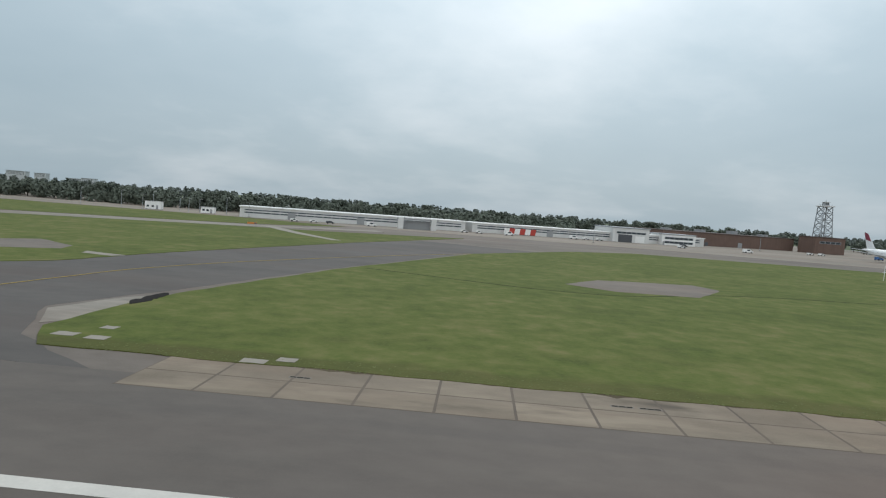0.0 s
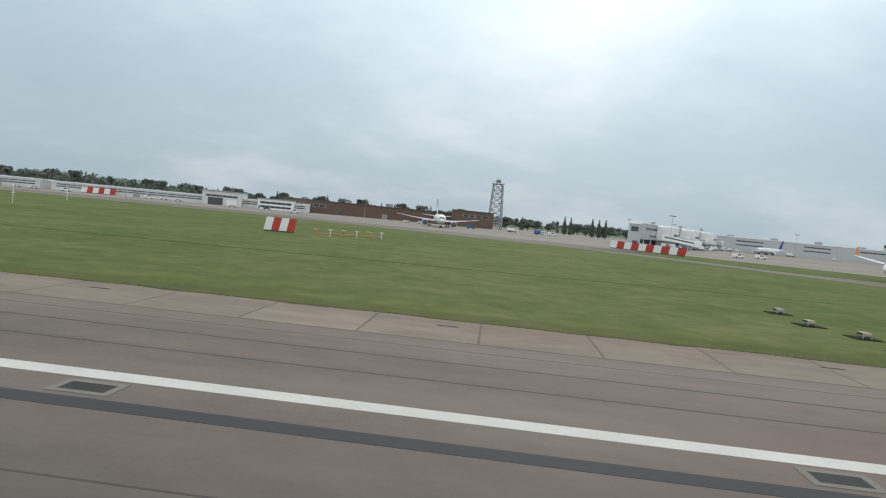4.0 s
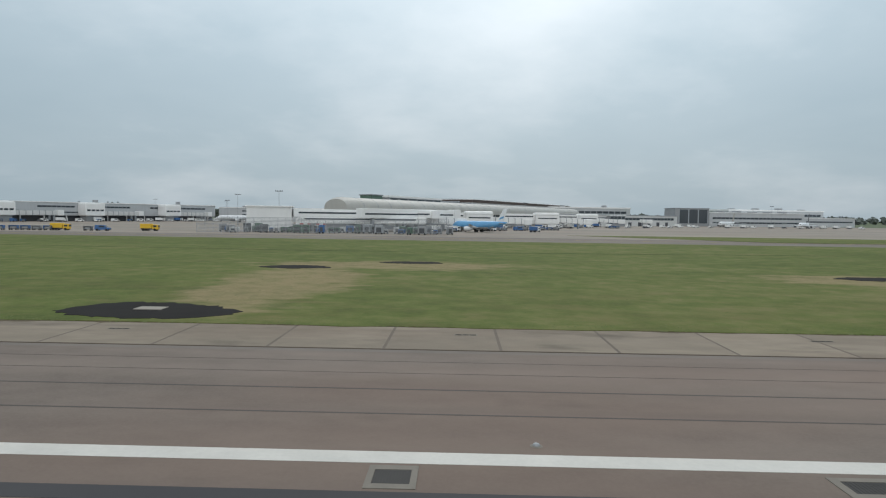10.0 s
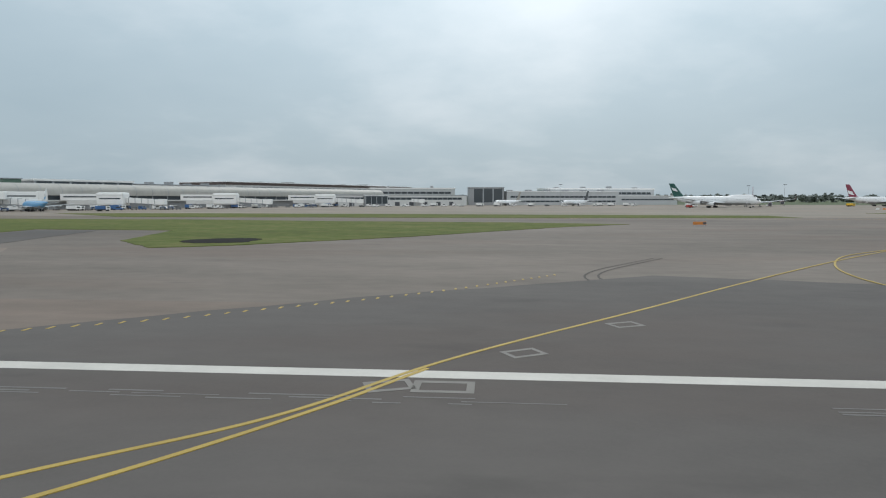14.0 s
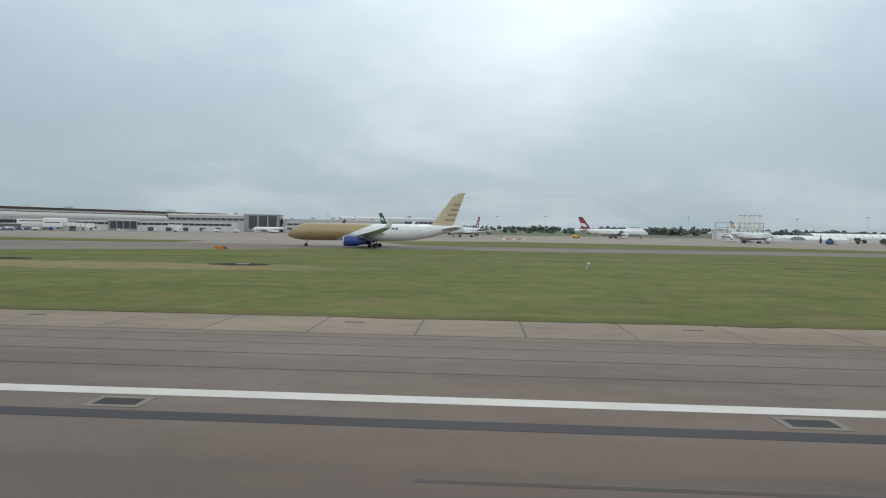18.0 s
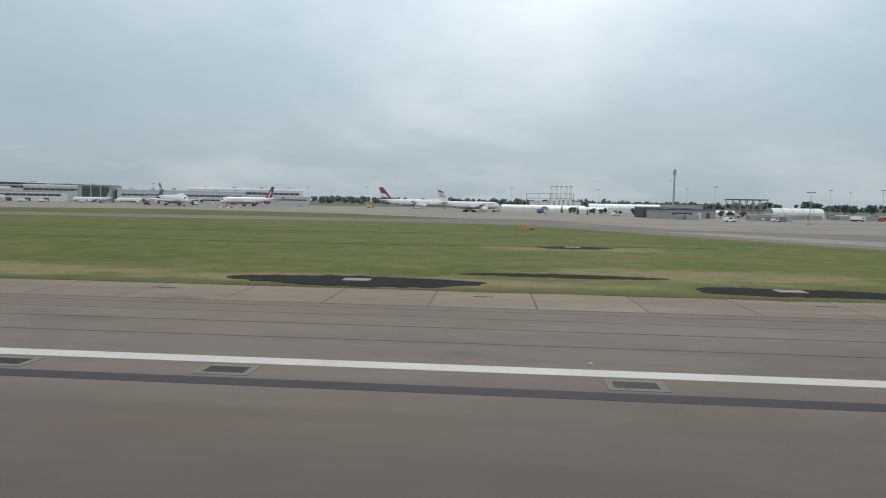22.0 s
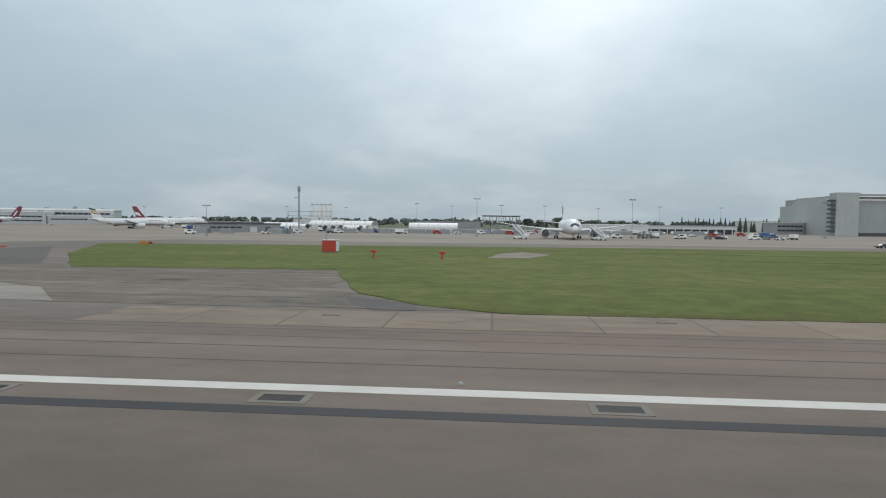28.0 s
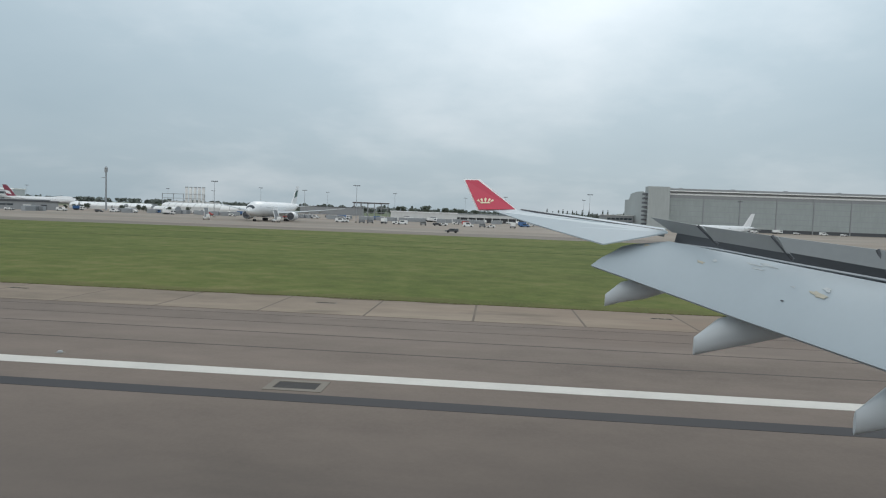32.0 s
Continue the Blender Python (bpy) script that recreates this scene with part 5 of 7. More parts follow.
t_ = thing("boarding_bridge", 354, 346, 0.045, -10, "white sloping boarding tunnel beside the pier end", "boarding bridge", "boarding bridges")
part("tunnel", skin([[(x_, y_, z_) for y_, z_ in ((-1.6, z0), (1.6, z0), (1.6, z0 + 2.9), (-1.6, z0 + 2.9))] for x_, z0 in ((0, 4.9), (17, 2.8))]), WHITE, t_)
part("window_strip", skin([[(x_, y_, z_) for y_, z_ in ((-1.66, z0 + 1.4), (-1.5, z0 + 1.4), (-1.5, z0 + 2.0), (-1.66, z0 + 2.0))] for x_, z0 in ((1, 4.78), (16, 2.92))]), GLASS, t_)
for x_, z_ in ((2.5, 4.7), (13.5, 3.4)):
    part("leg", box(x_ - 0.4, x_ + 0.4, -0.9, 0.9, -0.05, z_), STEEL, t_)
part("cab", box(16.4, 20, -2.0, 2.0, 2.6, 6.0, bevel=0.25), WHITE, t_)
g0 = gate_room(*along(*PIER, 30), PA - 0)
for s in (88, 150):
    copy_thing(g0, at(*along(*PIER, s), 0.045, PA))
hall("connector_building", (446, 540), (640, 565), 24, 11.6, "long grey connecting building with a white roof edge", PIERWALL, WHITE, ((0.1, 0.22, 8.6, 9.5, 8), (0.1, 0.22, 5.4, 6.2, 8), (0.4, 0.52, 8.6, 9.5, 8), (0.4, 0.52, 5.4, 6.2, 8), (0.65, 0.8, 8.6, 9.5, 8)), (), parapet=5)
BX = thing("striped_barrier", 545, 420, 0.045, 8, "tall red and white striped blast wall", "barrier")
for i in range(14):
    part("panel", box(i * 2.6, i * 2.6 + 2.56, -0.2, 0.2, -0.05, 4.4), RED if i % 2 else WHITE, BX, "red panel" if i % 2 else "white panel")
hall("white_lounge", (566, 262), (584, 266), 16, 10.2, "plain white boxy gate lounge", WHITE, WHITE, (), ())
for a_, b_, z0, z1 in (((584, 268), (642, 300), 6.2, 9.6), ((588, 262), (636, 290), 3.6, 6.2), ((612, 270), (652, 316), 6.0, 10.2)):
    L_ = math.dist(a_, b_)
    t_ = thing("boarding_bridge", *a_, 0.045, math.degrees(math.atan2(b_[1] - a_[1], b_[0] - a_[0])), "white covered boarding bridge on steel legs", "boarding bridge", "boarding bridges")
    part("tunnel", box(0, L_, -1.8, 1.8, z0, z1, bevel=0.2), WHITE, t_)
    part("window_strip", box(2, L_ - 2, -1.86, -1.7, z0 + 1.5, z0 + 2.2), GLASS, t_)
    for i in range(4):
        part("leg", box(L_ * (i + 0.5) / 4 - 0.4, L_ * (i + 0.5) / 4 + 0.4, -1.0, 1.0, -0.05, z0 + 0.1), STEEL, t_)
    part("cab", box(L_ - 1, L_ + 3.4, -2.3, 2.3, z0 - 0.2, z1 + 0.3, bevel=0.3), WHITE, t_)

# equipment yard behind a mesh fence
yard = thing("mesh_fence", 556, 236, 0.045, 8, "tall slatted grey blast screen round the equipment yard", "fence")
for i in range(33):
    part("post", box(i * 3 - 0.06, i * 3 + 0.06, -0.06, 0.06, -0.05, 6.0), STEEL, yard)
for z_ in (0.4, 0.9, 1.4, 1.9, 2.4, 2.9, 3.4, 3.9, 4.4, 4.9, 5.4, 5.9):
    part("slat", box(0, 96, -0.03, 0.03, z_ - 0.08, z_ + 0.08), STEEL, yard)
rng = random.Random(5)
for i in range(46):
    x_, y_ = 558 + 95 * (i + rng.random()) / 46, 242 + rng.uniform(0, 16)
    w_, d_, h_ = rng.uniform(1.4, 3.6), rng.uniform(1.4, 2.6), rng.uniform(1.3, 3.2)
    c_ = thing("service_unit", x_, y_, 0.045, rng.uniform(-20, 20), "boxy ground service unit standing on the apron", "service unit", "service units")
    m_ = rng.choice((GREY, GREEN, CLAD, DARKGREY, STEEL, GREEN, BLUE))
    part("body", box(-w_ / 2, w_ / 2, -d_ / 2, d_ / 2, 0.45, 0.45 + h_, bevel=0.12), m_, c_)
    part("hatch", box(-w_ * 0.3, w_ * 0.3, -d_ / 2 - 0.04, -d_ / 2 + 0.02, 0.7, 0.45 + h_ * 0.7), DARKGREY, c_)
    for k_ in (-1, 1):
        part("wheel", rod((k_ * w_ * 0.33, -d_ / 2 - 0.05, 0.32), (k_ * w_ * 0.33, -d_ / 2 + 0.22, 0.32), 0.36, None, 10), RUBBER, c_)

# long tube-shaped terminal
TD = (0.437, 0.899)
TA = math.degrees(math.atan2(TD[1], TD[0]))
tube = thing("tube_terminal", 605, 291, 0.04, TA, "long round-topped silver terminal over a dark glazed floor", "terminal")
TL = 400


def tube_ring(s, k=1.0):
    arc = [(s, 9 - 8.2 * k * math.cos(radians(a)), 11.0 + 4.7 * k * math.sin(radians(a))) for a in range(0, 181, 15)]
    return [(s, 9 - 8.2 * k, 8.4)] + arc + [(s, 9 + 8.2 * k, 8.4)]


part("shell", skin([tube_ring(0, 0.8), tube_ring(3.0, 1.0)] + [tube_ring(3 + (TL - 3) * i / 12) for i in range(1, 13)]), TUBE, tube, smooth=True)
for i in range(1, 33):
    part("shell_rib", skin([tube_ring(12 * i, 1.012), tube_ring(12 * i + 0.25, 1.012)]), STEEL, tube)
part("glazed_floor", box(2, TL, 2.4, 16, 5.6, 8.6), GLASS, tube, "dark glazed upper floor")
part("ground_floor", box(2, TL, 2.6, 16, -0.05, 4.9), GREY, tube)
part("ledge", box(0, TL, 0.2, 18, 4.8, 5.7, bevel=0.08), CLAD, tube)
for i in range(34):
    part("mullion", box(6 + i * 11.5, 6.5 + i * 11.5, 2.1, 2.5, 5.6, 8.5), STEEL, tube)


def bridge_unit(x, y, rz):
    g = thing("bridge_unit", x, y, 0.045, rz, "white round-cornered bridge rotunda with walkways", "boarding bridge", "bridge rotundas")
    part("rotunda", box(-8, 8, -4.5, 4.5, 2.4, 10.2, bevel=1.1), WHITE, g)
    part("rotunda_window", box(-6.2, 6.2, -4.56, -4.4, 6.2, 6.9), GLASS, g)
    part("roof_lip", box(-7.9, 7.9, -4.65, 4.65, 8.5, 8.75), CLAD, g)
    part("walkway", box(-30, -7.6, -1.8, 1.8, 5.4, 9.3, bevel=0.15), WHITE, g, "white enclosed walkway")
    part("walkway_window", box(-28, -9, -1.86, -1.7, 7.2, 8.0), GLASS, g)
    part("lower_walkway", box(-26, -7.6, -2.6, 0.5, 2.9, 5.2, bevel=0.12), CLAD, g, "pale lower walkway")
    part("bridge", skin([[(x_, y_, z_) for y_, z_ in ((-1.6, z0), (1.6, z0), (1.6, z0 + 3), (-1.6, z0 + 3))] for x_, z0 in ((7.6, 4.2), (27, 3.0))]), WHITE, g, "white boarding tunnel")
    for i in range(5):
        part("bridge_rib", box(9.5 + 3.8 * i, 9.8 + 3.8 * i, -1.75, 1.75, 3.95 - 0.23 * i, 7.25 - 0.23 * i), STEEL, g)
    part("cab", box(26.5, 31, -2.2, 2.2, 2.7, 6.2, bevel=0.3), WHITE, g, "white bridge cab")
    part("core", box(-3.0, 3.0, -2.2, 2.2, -0.05, 2.5), GREY, g)
    for x_ in (-20, 22):
        part("leg", box(x_ - 0.5, x_ + 0.5, -1.2, 1.2, -0.05, 3.0 if x_ < 0 else 3.4), STEEL, g)
    return g


b0 = bridge_unit(666, 359, 8)
for x_, y_ in ((628, 303), (712, 414), (757, 503), (800, 572)):
    copy_thing(b0, at(x_, y_, 0.045, 8))
hall("plant_room", along(605, 291, 50, -22, TD), along(605, 291, 60, -22, TD), 8, 18.2, "small green rooftop plant room", GREEN, STEEL, (), ())
hall("roof_deck", along(605, 291, 67, -22, TD), along(605, 291, 132, -22, TD), 18, 17.5, "raised dark-edged roof block behind the tube", GREY, WHITE, ((0.01, 0.99, 13.4, 17.2, 6),), (), roof_t=1.3)
main_hall = hall("terminal_hall", along(605, 291, 232, -46, TD), along(605, 291, 520, -46, TD), 60, 18.6, "broad terminal hall with a brown roof edge", CLAD, ROOF, ((0.04, 0.96, 14.6, 17.0, 30),), (), parapet=7, roof_t=2.4)
part("roof_cap", box(-1, 289, -1, 61, 20.9, 21.5), WHITE, main_hall, "white roof edge")
hall("rear_roof", along(605, 291, 140, -40, TD), along(605, 291, 226, -40, TD), 30, 16.9, "low pale rear roof behind the tube", CLAD, STEEL, ((0.04, 0.96, 15.2, 16.2, 20),), (), parapet=5)
hall("departure_hall", (752, 512), (868, 618), 26, 9.5, "pale terminal front with dark gate openings", CLAD, STEEL, ((0.04, 0.96, 5.6, 7.6, 24),), tuple((0.06 + 0.1 * i, 5, 3.6, DARKGREY) for i in range(9)))
hall("glazed_lounge", (783, 536.3), (800.4, 552.2), 3, 9.2, "dark green glazed lounge in the terminal front", GREY, WHITE, ((0.03, 0.97, 2.0, 8.6, 4),), ())
hall("dark_block", (870, 630), (905, 634), 24, 17.6, "dark glass block with a grey frame", GREY, STEEL, ((0.12, 0.97, 3.0, 16.6, 3),), ())
hall("terminal_wing", (955, 705), (1080, 742), 34, 17.0, "tall rear terminal wing with a white roof", PIERWALL, WHITE, ((0.03, 0.97, 11.5, 14.0, 20),), (), roof_t=1.6, parapet=4)
hall("terminal_wing", (700, 690), (850, 720), 30, 17.5, "far terminal wing with a white roof", PIERWALL, WHITE, ((0.03, 0.97, 12.0, 14.5, 20),), (), roof_t=1.6, parapet=3)
hall("terminal_wing", (908, 640), (1030, 690), 40, 13.8, "low grey terminal wing with a white roof", PIERWALL, WHITE, ((0.03, 0.97, 7.6, 9.4, 22), (0.03, 0.97, 3.0, 4.6, 22)), (), parapet=6)
hall("terminal_wing", (1030, 692), (1098, 712), 30, 9.5, "low grey terminal wing with a white roof", PIERWALL, WHITE, ((0.05, 0.95, 5.0, 6.4, 14),), ())

# sheds and tents beyond the second apron
hall("grey_shed", (1398, 322), (1432, 350), 12, 4.6, "low dark grey service shed", GREY, DARKGREY, ((0.1, 0.5, 2.2, 3.2, 5),), ((0.6, 4, 3, CLAD), (0.8, 3, 3, DARKGREY)))
hall("grey_shed", (1392, 345), (1420, 352), 10, 5.4, "low dark service shed", DARKGREY, GREY, (), ((0.3, 4, 3, GREY),))


def tent(x, y, rz, L, w, h, label="long white round-roofed storage tent"):
    t = thing("storage_tent", x, y, 0.045, rz, label, "tent", "storage tents")
    rr = lambda s: [(s, w / 2 - w / 2 * math.cos(radians(a)), h * 0.55 + h * 0.45 * math.sin(radians(a))) for a in range(0, 181, 20)] + [(s, w, -0.05), (s, 0, -0.05)]
    part("side_wall", box(0.05, L - 0.05, 0.1, w - 0.1, -0.05, h * 0.55), CLAD, t)
    n = max(2, int(L / 6))
    part("canopy", skin([[(p[0], p[1] - 0.0, max(p[2], h * 0.5)) for p in rr(L * i / n)] for i in range(n + 1)]), WHITE, t, "white fabric canopy", True)
    for i in range(n + 1):
        part("rib", skin([[(p[0], w / 2 + (p[1] - w / 2) * 1.012, max(p[2], h * 0.48) * 1.01) for p in rr(L * i / n + o)] for o in (-0.1, 0.1)]), STEEL, t)
    return t


tent(1392, 536, -6, 58, 20, 7.4)
tent(1352, 470, 18, 40, 14, 4.6)
tent(1318, 520, 4, 70, 16, 5.4)
tent(1372, 500, 4, 30, 14, 4.4)
tent(1496, 428, 4, 34, 12, 6.4)
tent(1452, 418, 0, 16, 8, 4.2)
hall("white_shed", (1616, 446), (1664, 450), 16, 6.2, "white shed with a pitched white roof", CLAD, WHITE, (), ((0.2, 4, 3.4, GREY), (0.6, 4, 3.4, GREY)))
hall("bus_station", (1662, 470), (1735, 478), 18, 6.0, "pale grey canopy over dark vehicle bays", CLAD, STEEL, (), (), columns=12, undercroft=3.6)
hall("far_shed", (1470, 690), (1540, 700), 20, 8.5, "far grey shed beyond the apron", GREY, DARKGREY, (), ())
hall("far_shed", (1840, 720), (1900, 730), 30, 12, "far pale shed beyond the hangar", CLAD, WHITE, (), ())
flues = thing("flue_stack", 1366, 620, 0.03, 0, "row of five white boiler flues over a steel frame", "chimney")
part("boiler_house", box(-18, 32, 8, 22, -0.05, 9.0), CLAD, flues, "pale boiler house")
for i in range(5):
    f_ = part("flue", rod((3 + 4.6 * i, 6, 0), (3 + 4.6 * i, 6, 23.5), 1.45, None, 16), WHITE, flues, "white steel flue", True)
    part("cowl", rod((3 + 4.6 * i, 6, 23.4), (3 + 4.6 * i, 6, 24.2), 1.62, None, 16), STEEL, f_)
for z_ in (12, 16.5):
    part("frame_beam", box(-22, 24, 3.2, 3.7, z_ - 0.25, z_ + 0.25), STEEL, flues)
for x_ in (-22, -10, 1, 24):
    part("frame_post", box(x_ - 0.25, x_ + 0.25, 3.2, 3.7, -0.05, 16.7), STEEL, flues)

# steel skeleton building
sk = thing("steel_frame", 1546, 630, 0.03, 10, "open rusty steel frame of a building", "steel frame")
for i in range(6):
    for y_ in (0, 14):
        part("post", box(i * 7 - 0.3, i * 7 + 0.3, y_ - 0.3, y_ + 0.3, -0.05, 14), GREY, sk)
for z_ in (4.5, 9, 13.6):
    for y_ in (0, 14):
        part("beam", box(-0.5, 35.5, y_ - 0.25, y_ + 0.25, z_ - 0.3, z_ + 0.3), GREY, sk)
    for i in range(6):
        part("cross_beam", box(i * 7 - 0.2, i * 7 + 0.2, 0, 14, z_ - 0.25, z_ + 0.25), GREY, sk)
part("roof", box(-1.5, 36.5, -1.5, 15.5, 13.9, 14.5), ROOF, sk)

# maintenance hangar
hg = thing("maintenance_hangar", 1806, 478, 0.03, 0, "huge pale grey maintenance hangar with tall sliding doors", "hangar")
part("end_wall", skin([[(x_, p_[0], p_[1]) for p_ in ((8, -0.05), (72, -0.05), (72, 24), (68, 27), (60, 28.8), (40, 29.4), (20, 28.8), (12, 27), (8, 23))] for x_ in (0, 1.2)]), HANGAR, hg)
part("body", box(1.2, 228, 9, 95, -0.05, 24.0), HANGAR, hg)
part("roof", box(15, 230, 5, 97, 29.4, 31.2, bevel=0.2), GREY, hg, "grey roof edge")
part("roof_trim", box(14.6, 230.3, 4.6, 5.0, 29.0, 29.7), WHITE, hg, "thin white roof trim")
part("roof_slope", box(6, 229, 7, 96, 24.0, 29.5), GREY, hg)
part("stair_tower", box(-1, 15, 0, 10, -0.05, 32.0, bevel=0.15), HANGAR, hg)
for i in range(8):
    part("landing", box(-3.6, -0.9, 1, 8, 3.0 + i * 3.2, 4.4 + i * 3.2), DARKGREY, hg, "dark stair landing")
part("fascia", box(12, 229, 6.6, 8.9, 26.4, 27.6, bevel=0.1), WHITE, hg, "white door-head rail")
for i in range(8):
    d_ = part("hangar_door", box(15.4 + i * 26.6, 15.4 + (i + 1) * 26.6 - 0.5, 7.2, 8.6, 2.5, 26.4), DOORS, hg, "tall grey sliding door leaf")
    for z_ in (6.4, 10.4, 14.4, 18.4, 22.4):
        part("door_rail", box(15.4 + i * 26.6, 15.4 + (i + 1) * 26.6 - 0.5, 7.05, 7.2, z_ - 0.2, z_ + 0.2), STEEL, d_)
    part("door_post", box(15.4 + i * 26.6 - 0.45, 15.4 + i * 26.6 + 0.25, 6.8, 7.4, -0.05, 26.4), GREY, hg)
part("dark_foot", box(14, 228, 7.6, 9.1, -0.05, 2.6), DARKGREY, hg, "dark open foot of the doors")
for i in range(5):
    part("rooftop_unit", box(30 + 40 * i, 32.5 + 40 * i, 30, 33, 31.2, 33.0), STEEL, hg)
hall("hangar_annexe", (1782, 522), (1805, 524), 20, 9.4, "low grey hangar annexe", GREY, CLAD, ((0.05, 0.95, 6, 7.5, 6), (0.05, 0.95, 2.6, 4.1, 6)), ())

# ---- towers, masts, lamps ----


def lattice_tower(x, y, w, h):
    t = thing("lattice_tower", x, y, 0.03, 8, "grey steel lattice tower with a radar head", "tower")
    wid = lambda z: w * (1 - 0.34 * z / h)
    levels = [h * k / 7 for k in range(8)]
    for sx in (-1, 1):
        for sy in (-1, 1):
            part("leg", rod((sx * w / 2, sy * w / 2, -0.1), (sx * wid(h) / 2, sy * wid(h) / 2, h), 0.42, None, 6), STEEL, t)
    for a, b in zip(levels, levels[1:]):
        for s in (-1, 1):
            for f in (0, 1):
                p = lambda u, z: (u * wid(z) / 2, s * wid(z) / 2, z) if f == 0 else (s * wid(z) / 2, u * wid(z) / 2, z)
                part("brace", rod(p(-1, a), p(1, b), 0.22, None, 5), STEEL, t)
                part("brace", rod(p(1, a), p(-1, b), 0.22, None, 5), STEEL, t)
                part("ring_bar", rod(p(-1, b), p(1, b), 0.22, None, 5), STEEL, t)
    part("platform", box(-4.6, 4.6, -4.6, 4.6, h, h + 0.7, bevel=0.08), CLAD, t)
    part("cabin", box(-1.7, 1.7, -1.7, 1.7, h + 0.7, h + 3.4, bevel=0.12), GREY, t)
    part("cabin_window", box(-1.5, 1.5, -1.76, -1.66, h + 1.7, h + 2.6), GLASS, t)
    part("cabin_roof", box(-2.1, 2.1, -2.1, 2.1, h + 3.4, h + 3.8, bevel=0.06), CLAD, t)
    for a in range(8):
        q = a * math.pi / 4
        part("rail_post", rod((4.4 * math.cos(q), 4.4 * math.sin(q), h + 0.6), (4.4 * math.cos(q), 4.4 * math.sin(q), h + 1.8), 0.12, None, 5), STEEL, t)
    part("antenna", rod((0, 0, h + 3.8), (0, 0, h + 5.6), 0.2, None, 6), STEEL, t)
    return t


lattice_tower(263, 495, 10.5, 35.2)
ms = thing("tall_mast", 1425, 406, 0.03, 0, "tall grey mast with a small head", "mast")
part("shaft", rod((0, 0, -0.1), (0, 0, 26.4), 0.58, None, 14, 0.50), STEEL, ms, smooth=True)
part("head", rod((0, 0, 26.2), (0, 0, 29.2), 1.0, None, 12), GREY, ms)
part("cap", rod((0, 0, 29.2), (0, 0, 30.2), 1.0, None, 10, 0.3), STEEL, ms)
part("bracket", box(-3.2, 0, -0.2, 0.2, 22.2, 22.6), STEEL, ms)


def lamp_mast(h):
    m = thing("lamp_mast", 0, 0, 0.03, 0, "slender grey floodlight mast", "lamp mast", "floodlight masts")
    part("pole", rod((0, 0, -0.1), (0, 0, h), 0.16, None, 8, 0.08), STEEL, m)
    part("crossbar", box(-1.7, 1.7, -0.07, 0.07, h - 0.08, h + 0.08), STEEL, m)
    for x_ in (-1.4, -0.5, 0.5, 1.4):
        part("floodlight", box(x_ - 0.3, x_ + 0.3, -0.35, 0.25, h + 0.05, h + 0.42, top=0.8), DARKGREY, m)
    part("footing", box(-0.6, 0.6, -0.6, 0.6, -0.1, 0.6), STONE, m)
    return m


l0 = lamp_mast(18.5)
l0.matrix_basis = at(1546.5, 311, 0.03)
for x_, y_, k_ in ((1622, 308, 1.0), (576, 275, 0.93), (357, 341, 0.96), (1434, 253, 0.68), (480, 470, 0.9), (520, 380, 1.0), (640, 420, 1.0), (430, 600, 1.0), (380, 560, 1.0), (960, 620, 1.1), (1490, 520, 1.2), (1600, 560, 1.2), (1700, 560, 1.2),
                   (1510, 660, 1.3), (1660, 640, 1.2), (1780, 640, 1.3), (1410, 600, 1.1), (1330, 660, 1.2), (1560, 420, 1.0), (-180, 323, 0.42), (-120, 318, 0.4), (60, 330, 0.42), (178, 405, 0.5), (1748, 380, 1.1), (1850, 420, 1.1), (700, 430, 0.9), (1180, 640, 1.1), (1130, 600, 1.0)):
    c_ = copy_thing(l0, at(x_, y_, 0.03, 11 * k_))
    c_.scale = (1, 1, k_)

# ---- vehicles ----


def wheels(v, xs, w, r=0.42):
    for x_ in xs:
        for s in (-1, 1):
            part("wheel", rod((x_, s * w / 2 - 0.14, r), (x_, s * w / 2 + 0.14, r), r, None, 12), RUBBER, v)


def van(mat, label, L=5.2, w=2.0, h=2.2, cat="van"):
    v = thing("van" if cat == "van" else "car", 0, 0, 0.045, 0, label, cat, "apron vehicles")
    prof = [(0, 0.45), (L, 0.45), (L, h * 0.52), (L - 0.9, h * 0.56), (L - 1.7, h), (0.1, h), (0, h * 0.6)]
    b_ = bmesh.new()
    rows = [[(x_, s, z) for x_, z in prof] for s in (-w / 2, w / 2)]
    part("body", skin(rows, b_), mat, v)
    part("windscreen", skin([[(L - 0.93, s, h * 0.60), (L - 1.62, s, h * 0.95), (L - 1.58, s, h * 0.97), (L - 0.86, s, h * 0.60)] for s in (-w * 0.42, w * 0.42)]), GLASS, v)
    for s in (-1, 1):
        part("side_window", box(L * 0.30, L - 1.8, s * w / 2 - 0.03, s * w / 2 + 0.03, h * 0.60, h * 0.90), GLASS, v)
    part("bumper", box(L - 0.05, L + 0.1, -w / 2, w / 2, 0.4, 0.75), DARKGREY, v)
    wheels(v, (0.9, L - 1.0), w)
    return v


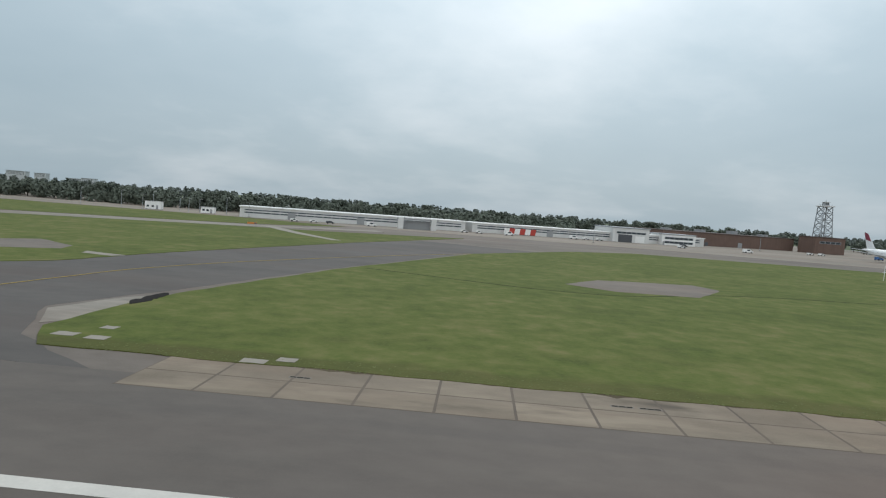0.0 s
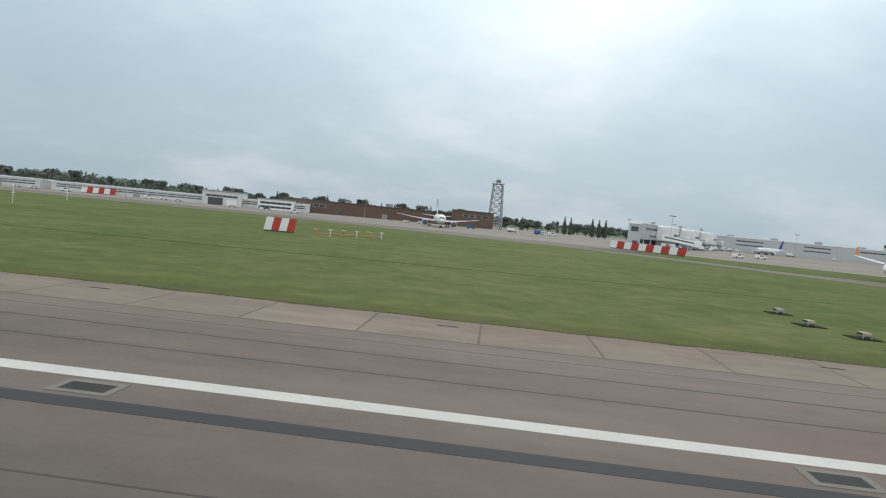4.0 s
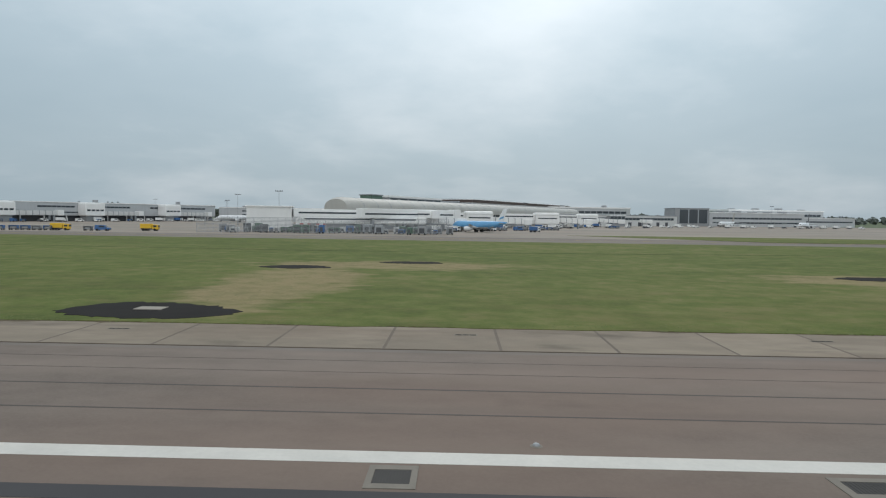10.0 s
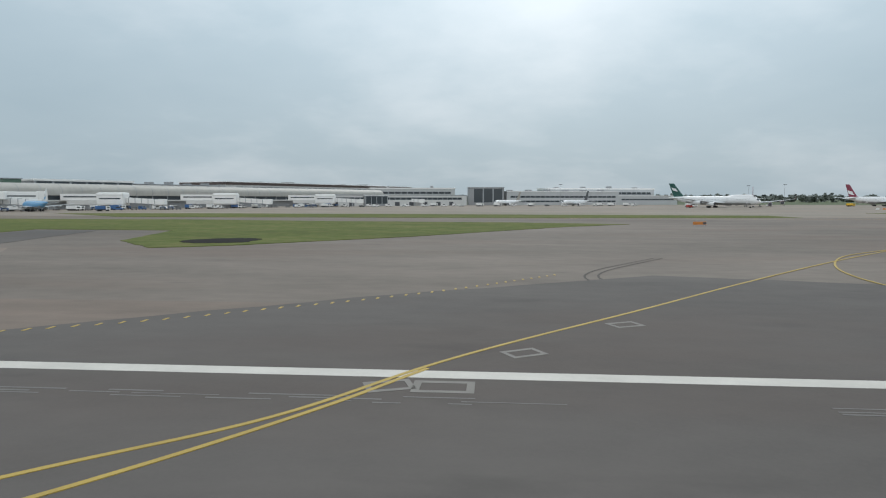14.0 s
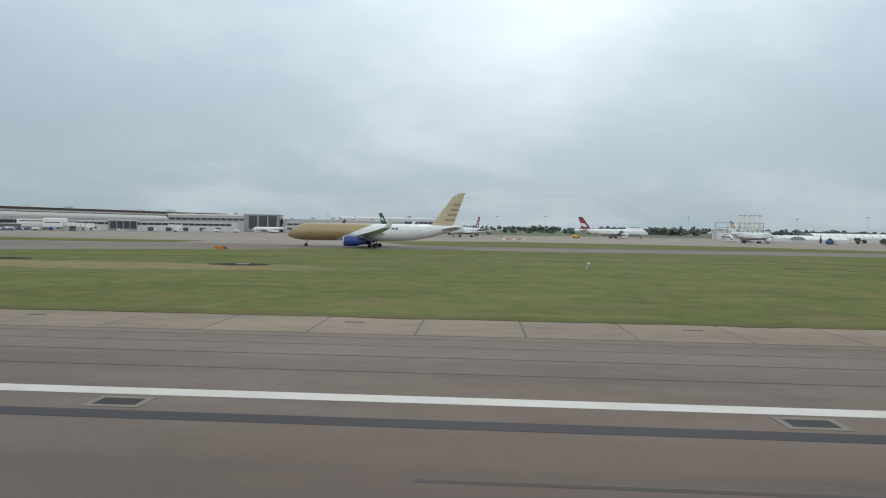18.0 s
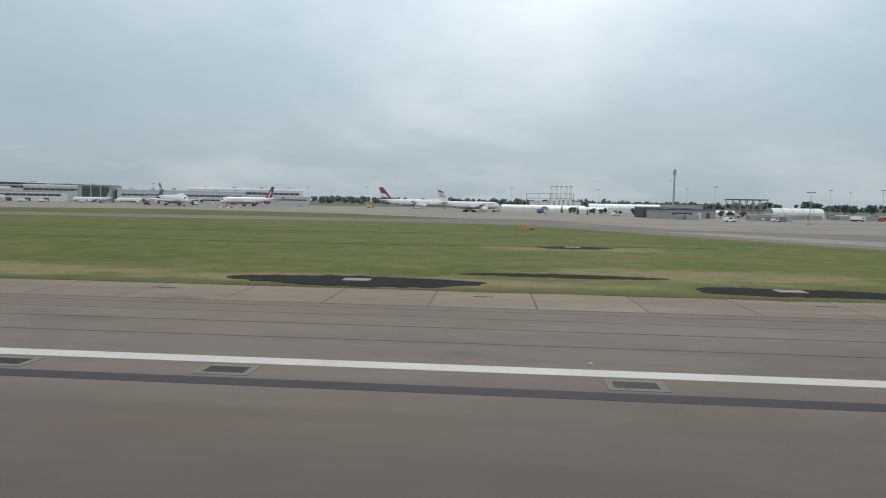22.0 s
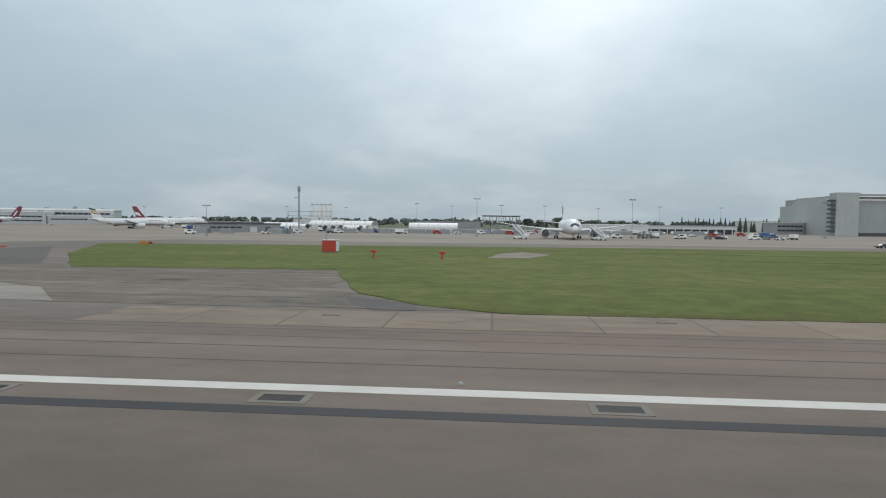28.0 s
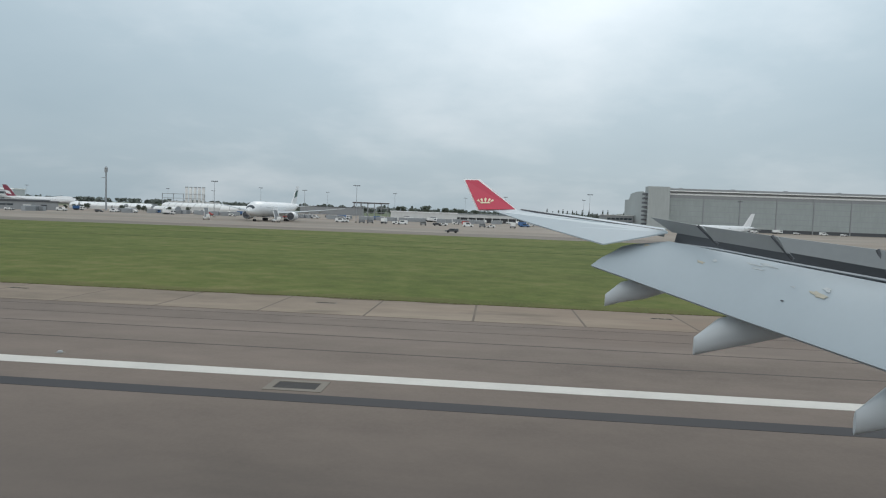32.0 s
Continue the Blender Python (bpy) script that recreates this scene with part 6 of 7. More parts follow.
def truck(mat, label, L=6.8, w=2.2, h=2.8):
    v = thing("truck", 0, 0, 0.045, 0, label, "truck", "apron vehicles")
    part("cargo_box", box(0, L - 2.4, -w / 2, w / 2, 1.0, h, bevel=0.08), mat, v)
    part("cab", box(L - 2.2, L, -w / 2, w / 2, 0.6, 2.5, bevel=0.18), WHITE if mat is not YELLOW else YELLOW, v)
    part("windscreen", box(L - 0.08, L + 0.03, -w * 0.42, w * 0.42, 1.5, 2.25), GLASS, v)
    for s in (-1, 1):
        part("side_window", box(L - 1.7, L - 0.5, s * w / 2 - 0.03, s * w / 2 + 0.03, 1.5, 2.2), GLASS, v)
    part("chassis", box(0.2, L - 0.3, -w * 0.35, w * 0.35, 0.5, 1.02), DARKGREY, v)
    wheels(v, (1.2, 2.3, L - 1.2), w, 0.5)
    return v


def dolly(mat):
    v = thing("baggage_cart", 0, 0, 0.045, 0, "small covered baggage cart on the apron", "baggage cart", "baggage carts")
    part("bed", box(0, 3.2, -0.8, 0.8, 0.5, 0.66), DARKGREY, v)
    part("cover", box(0.1, 3.1, -0.78, 0.78, 1.7, 1.85), mat, v)
    part("back_wall", box(0.1, 0.2, -0.78, 0.78, 0.66, 1.72), mat, v)
    part("front_wall", box(3.0, 3.1, -0.78, 0.78, 0.66, 1.72), mat, v)
    part("side_curtain", box(0.2, 3.0, 0.70, 0.78, 0.66, 1.72), mat, v)
    part("load", box(0.5, 2.6, -0.6, 0.6, 0.66, 1.35, bevel=0.1), GREY, v, "grey heap of bags")
    wheels(v, (0.5, 2.7), 1.5, 0.26)
    return v


def stairs(x, y, rz):
    v = thing("stair_truck", x, y, 0.045, rz, "white mobile boarding stairs", "boarding stairs", "boarding stairs")
    part("chassis", box(0, 8, -1.2, 1.2, 0.5, 1.2, bevel=0.08), WHITE, v)
    part("cab", box(-1.2, 1.2, -1.2, 0.2, 1.1, 2.4, bevel=0.12), WHITE, v)
    b_ = bmesh.new()
    for i in range(16):
        box(0.5 + i * 0.5, 1.05 + i * 0.5, -0.9, 0.9, 0.9 + i * 0.26, 1.2 + i * 0.26, b_)
    part("steps", b_, STEEL, v)
    for s in (-1, 1):
        part("side_panel", skin([[(0.3, s * 0.95 + o, 1.4), (8.6, s * 0.95 + o, 5.5), (8.6, s * 0.95 + o, 6.4), (0.3, s * 0.95 + o, 2.2)] for o in (-0.04, 0.04)]), WHITE, v)
    part("platform", box(8.4, 10.2, -1.2, 1.2, 4.9, 5.1), STEEL, v)
    part("prop", rod((8.0, 0, 0.9), (8.8, 0, 4.9), 0.14), STEEL, v)
    wheels(v, (1.0, 6.8), 2.2, 0.45)
    return v


stairs(1568, 258, 118)
stairs(1600, 256, 118)
KINDS = [van(WHITE, "white van on the apron"), van(WHITE, "pale low car on the apron", 4.4, 1.8, 1.45, "car"), van(DARKGREY, "dark car on the apron", 4.4, 1.8, 1.45, "car"), van(BLUE, "blue van on the apron"),
         truck(YELLOW, "yellow box truck on the apron"), truck(WHITE, "white catering truck on the apron"), truck(BLUE, "blue loader truck on the apron"), dolly(BLUE), dolly(GREY), van(RED, "red van on the apron")]
spots = [(0, 1612, 306, 4), (1, 1618, 309, 176), (8, 1624, 305, 8), (8, 1628, 306, 8), (5, 1635, 312, 90), (1, 1641, 305, 2), (0, 1648, 309, 184), (8, 1655, 304, 6), (2, 1661, 308, 0), (1, 1668, 311, 178), (0, 1676, 306, 5), (8, 1684, 309, 8), (1, 1692, 305, 180), (5, 1701, 313, 92),
         (0, 1411, 279, 10), (2, 1680, 206, 180), (0, 395, 325, 5), (4, 500, 236, 8), (4, 530, 245, 6), (7, 486, 233, 8), (7, 490, 233.6, 8), (8, 494, 234.2, 8), (7, 498, 234.8, 8), (7, 481, 232.4, 8), (8, 512, 237, 8), (3, 516, 238, 8),
         (1, -95, 308, 16), (1, -86, 311, 16), (2, -78, 313, 16), (0, -58, 318, 16), (1, -10, 334, 16), (1, -2, 337, 16), (0, 14, 341, 15), (0, 52, 362, 15), (1, 60, 365, 15), (1, 68, 367, 15), (2, 120, 378, 14), (0, 146, 352, 10), (1, 110, 350, 10),
         (1, 205, 400, 20), (1, 214, 404, 20), (3, 246, 400, 15), (5, 272, 418, 5), (6, 290, 420, 5), (0, 300, 425, 5), (0, 375, 300, 20), (5, 366, 372, 60), (0, 380, 405, 60), (5, 400, 432, 60), (0, 418, 470, 60), (1, 352, 368, 60), (6, 430, 490, 60),
         (1, 386, 396, 60), (1, 446, 505, 60), (0, 470, 520, 10), (5, 500, 528, 8), (0, 540, 535, 8), (5, 668, 318, 60), (6, 676, 340, 60), (0, 690, 360, 60), (3, 684, 330, 30), (0, 712, 398, 60), (5, 728, 420, 60), (7, 700, 350, 20), (7, 704, 351.5, 20),
         (8, 708, 353, 20), (0, 748, 452, 50), (5, 764, 466, 50), (1, 780, 474, 20), (0, 800, 486, 40), (2, 792, 470, 10), (7, 760, 440, 20), (7, 764, 441, 20), (5, 840, 540, 40), (0, 858, 560, 40), (1, 820, 500, 10), (6, 690, 306, 50), (5, 650, 296, 40),
         (0, 912, 600, 10), (1, 930, 604, 10), (5, 990, 590, 10), (0, 1020, 580, 20), (5, 1050, 520, 30), (9, 1036, 470, 30), (0, 1060, 540, 5), (1, 1130, 560, 5), (4, 1196, 560, 10), (0, 1240, 560, 10), (5, 1310, 470, 30), (0, 1296, 470, 20), (6, 1340, 420, 10),
         (0, 1382, 380, 20), (1, 1440, 300, 5), (0, 1446, 330, 5), (2, 1462, 340, 5), (0, 1470, 360, 0), (5, 1500, 345, 2), (9, 1520, 355, 0), (1, 1532, 362, 0), (0, 1545, 372, 10), (5, 1560, 380, 0), (0, 1574, 390, 0), (6, 1590, 400, 0), (1, 1604, 410, 0),
         (0, 1616, 414, 0), (5, 1630, 420, 0), (2, 1642, 424, 0), (0, 1654, 430, 5), (1, 1666, 460, 85), (0, 1672, 460, 85), (1, 1678, 461, 85), (0, 1684, 461, 85), (2, 1690, 462, 85), (0, 1696, 463, 85), (1, 1702, 463, 85), (0, 1708, 464, 85), (0, 1716, 465, 85),
         (0, 1850, 462, 0), (1, 1862, 462, 0), (0, 1874, 462, 0), (5, 1890, 464, 0), (1, 1904, 462, 0), (0, 1922, 463, 0), (1, 1936, 462, 0), (9, 1562, 372, 5), (3, 1480, 372, 0), (5, 1440, 400, 0), (6, 1420, 380, 5), (0, 1405, 372, 0)]
rng = random.Random(77)
for i in range(58):   # along the foot of the tube terminal
    s_, o_ = 8 + 300 * (i + rng.random()) / 58, rng.uniform(24, 56)
    spots.append((rng.choice((0, 0, 0, 1, 1, 2, 3, 5, 5, 6, 7, 7, 8, 8)), *along(605, 291, s_, o_, TD), rng.uniform(-30, 80)))
for i in range(26):   # along the foot of the white pier
    spots.append((rng.choice((0, 0, 1, 2, 3, 5, 7, 8)), *along(*PIER, 6 + 195 * (i + rng.random()) / 26, rng.uniform(5, 22)), rng.uniform(20, 100)))
for i in range(30):   # on the far apron before the sheds
    spots.append((rng.choice((0, 0, 1, 1, 2, 3, 5, 6, 8, 9)), rng.uniform(1450, 1720), rng.uniform(350, 470), rng.uniform(-20, 20)))
for i in range(16):   # before the departure hall and the terminal wing
    spots.append((rng.choice((0, 0, 1, 2, 5, 6)), 790 + 240 * i / 16, 500 + 5.5 * i + rng.uniform(0, 12), rng.uniform(0, 50)))
used = set()
for k_, x_, y_, r_ in spots:
    m_ = at(x_, y_, 0.045, r_)
    if k_ in used:
        copy_thing(KINDS[k_], m_)
    else:
        used.add(k_)
        KINDS[k_].matrix_basis = m_
rng = random.Random(11)
crates = thing("container", 1470, 352, 0.045, 3, "grey cargo container on the apron", "container", "cargo containers")
part("body", box(0, 5.6, 0, 2.4, -0.02, 2.5, bevel=0.05), STEEL, crates)
for i in range(9):
    part("rib", box(0.3 + i * 0.6, 0.42 + i * 0.6, -0.06, 0.02, 0.3, 2.3), GREY, crates)
for i in range(54):
    copy_thing(crates, at(1455 + 240 * i / 54 + rng.uniform(-3, 3), 362 + 60 * i / 54 + rng.uniform(-12, 14), 0.045, rng.choice((0, 4, 90, 8))))
for i in range(12):
    copy_thing(crates, at(rng.uniform(1400, 1450), rng.uniform(300, 318), 0.045, rng.choice((0, 4, 90, 8))))

# ---- signs, marker boards and small field equipment ----


def marker(x, y, rz, n, label, w=1.0, h=2.6):
    m = thing("marker_board", x, y, 0.1, rz, label, "barrier", "striped marker boards")
    for i in range(n):
        part("panel", skin([[(i * w + o, d_, z) for o, z in ((0, 0.25), (w * 0.97, 0.25), (w * 0.97 + 0.5, h), (0.5, h))] for d_ in (-0.1, 0.1)]), RED if i % 2 else WHITE, m, "red panel" if i % 2 else "white panel")
    part("rail", box(0, n * w, -0.05, 0.05, 0.0, 0.3), DARKGREY, m)
    return m


marker(312, 263, -50, 10, "slanted red and white striped marker board", 3.5, 3.1)
marker(14, 358, 15, 6, "red and white striped marker board", 3.2, 3.6)
marker(216, 130, 10, 4, "red and white striped marker board", 1.6, 3.0)


def guidance_sign(x, y, rz=0, L=3.6):
    s = thing("taxi_sign", x, y, 0.1, rz, "low orange and yellow taxi guidance sign", "sign", "taxi signs")
    part("board", box(0, L, -0.12, 0.12, 0.3, 1.0, bevel=0.04), ORANGE, s, "orange board")
    part("panel", box(L * 0.72, L * 0.98, -0.16, -0.1, 0.40, 0.90), DARKGREY, s, "dark panel")
    for x_ in (0.4, L - 0.5):
        part("post", box(x_, x_ + 0.1, -0.05, 0.05, -0.1, 0.32), STEEL, s)
    return s


gs = guidance_sign(404, 91)
for x_, y_, r_ in ((1316, 143, 0), (942, 153, 20), (1044, 157, 0), (1466, 149, 0), (-91, 240, 16)):
    copy_thing(gs, at(x_, y_, 0.1, r_))
rb = thing("equipment_cabin", 1519, 128, 0.1, 0, "red equipment cabin with a white end", "cabin")
part("cabin", box(0, 3.0, 0, 2.4, 0.15, 2.5, bevel=0.05), RED, rb)
part("end_panel", box(2.98, 3.1, 0.05, 2.35, 0.2, 2.45), WHITE, rb, "white end panel")
part("roof", box(-0.1, 3.2, -0.1, 2.5, 2.5, 2.65), CLAD, rb)
part("base", box(0.1, 2.9, 0.1, 2.3, -0.1, 0.16), STONE, rb)
part("aerial", rod((0.6, 1.2, 2.6), (0.6, 1.2, 4.6), 0.08), STEEL, rb)


def red_lamp(x, y):
    r = thing("glide_lamp", x, y, 0.1, 0, "red lamp unit on a short post", "lamp unit", "red lamp units")
    part("post", rod((0, 0, -0.1), (0, 0, 0.9), 0.16), RED, r)
    part("lamp_box", box(-0.5, 0.5, -0.3, 0.3, 0.85, 1.35, bevel=0.08), RED, r)
    part("foot", box(-0.4, 0.4, -0.4, 0.4, -0.1, 0.12), RED, r)
    return r


rl = red_lamp(1533, 113)
copy_thing(rl, at(1546, 110.5, 0.1))
pu = thing("papi_unit", 295, 48.5, 0.1, 0, "low beige approach light unit on legs", "approach light", "approach light units")
part("lamp_case", box(-0.36, 0.36, -0.42, 0.42, 0.3, 0.54, bevel=0.06), BEIGE, pu)
part("lens", box(-0.40, -0.34, -0.34, 0.34, 0.34, 0.50), GLASS, pu)
for x_ in (-0.35, 0.35):
    for y_ in (-0.45, 0.45):
        part("leg", rod((x_, y_, -0.1), (x_, y_, 0.33), 0.06), STEEL, pu)
part("pad", box(-1.1, 1.1, -1.0, 1.0, -0.1, 0.06), TAR, pu)
for x_, y_ in ((295.5, 55), (293.6, 60), (294.4, 68)):
    copy_thing(pu, at(x_, y_, 0.1, 3))
lz = thing("localiser_array", 228, 128, 0.1, 8, "low red and white antenna array in the grass", "antenna array")
for i in range(6):
    part("post", rod((i * 2.6, i * 2.4, -0.1), (i * 2.6, i * 2.4, 1.5), 0.1), WHITE if i % 2 else ORANGE, lz)
    part("dipole", box(i * 2.6 - 0.5, i * 2.6 + 0.5, i * 2.4 - 0.06, i * 2.4 + 0.06, 1.42, 1.54), CLAD, lz)
part("rail", rod((0, 0, 0.6), (13, 12, 0.6), 0.1), ORANGE, lz)
for x_, y_, h_ in ((123.5, 196, 4.5), (131.3, 124, 5.5), (150.8, 140, 4.5)):
    p_ = thing("marker_post", x_, y_, 0.1, 0, "slim white frangible post in the grass", "post", "slim white posts")
    part("shaft", rod((0, 0, -0.1), (0, 0, h_), 0.07, None, 6), WHITE, p_)
    part("crosspiece", box(-0.5, 0.5, -0.08, 0.08, h_ * 0.55, h_ * 0.55 + 0.14), WHITE, p_)
wp = thing("warning_post", 427, 123, 0.1, 0, "orange barred warning post", "post")
part("shaft", rod((0, 0, -0.1), (0, 0, 4.2), 0.10, None, 6), WHITE, wp)
for z_ in (0.5, 0.9):
    part("bar", box(-2.0, 2.0, -0.08, 0.08, z_, z_ + 0.2), ORANGE, wp)
gp = thing("marker_stone", 1131, 106, 0.1, 0, "small grey stake with a white top in the grass", "marker")
part("stake", rod((0, 0, -0.1), (0.3, 0, 0.9), 0.25, None, 8), GREY, gp)
part("top", rod((0.3, 0, 0.85), (0.35, 0, 1.1), 0.27, None, 8), WHITE, gp)
for i in range(18):
    q = thing("barrier_block", 1411 + 1.95 * i, 136.5 - 0.34 * i, 0.045, -10, "low plastic barrier block in a row", "barrier block", "red and white barrier blocks")
    part("block", box(0, 1.7, -0.3, 0.3, -0.03, 0.28, bevel=0.05, top=0.85), RED if i % 2 else WHITE, q)
for i in range(5):
    q = thing("barrier_block", 1128 + 3.2 * i, 402 - 1.0 * i, 0.045, -16, "low orange barrier block in a row", "barrier block", "orange barrier blocks")
    part("block", box(0, 1.7, -0.3, 0.3, -0.03, 0.9, bevel=0.06, top=0.85), ORANGE if i % 2 else WHITE, q)

for x_, h_ in ((-219, 9.0), (-196, 9.0), (-178, 9.6), (-163, 7.0), (-158, 7.0), (-152, 7.2), (-137, 9.0), (-104, 7.0), (-40, 7.0)):
    p_ = thing("light_pole", x_, 330, 0.1, 0, "slim grey light pole by the boundary", "light pole", "boundary light poles")
    part("shaft", rod((0, 0, -0.1), (0, 0, h_), 0.16, None, 8, 0.10), STEEL, p_)
    part("arm", rod((0, 0, h_ - 0.1), (0.9, 0, h_ + 0.15), 0.07, None, 6), STEEL, p_)
    part("lamp_head", box(0.7, 1.5, -0.18, 0.18, h_ + 0.05, h_ + 0.26, bevel=0.05), CLAD, p_)
for x_, w_, h_ in ((-180, 8.6, 4.4), (-149, 7.0, 3.4)):
    p_ = thing("site_hut", x_, 325, 0.1, 8, "white flat-roofed site hut by the boundary", "hut", "white site huts")
    part("cabin", box(0, w_, 0, 3.4, 0.2, h_ - 0.2, bevel=0.05), WHITE, p_)
    part("roof", box(-0.15, w_ + 0.15, -0.15, 3.55, h_ - 0.2, h_), CLAD, p_)
    part("door", box(w_ * 0.7, w_ * 0.7 + 1.0, -0.05, 0.03, 0.2, 2.3), GREY, p_)
    for q_ in (0.12, 0.42):
        part("window", box(w_ * q_, w_ * q_ + 1.2, -0.05, 0.03, 1.3, 2.3), GLASS, p_)
    for q_ in (0.3, w_ - 0.5):
        part("foot", box(q_, q_ + 0.3, 0.2, 3.2, -0.1, 0.22), STONE, p_)

# ---- trees and far woods ----


def leaf_cloud(centres, n, size, seed, flat=0.75):
    """Many small tilted leaf clumps spread over the given balls."""
    r_ = np.random.RandomState(seed)
    verts, faces = [], []
    for cx_, cy_, cz_, rad in centres:
        for _ in range(n):
            d = r_.normal(size=3)
            d /= np.linalg.norm(d)
            p = np.array((cx_, cy_, cz_)) + d * rad * (0.55 + 0.5 * r_.rand()) * np.array((1, 1, flat))
            u = r_.normal(size=3)
            u /= np.linalg.norm(u)
            w = np.cross(u, d)
            w /= np.linalg.norm(w) + 1e-6
            s = size * (0.6 + 0.8 * r_.rand())
            k = len(verts)
            verts += [tuple(p + s * (-u - 0.5 * w)), tuple(p + s * (u - 0.7 * w)), tuple(p + s * (0.6 * u + w)), tuple(p + s * (-0.7 * u + 0.8 * w))]
            faces.append((k, k + 1, k + 2, k + 3))
    me = bpy.data.meshes.new("crown")
    me.from_pydata([(K * a, K * b, K * c) for a, b, c in verts], [], faces)
    me.update()
    return me


def tree(h, seed, fir=False):
    r_ = random.Random(seed)
    t = thing("tree", 0, 0, 0.0, 0, "dark conifer with a pointed crown" if fir else "full-leaved broad tree with an uneven crown", "tree", "trees beyond the airfield")
    b_ = rod((0, 0, -0.2), (0.2, 0.1, h * 0.5), h * 0.028, None, 8, h * 0.016)
    balls = []
    if fir:
        rod((0.2, 0.1, h * 0.5), (0.2, 0.1, h * 0.97), h * 0.016, b_, 6, 0.03)
        for i in range(9):
            z = h * (0.14 + 0.80 * i / 8)
            balls.append((0.2, 0.1, z, h * 0.16 * (1.05 - i / 8)))
    else:
        for i in range(7):
            a = i * 0.9 + r_.random()
            q = Vector((math.cos(a) * h * r_.uniform(0.12, 0.26), math.sin(a) * h * r_.uniform(0.12, 0.26), h * r_.uniform(0.45, 0.82)))
            rod((0.1, 0.05, h * r_.uniform(0.25, 0.45)), q, h * 0.012, b_, 6, h * 0.005)
            balls.append((q.x, q.y, q.z, h * r_.uniform(0.13, 0.22)))
        balls += [(0, 0, h * 0.78, h * 0.2), (0.05 * h, 0, h * 0.36, h * 0.2), (-0.1 * h, 0.05 * h, h * 0.34, h * 0.18)]
    part("trunk", b_, BARK, t)
    me = leaf_cloud(balls, 120 if not fir else 80, h * 0.030, seed)
    me.materials.append(FIR if fir else LEAF)
    ob = new("crown", me)
    ob.parent = t
    return t


TREES = [tree(12, 1), tree(13, 2), tree(11, 3), tree(12, 4), tree(13, 5, True)]
rng = random.Random(21)
first = set()


def plant(k, x, y, s=1.0):
    m_ = at(x, y, 0.0, rng.uniform(0, 360))
    if k in first:
        c_ = copy_thing(TREES[k], m_)
    else:
        first.add(k)
        c_ = TREES[k]
        c_.matrix_basis = m_
    c_.scale = (s * rng.uniform(0.9, 1.25), s * rng.uniform(0.9, 1.25), s)


for i in range(110):   # belt behind the cargo sheds
    x_ = -520 + 760 * i / 110
    plant(rng.choice((0, 1, 2, 3, 0, 1, 4)), x_ + rng.uniform(-4, 4), 395 + max(0, (x_ + 130)) * 0.25 + max(0, x_ - 40) * 0.6 + rng.uniform(-8, 22), rng.uniform(0.85, 1.2))
for i in range(26):   # trees behind the tower
    plant(rng.choice((0, 1, 2, 3, 4)), rng.uniform(258, 430), rng.uniform(560, 640), rng.uniform(0.7, 1.0))
for x_ in (322, 328, 346, 351, 357):
    plant(4, x_, 540 + (x_ % 7), rng.uniform(0.95, 1.25))
for i in range(26):   # trees and bushes round the second apron
    plant(rng.choice((0, 1, 2, 3, 4)), rng.uniform(1360, 1470), rng.uniform(372, 470), rng.uniform(0.25, 0.46))
for i in range(22):
    plant(4, 1745 + 5 * i + rng.uniform(-2, 2), 640 + rng.uniform(-6, 6), rng.uniform(0.9, 1.2))
for i in range(10):
    plant(rng.choice((0, 1, 2)), rng.uniform(1590, 1720), rng.uniform(600, 680), rng.uniform(0.8, 1.1))


def far_wood(name, x0, x1, y0, y1, h, n, seed, label, mat=HAZY, per=26, leaf=0.16):
    r_ = random.Random(seed)
    balls = [(r_.uniform(x0, x1), r_.uniform(y0, y1), h * r_.uniform(0.15, 0.62), h * r_.uniform(0.30, 0.48)) for _ in range(n)]
    me = leaf_cloud(balls, per, h * leaf, seed, 0.9)
    me.materials.append(mat)
    tagged(new(name, me), label, "woods", kind="stuff")


far_wood("undergrowth", -600, 60, 380, 440, 12.5, 620, 30, "dense dark undergrowth along the boundary", LEAF, 120, 0.055)
far_wood("far_woods", -2600, -300, 900, 1300, 16, 420, 31, "dark belt of far broadleaf woods")
far_wood("far_woods", -300, 900, 1000, 1300, 15, 260, 32, "dark belt of far broadleaf woods")
far_wood("far_woods", 900, 3400, 1150, 1500, 16, 460, 33, "dark belt of far broadleaf woods")
far_wood("far_hills", -3000, 4200, 2600, 3000, 26, 420, 34, "hazy line of distant wooded ground")
for x_, y_, w_, h_ in ((-1330, 2000, 44, 25), (-1500, 2010, 40, 31), (-1590, 2040, 36, 33), (-1440, 2100, 60, 22), (-1640, 2060, 40, 34)):
    b_ = thing("tower_block", x_, y_, -0.02, 0, "distant pale block of flats", "apartment block", "distant flats")
    part("wall", box(0, w_, 0, 20, -0.1, h_), PIERWALL, b_)
    part("roof", box(-1, w_ + 1, -1, 21, h_, h_ + 1), GREY, b_)
    for z_ in (h_ - 11, h_ - 7, h_ - 3.4):
        for i in range(6):
            part("window", box(3 + i * (w_ - 6) / 6, 3 + (i + 0.6) * (w_ - 6) / 6, -0.15, 0.1, z_, z_ + 1.8), GLASS, b_)


# ---- rank grass and tufts over the verges ----


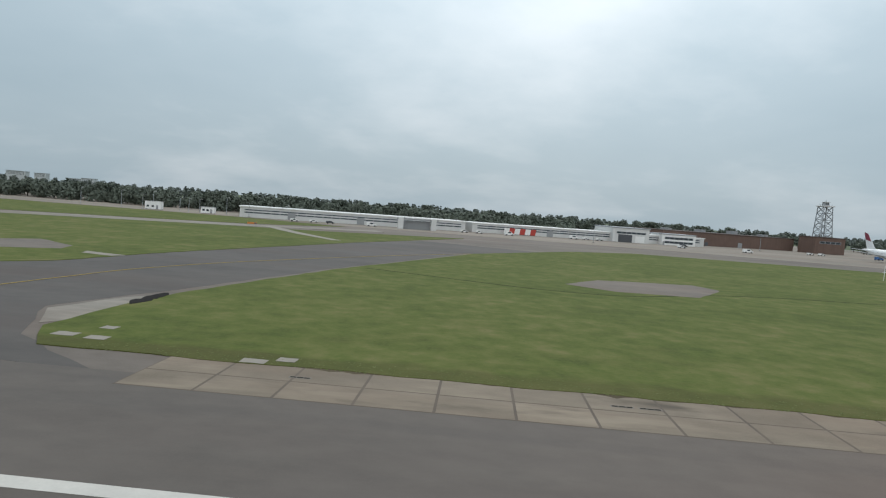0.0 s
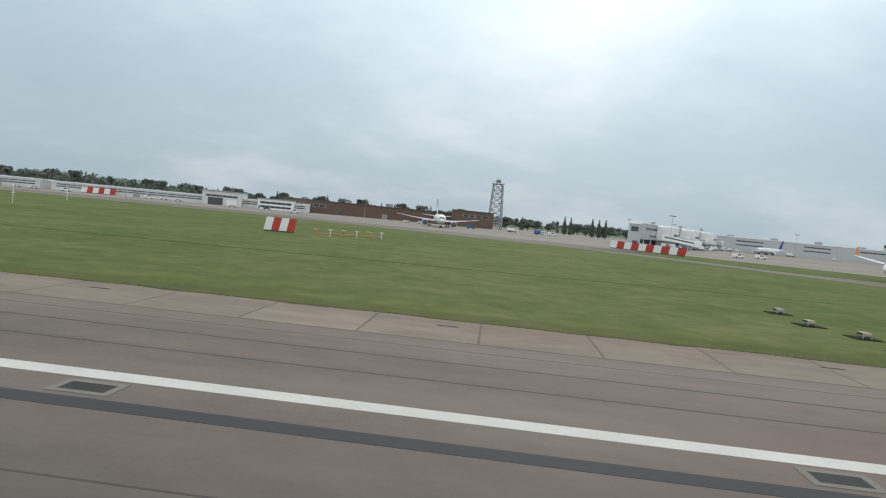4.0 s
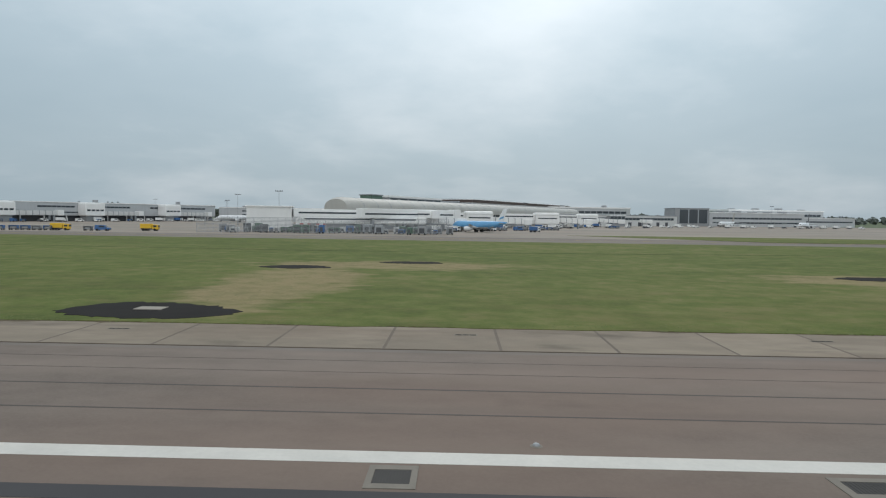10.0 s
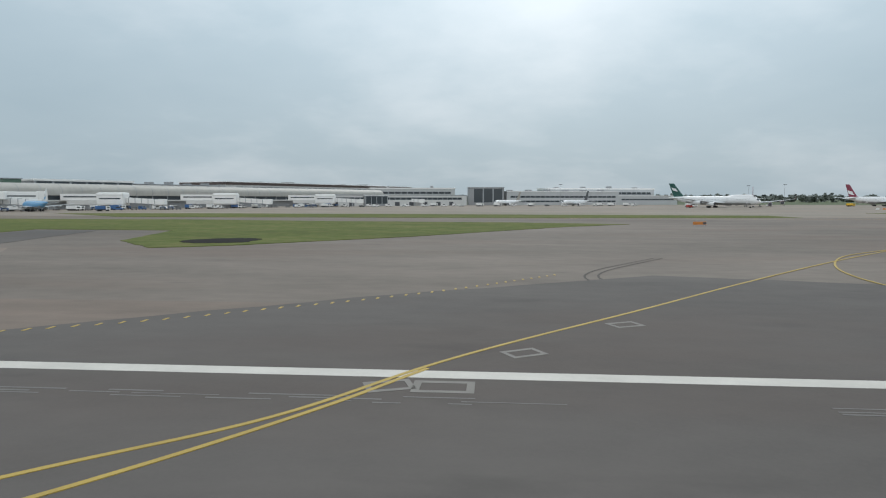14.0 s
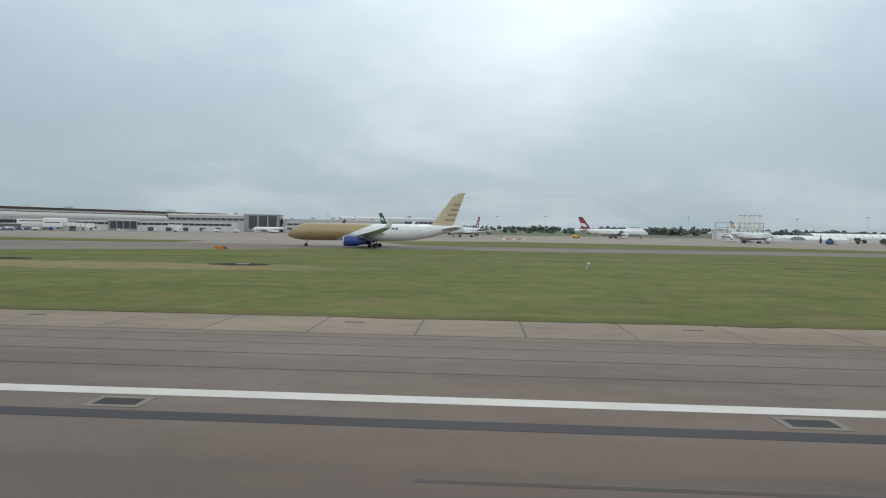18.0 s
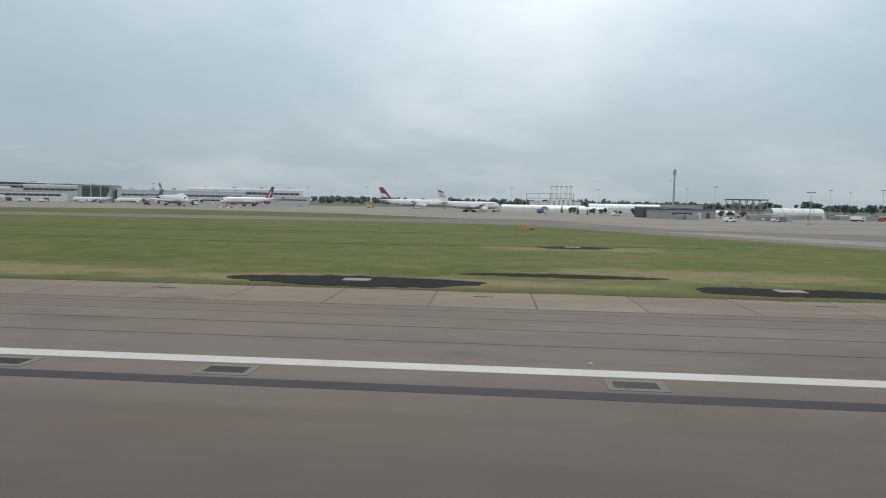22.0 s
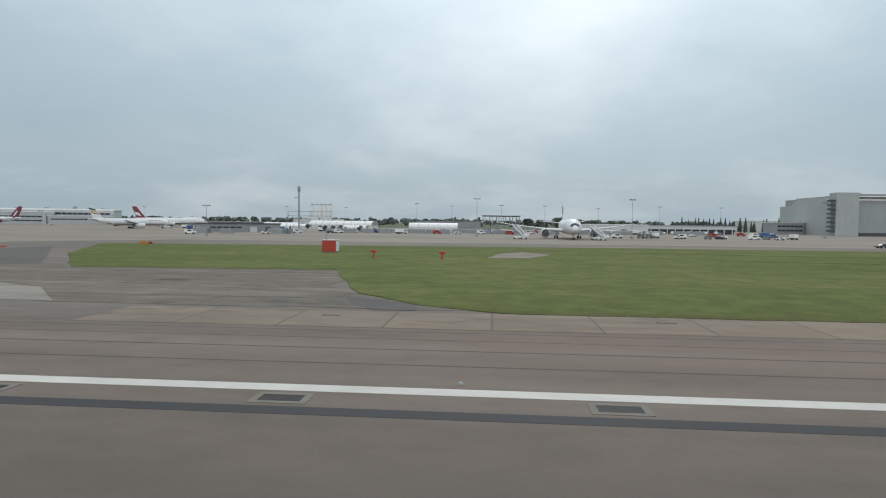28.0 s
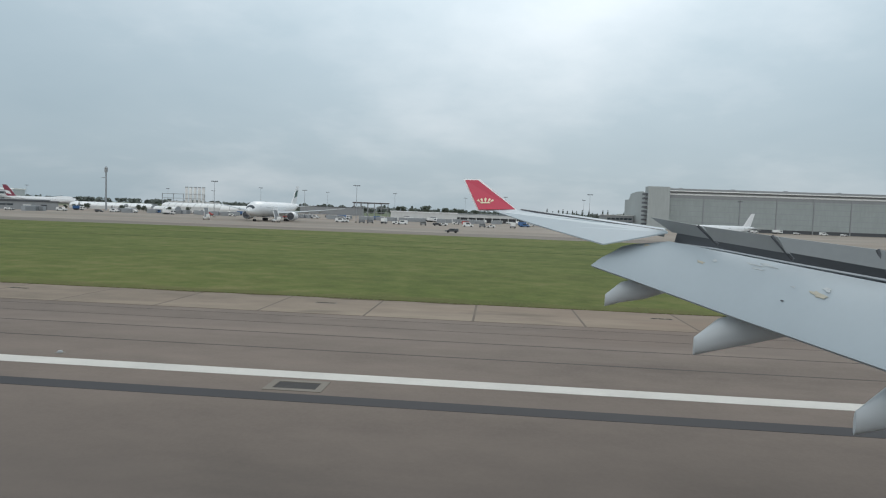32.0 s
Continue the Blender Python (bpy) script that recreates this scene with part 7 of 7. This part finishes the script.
def tufts(name, areas, n, size, seed, label):
    r_ = np.random.RandomState(seed)
    xs, ys = [], []
    for x0, x1, y0, y1, share in areas:
        k = int(n * share)
        xs.append(r_.uniform(x0, x1, k)), ys.append(y0 + (y1 - y0) * r_.uniform(0, 1, k) ** 1.6)
    xs, ys = np.concatenate(xs), np.concatenate(ys)
    bare = np.zeros(len(xs), bool)
    for px, py, pa, pb, _ in TAR_SPOTS:
        bare |= ((xs - px) / (pa * 1.15 + 0.4)) ** 2 + ((ys - py) / (pb * 1.2 + 0.4)) ** 2 < 1
    bare |= (xs > 744) & (xs < 840)
    xs, ys = xs[~bare], ys[~bare]
    k = len(xs)
    a, s = r_.uniform(0, np.pi, k), size * r_.uniform(0.5, 1.4, k)
    ca, sa = np.cos(a) * s, np.sin(a) * s
    hh = s * r_.uniform(0.2, 0.5, k)
    v = np.empty((k, 4, 3))
    v[:, 0] = np.stack([xs - ca, ys - sa, np.full(k, 0.08)], 1)
    v[:, 1] = np.stack([xs + ca, ys + sa, np.full(k, 0.08)], 1)
    v[:, 2] = np.stack([xs + ca * 0.7, ys + sa * 0.7 + hh * 2.2, 0.09 + hh], 1)
    v[:, 3] = np.stack([xs - ca * 0.7, ys - sa * 0.7 + hh * 2.2, 0.09 + hh * 0.8], 1)
    me = bpy.data.meshes.new(name)
    me.from_pydata((v.reshape(-1, 3) * K).tolist(), [], np.arange(4 * k).reshape(k, 4).tolist())
    me.materials.append(TUFT)
    tagged(new(name, me), label, "grass", kind="stuff")


tufts("edge_grass", ((-28, 318, 42.4, 45, 0.24), (364, 740, 45.7, 48.5, 0.24), (960, 1398, 43.9, 46.6, 0.28), (1558, 1900, 43.8, 46.4, 0.24)), 42000, 0.075, 3, "rank grass along the pavement edge")
tufts("grass_tufts", ((-10, 300, 46, 120, 0.22), (395, 738, 46, 112, 0.28), (1000, 1340, 46, 112, 0.28), (1580, 1900, 46, 150, 0.22)), 30000, 0.075, 4, "uneven tufts of mown grass")
# ---- the port wing of the landed airliner, where it stands at the end of the run ----
wing = thing("airliner_wing", 1692.37, -0.73, 6.61, 0, "pale grey airliner wing with raised spoilers and lowered flaps", "wing")


def plate(points, thick, drop=(0, 0, -1), bm=None):
    """A solid plate below the given outline."""
    bm = bm or bmesh.new()
    d = Vector(drop) * thick
    top, low = [bm.verts.new(p) for p in points], [bm.verts.new(Vector(p) + d) for p in points]
    bm.faces.new(top), bm.faces.new(low[::-1])
    for i in range(len(points)):
        j = (i + 1) % len(points)
        bm.faces.new((top[i], low[i], low[j], top[j]))
    bmesh.ops.recalc_face_normals(bm, faces=bm.faces)
    return bm


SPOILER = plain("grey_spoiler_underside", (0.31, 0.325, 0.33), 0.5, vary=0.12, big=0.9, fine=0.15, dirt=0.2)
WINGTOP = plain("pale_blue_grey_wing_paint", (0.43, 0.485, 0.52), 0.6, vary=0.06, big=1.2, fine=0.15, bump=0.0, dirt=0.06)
part("outer_panel", plate([(-0.16, 25.6, 0.18), (0.82, 25.3, 0.24), (2.58, 22.0, 0.10), (4.56, 17.4, -0.20), (4.40, 16.4, -0.29), (2.98, 17.5, -0.70), (1.40, 21.6, -0.30)], 0.035), WINGTOP, wing, "pale outer wing panel")
part("leading_body", plate([(0.1, 25.5, 0.14), (0.82, 25.3, 0.20), (2.58, 22.0, 0.06), (4.56, 17.4, -0.24), (4.48, 17.0, -0.27), (3.5, 19.0, -0.12)], 0.16), WINGTOP, wing, "thick leading part of the wing")
part("panel_joint", plate([(0.95, 25.0, 0.262), (1.02, 25.0, 0.265), (4.42, 16.9, -0.235), (4.35, 16.9, -0.24)], 0.06), DARKGREY, wing, "thin dark panel joint")
flap_low = [(2.74, 18.0, -1.35), (3.37, 16.4, -1.50), (4.91, 13.0, -1.91), (5.92, 9.75, -2.12), (6.06, 7.9, -2.10)]
flap_top = [(3.86, 17.9, -0.69), (4.43, 16.3, -0.52), (5.56, 14.0, -0.73), (6.69, 11.2, -0.94), (7.09, 9.4, -1.03)]
b_ = bmesh.new()
rings = []
for lo, hi in zip(flap_low, flap_top):
    lo, hi = Vector(lo), Vector(hi)
    mid = (lo + hi) / 2 + Vector((-0.03, -0.04, 0.06))
    rings.append([lo, (lo + mid) / 2 + Vector((-0.02, -0.02, 0.03)), mid, (mid + hi) / 2 + Vector((0, 0, 0.06)), hi, hi + Vector((0.35, 0.12, -0.22)), (lo + hi) / 2 + Vector((0.35, 0.15, -0.30)), lo + Vector((0.06, 0.03, -0.05))])
flap = part("flap", skin(rings, b_), WINGTOP, wing, "pale lowered flap", True)
BUFF = plain("bare_primer_scuff", (0.50, 0.46, 0.37), 0.6, vary=0.3, big=0.2, fine=0.05)
SMEAR = plain("grey_paint_smear", (0.52, 0.55, 0.56), 0.6, vary=0.3, big=0.2, fine=0.05)
for k_, u_, w_, h_, m_ in ((0.22, 0.80, 0.22, 0.09, BUFF), (0.52, 0.66, 0.22, 0.06, BUFF), (0.56, 0.74, 0.10, 0.05, SMEAR), (0.68, 0.84, 0.40, 0.03, SMEAR), (0.70, 0.76, 0.26, 0.03, SMEAR), (0.72, 0.88, 0.46, 0.07, SMEAR),
                           (0.86, 0.60, 0.26, 0.10, BUFF), (0.88, 0.68, 0.16, 0.07, SMEAR), (0.78, 0.40, 0.05, 0.04, DARKGREY), (0.80, 0.62, 0.10, 0.03, SMEAR)):
    i_ = k_ * 3
    j_, f_ = int(i_), i_ % 1
    edge = [Vector(rings[j_][n]).lerp(Vector(rings[j_ + 1][n]), f_) for n in range(5)]
    n_ = u_ * 4
    c_ = edge[int(n_)].lerp(edge[min(4, int(n_) + 1)], n_ % 1)
    out = (edge[4] - edge[0]).normalized()
    run = (Vector(flap_low[j_ + 1]) - Vector(flap_low[j_])).normalized()
    lift_ = Vector((-0.004, -0.008, 0.010))
    chip = random.Random(int(k_ * 100 + u_ * 1000))
    jag = [(n, chip.uniform(0.18, 0.62)) for n in range(14)]
    part("scuff", plate([c_ + lift_ + run * w_ * 1.5 * q_ * math.cos(n * math.pi / 7) + out * h_ * 1.6 * q_ * math.sin(n * math.pi / 7) for n, q_ in jag], 0.006), m_, flap, "flaked paint scuff")
for q in ([(4.14, 17.2, 0.08), (4.84, 15.2, -0.10), (5.10, 15.0, -0.50), (4.54, 16.6, -0.41)], [(4.85, 15.1, -0.10), (5.67, 13.1, -0.24), (5.84, 12.9, -0.67), (5.13, 14.9, -0.50)],
          [(5.65, 13.0, -0.24), (6.52, 11.0, -0.37), (6.49, 10.9, -0.78), (5.83, 12.8, -0.66)], [(6.52, 10.95, -0.37), (6.89, 9.2, -0.46), (7.0, 9.2, -0.88), (6.47, 10.8, -0.77)]):
    q = [Vector(p_) for p_ in q]
    q[2] = q[2] + Vector((0, 0, 0.10))
    q[3] = q[3] + Vector((0, 0, 0.10))
    nrm = (q[1] - q[0]).cross(q[2] - q[0]).normalized()
    q[3] = q[3] - nrm * (q[3] - q[0]).dot(nrm)
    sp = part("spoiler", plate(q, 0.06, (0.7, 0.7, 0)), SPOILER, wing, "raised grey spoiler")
    m_ = Vector(q[1]).lerp(Vector(q[2]), 0.5)
    part("actuator", rod(Vector(q[1]).lerp(Vector(q[0]), 0.06), Vector(q[2]) + Vector((0.08, 0.0, -0.12)), 0.035, None, 6), DARKGREY, sp, "dark actuator rod")
# dark grey sheet stands in for the shade under the raised spoilers
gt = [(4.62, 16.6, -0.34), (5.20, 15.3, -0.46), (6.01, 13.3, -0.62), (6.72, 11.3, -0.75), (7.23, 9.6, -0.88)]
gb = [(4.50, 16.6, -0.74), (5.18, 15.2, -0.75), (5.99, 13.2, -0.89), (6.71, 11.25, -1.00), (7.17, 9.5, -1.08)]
part("bay_shade", skin([[Vector(a) + Vector((0.1, 0.1, 0.05)), Vector(b) + Vector((0.1, 0.1, -0.1)), Vector(b) + Vector((0.6, 0.5, -0.3)), Vector(a) + Vector((0.6, 0.5, -0.1))] for a, b in zip(gt, gb)]), DARKGREY, wing, "dark sheet for the shaded bay below the spoilers")
part("bay_pipe", skin([[Vector(a).lerp(Vector(b), 0.6) + Vector((0.05 + 0.03 * math.cos(t_), 0.05, 0.03 * math.sin(t_))) for t_ in (0, 1.6, 3.1, 4.7)] for a, b in zip(gt, gb)]), STEEL, wing, "thin steel pipe")
for f_, k_ in (([(2.99, 16.9, -2.19), (3.39, 16.9, -1.95), (4.00, 16.9, -1.81), (4.88, 16.9, -1.62)], 1.0), ([(4.32, 13.6, -2.66), (4.81, 13.6, -2.38), (5.49, 13.6, -2.18), (6.58, 13.6, -2.02)], 1.25), ([(5.78, 10.2, -3.09), (6.25, 10.2, -2.82), (6.91, 10.2, -2.62), (7.64, 10.2, -2.42)], 1.2)):
    rr = (0.14 * k_, 0.24 * k_, 0.26 * k_, 0.16 * k_)
    part("flap_fairing", skin([[Vector(c) + Vector((0, r_ * (0.8 if r_ > 0.2 else 0.25) * math.cos(t_ * math.pi / 8), r_ * 1.15 * math.sin(t_ * math.pi / 8))) for t_ in range(16)] for c, r_ in zip(f_, rr)]), WINGGREY, wing, "canoe-shaped grey fairing", True)
wl_ = part("winglet", plate([(-1.41, 27.0, 1.45), (-0.84, 26.8, 1.45), (0.76, 25.4, 0.24), (-0.74, 25.6, 0.19)], 0.08, (0, 1, 0)), WINGRED, wing, "crimson wing tip")
part("winglet_edge", plate([(-1.49, 27.09, 1.50), (-0.78, 26.89, 1.51), (0.87, 25.49, 0.20), (-0.81, 25.69, 0.14)], 0.05, (0, 1, 0)), WHITE, wl_, "white edging")


def tip_point(u, v):
    """A point on the near face of the wing tip: u along, v up, in shares."""
    lo_, hi_ = Vector((-0.74, 25.6, 0.19)).lerp(Vector((0.76, 25.4, 0.24)), u), Vector((-1.41, 27.0, 1.45)).lerp(Vector((-0.84, 26.8, 1.45)), u)
    return lo_.lerp(hi_, v) + Vector((0.0, -0.02, 0.0))


EMBLEM = plain("pale_gold_emblem_paint", (0.80, 0.70, 0.50), 0.5, vary=0.08)
crest = tip_point(0.30, 0.20)


def crest_point(x, z):
    """A point of the emblem: x along the wing tip, z up it, in metres."""
    return crest + Vector((x, -0.13 * x + 1.13 * z, 0.03 * x + z))


part("emblem_bar", plate([crest_point(-0.20, 0.0), crest_point(0.20, 0.0), crest_point(0.21, 0.05), crest_point(-0.21, 0.05)], 0.01, (0, 1, 0)), EMBLEM, wl_, "plain gold bar")
for x_, z_ in ((-0.30, 0.12), (-0.17, 0.17), (0.0, 0.19), (0.17, 0.17), (0.30, 0.12)):
    part("emblem_mark", plate([crest_point(x_ * 0.72 - 0.022, 0.065), crest_point(x_ * 0.72 + 0.022, 0.065), crest_point(x_ + 0.05, z_), crest_point(x_, z_ + 0.06), crest_point(x_ - 0.05, z_)], 0.01, (0, 1, 0)), EMBLEM, wl_, "plain gold mark")
part("inner_panel", plate([(7.3, 17.0, -0.6), (9.6, 9.5, -1.2), (13.5, 2.5, -2.0), (8.2, 2.5, -2.2), (7.6, 9.0, -1.4)], 0.5), WINGTOP, wing, "inner wing panel")
gear = part("main_gear", rod((9.6, 2.9, -6.0), (9.8, 3.0, -2.3), 0.22), STEEL, wing, "steel landing gear leg")
for dx_ in (-0.8, 0.8):
    for dy_ in (-0.6, 0.6):
        part("wheel", rod((9.6 + dx_, 2.9 + dy_ - 0.2, -5.91), (9.6 + dx_, 2.9 + dy_ + 0.2, -5.91), 0.64, None, 18), RUBBER, gear, "black tyre")

# ---- concrete shoulder slabs, one by one ----
for q in SLABS:
    slab(*q)
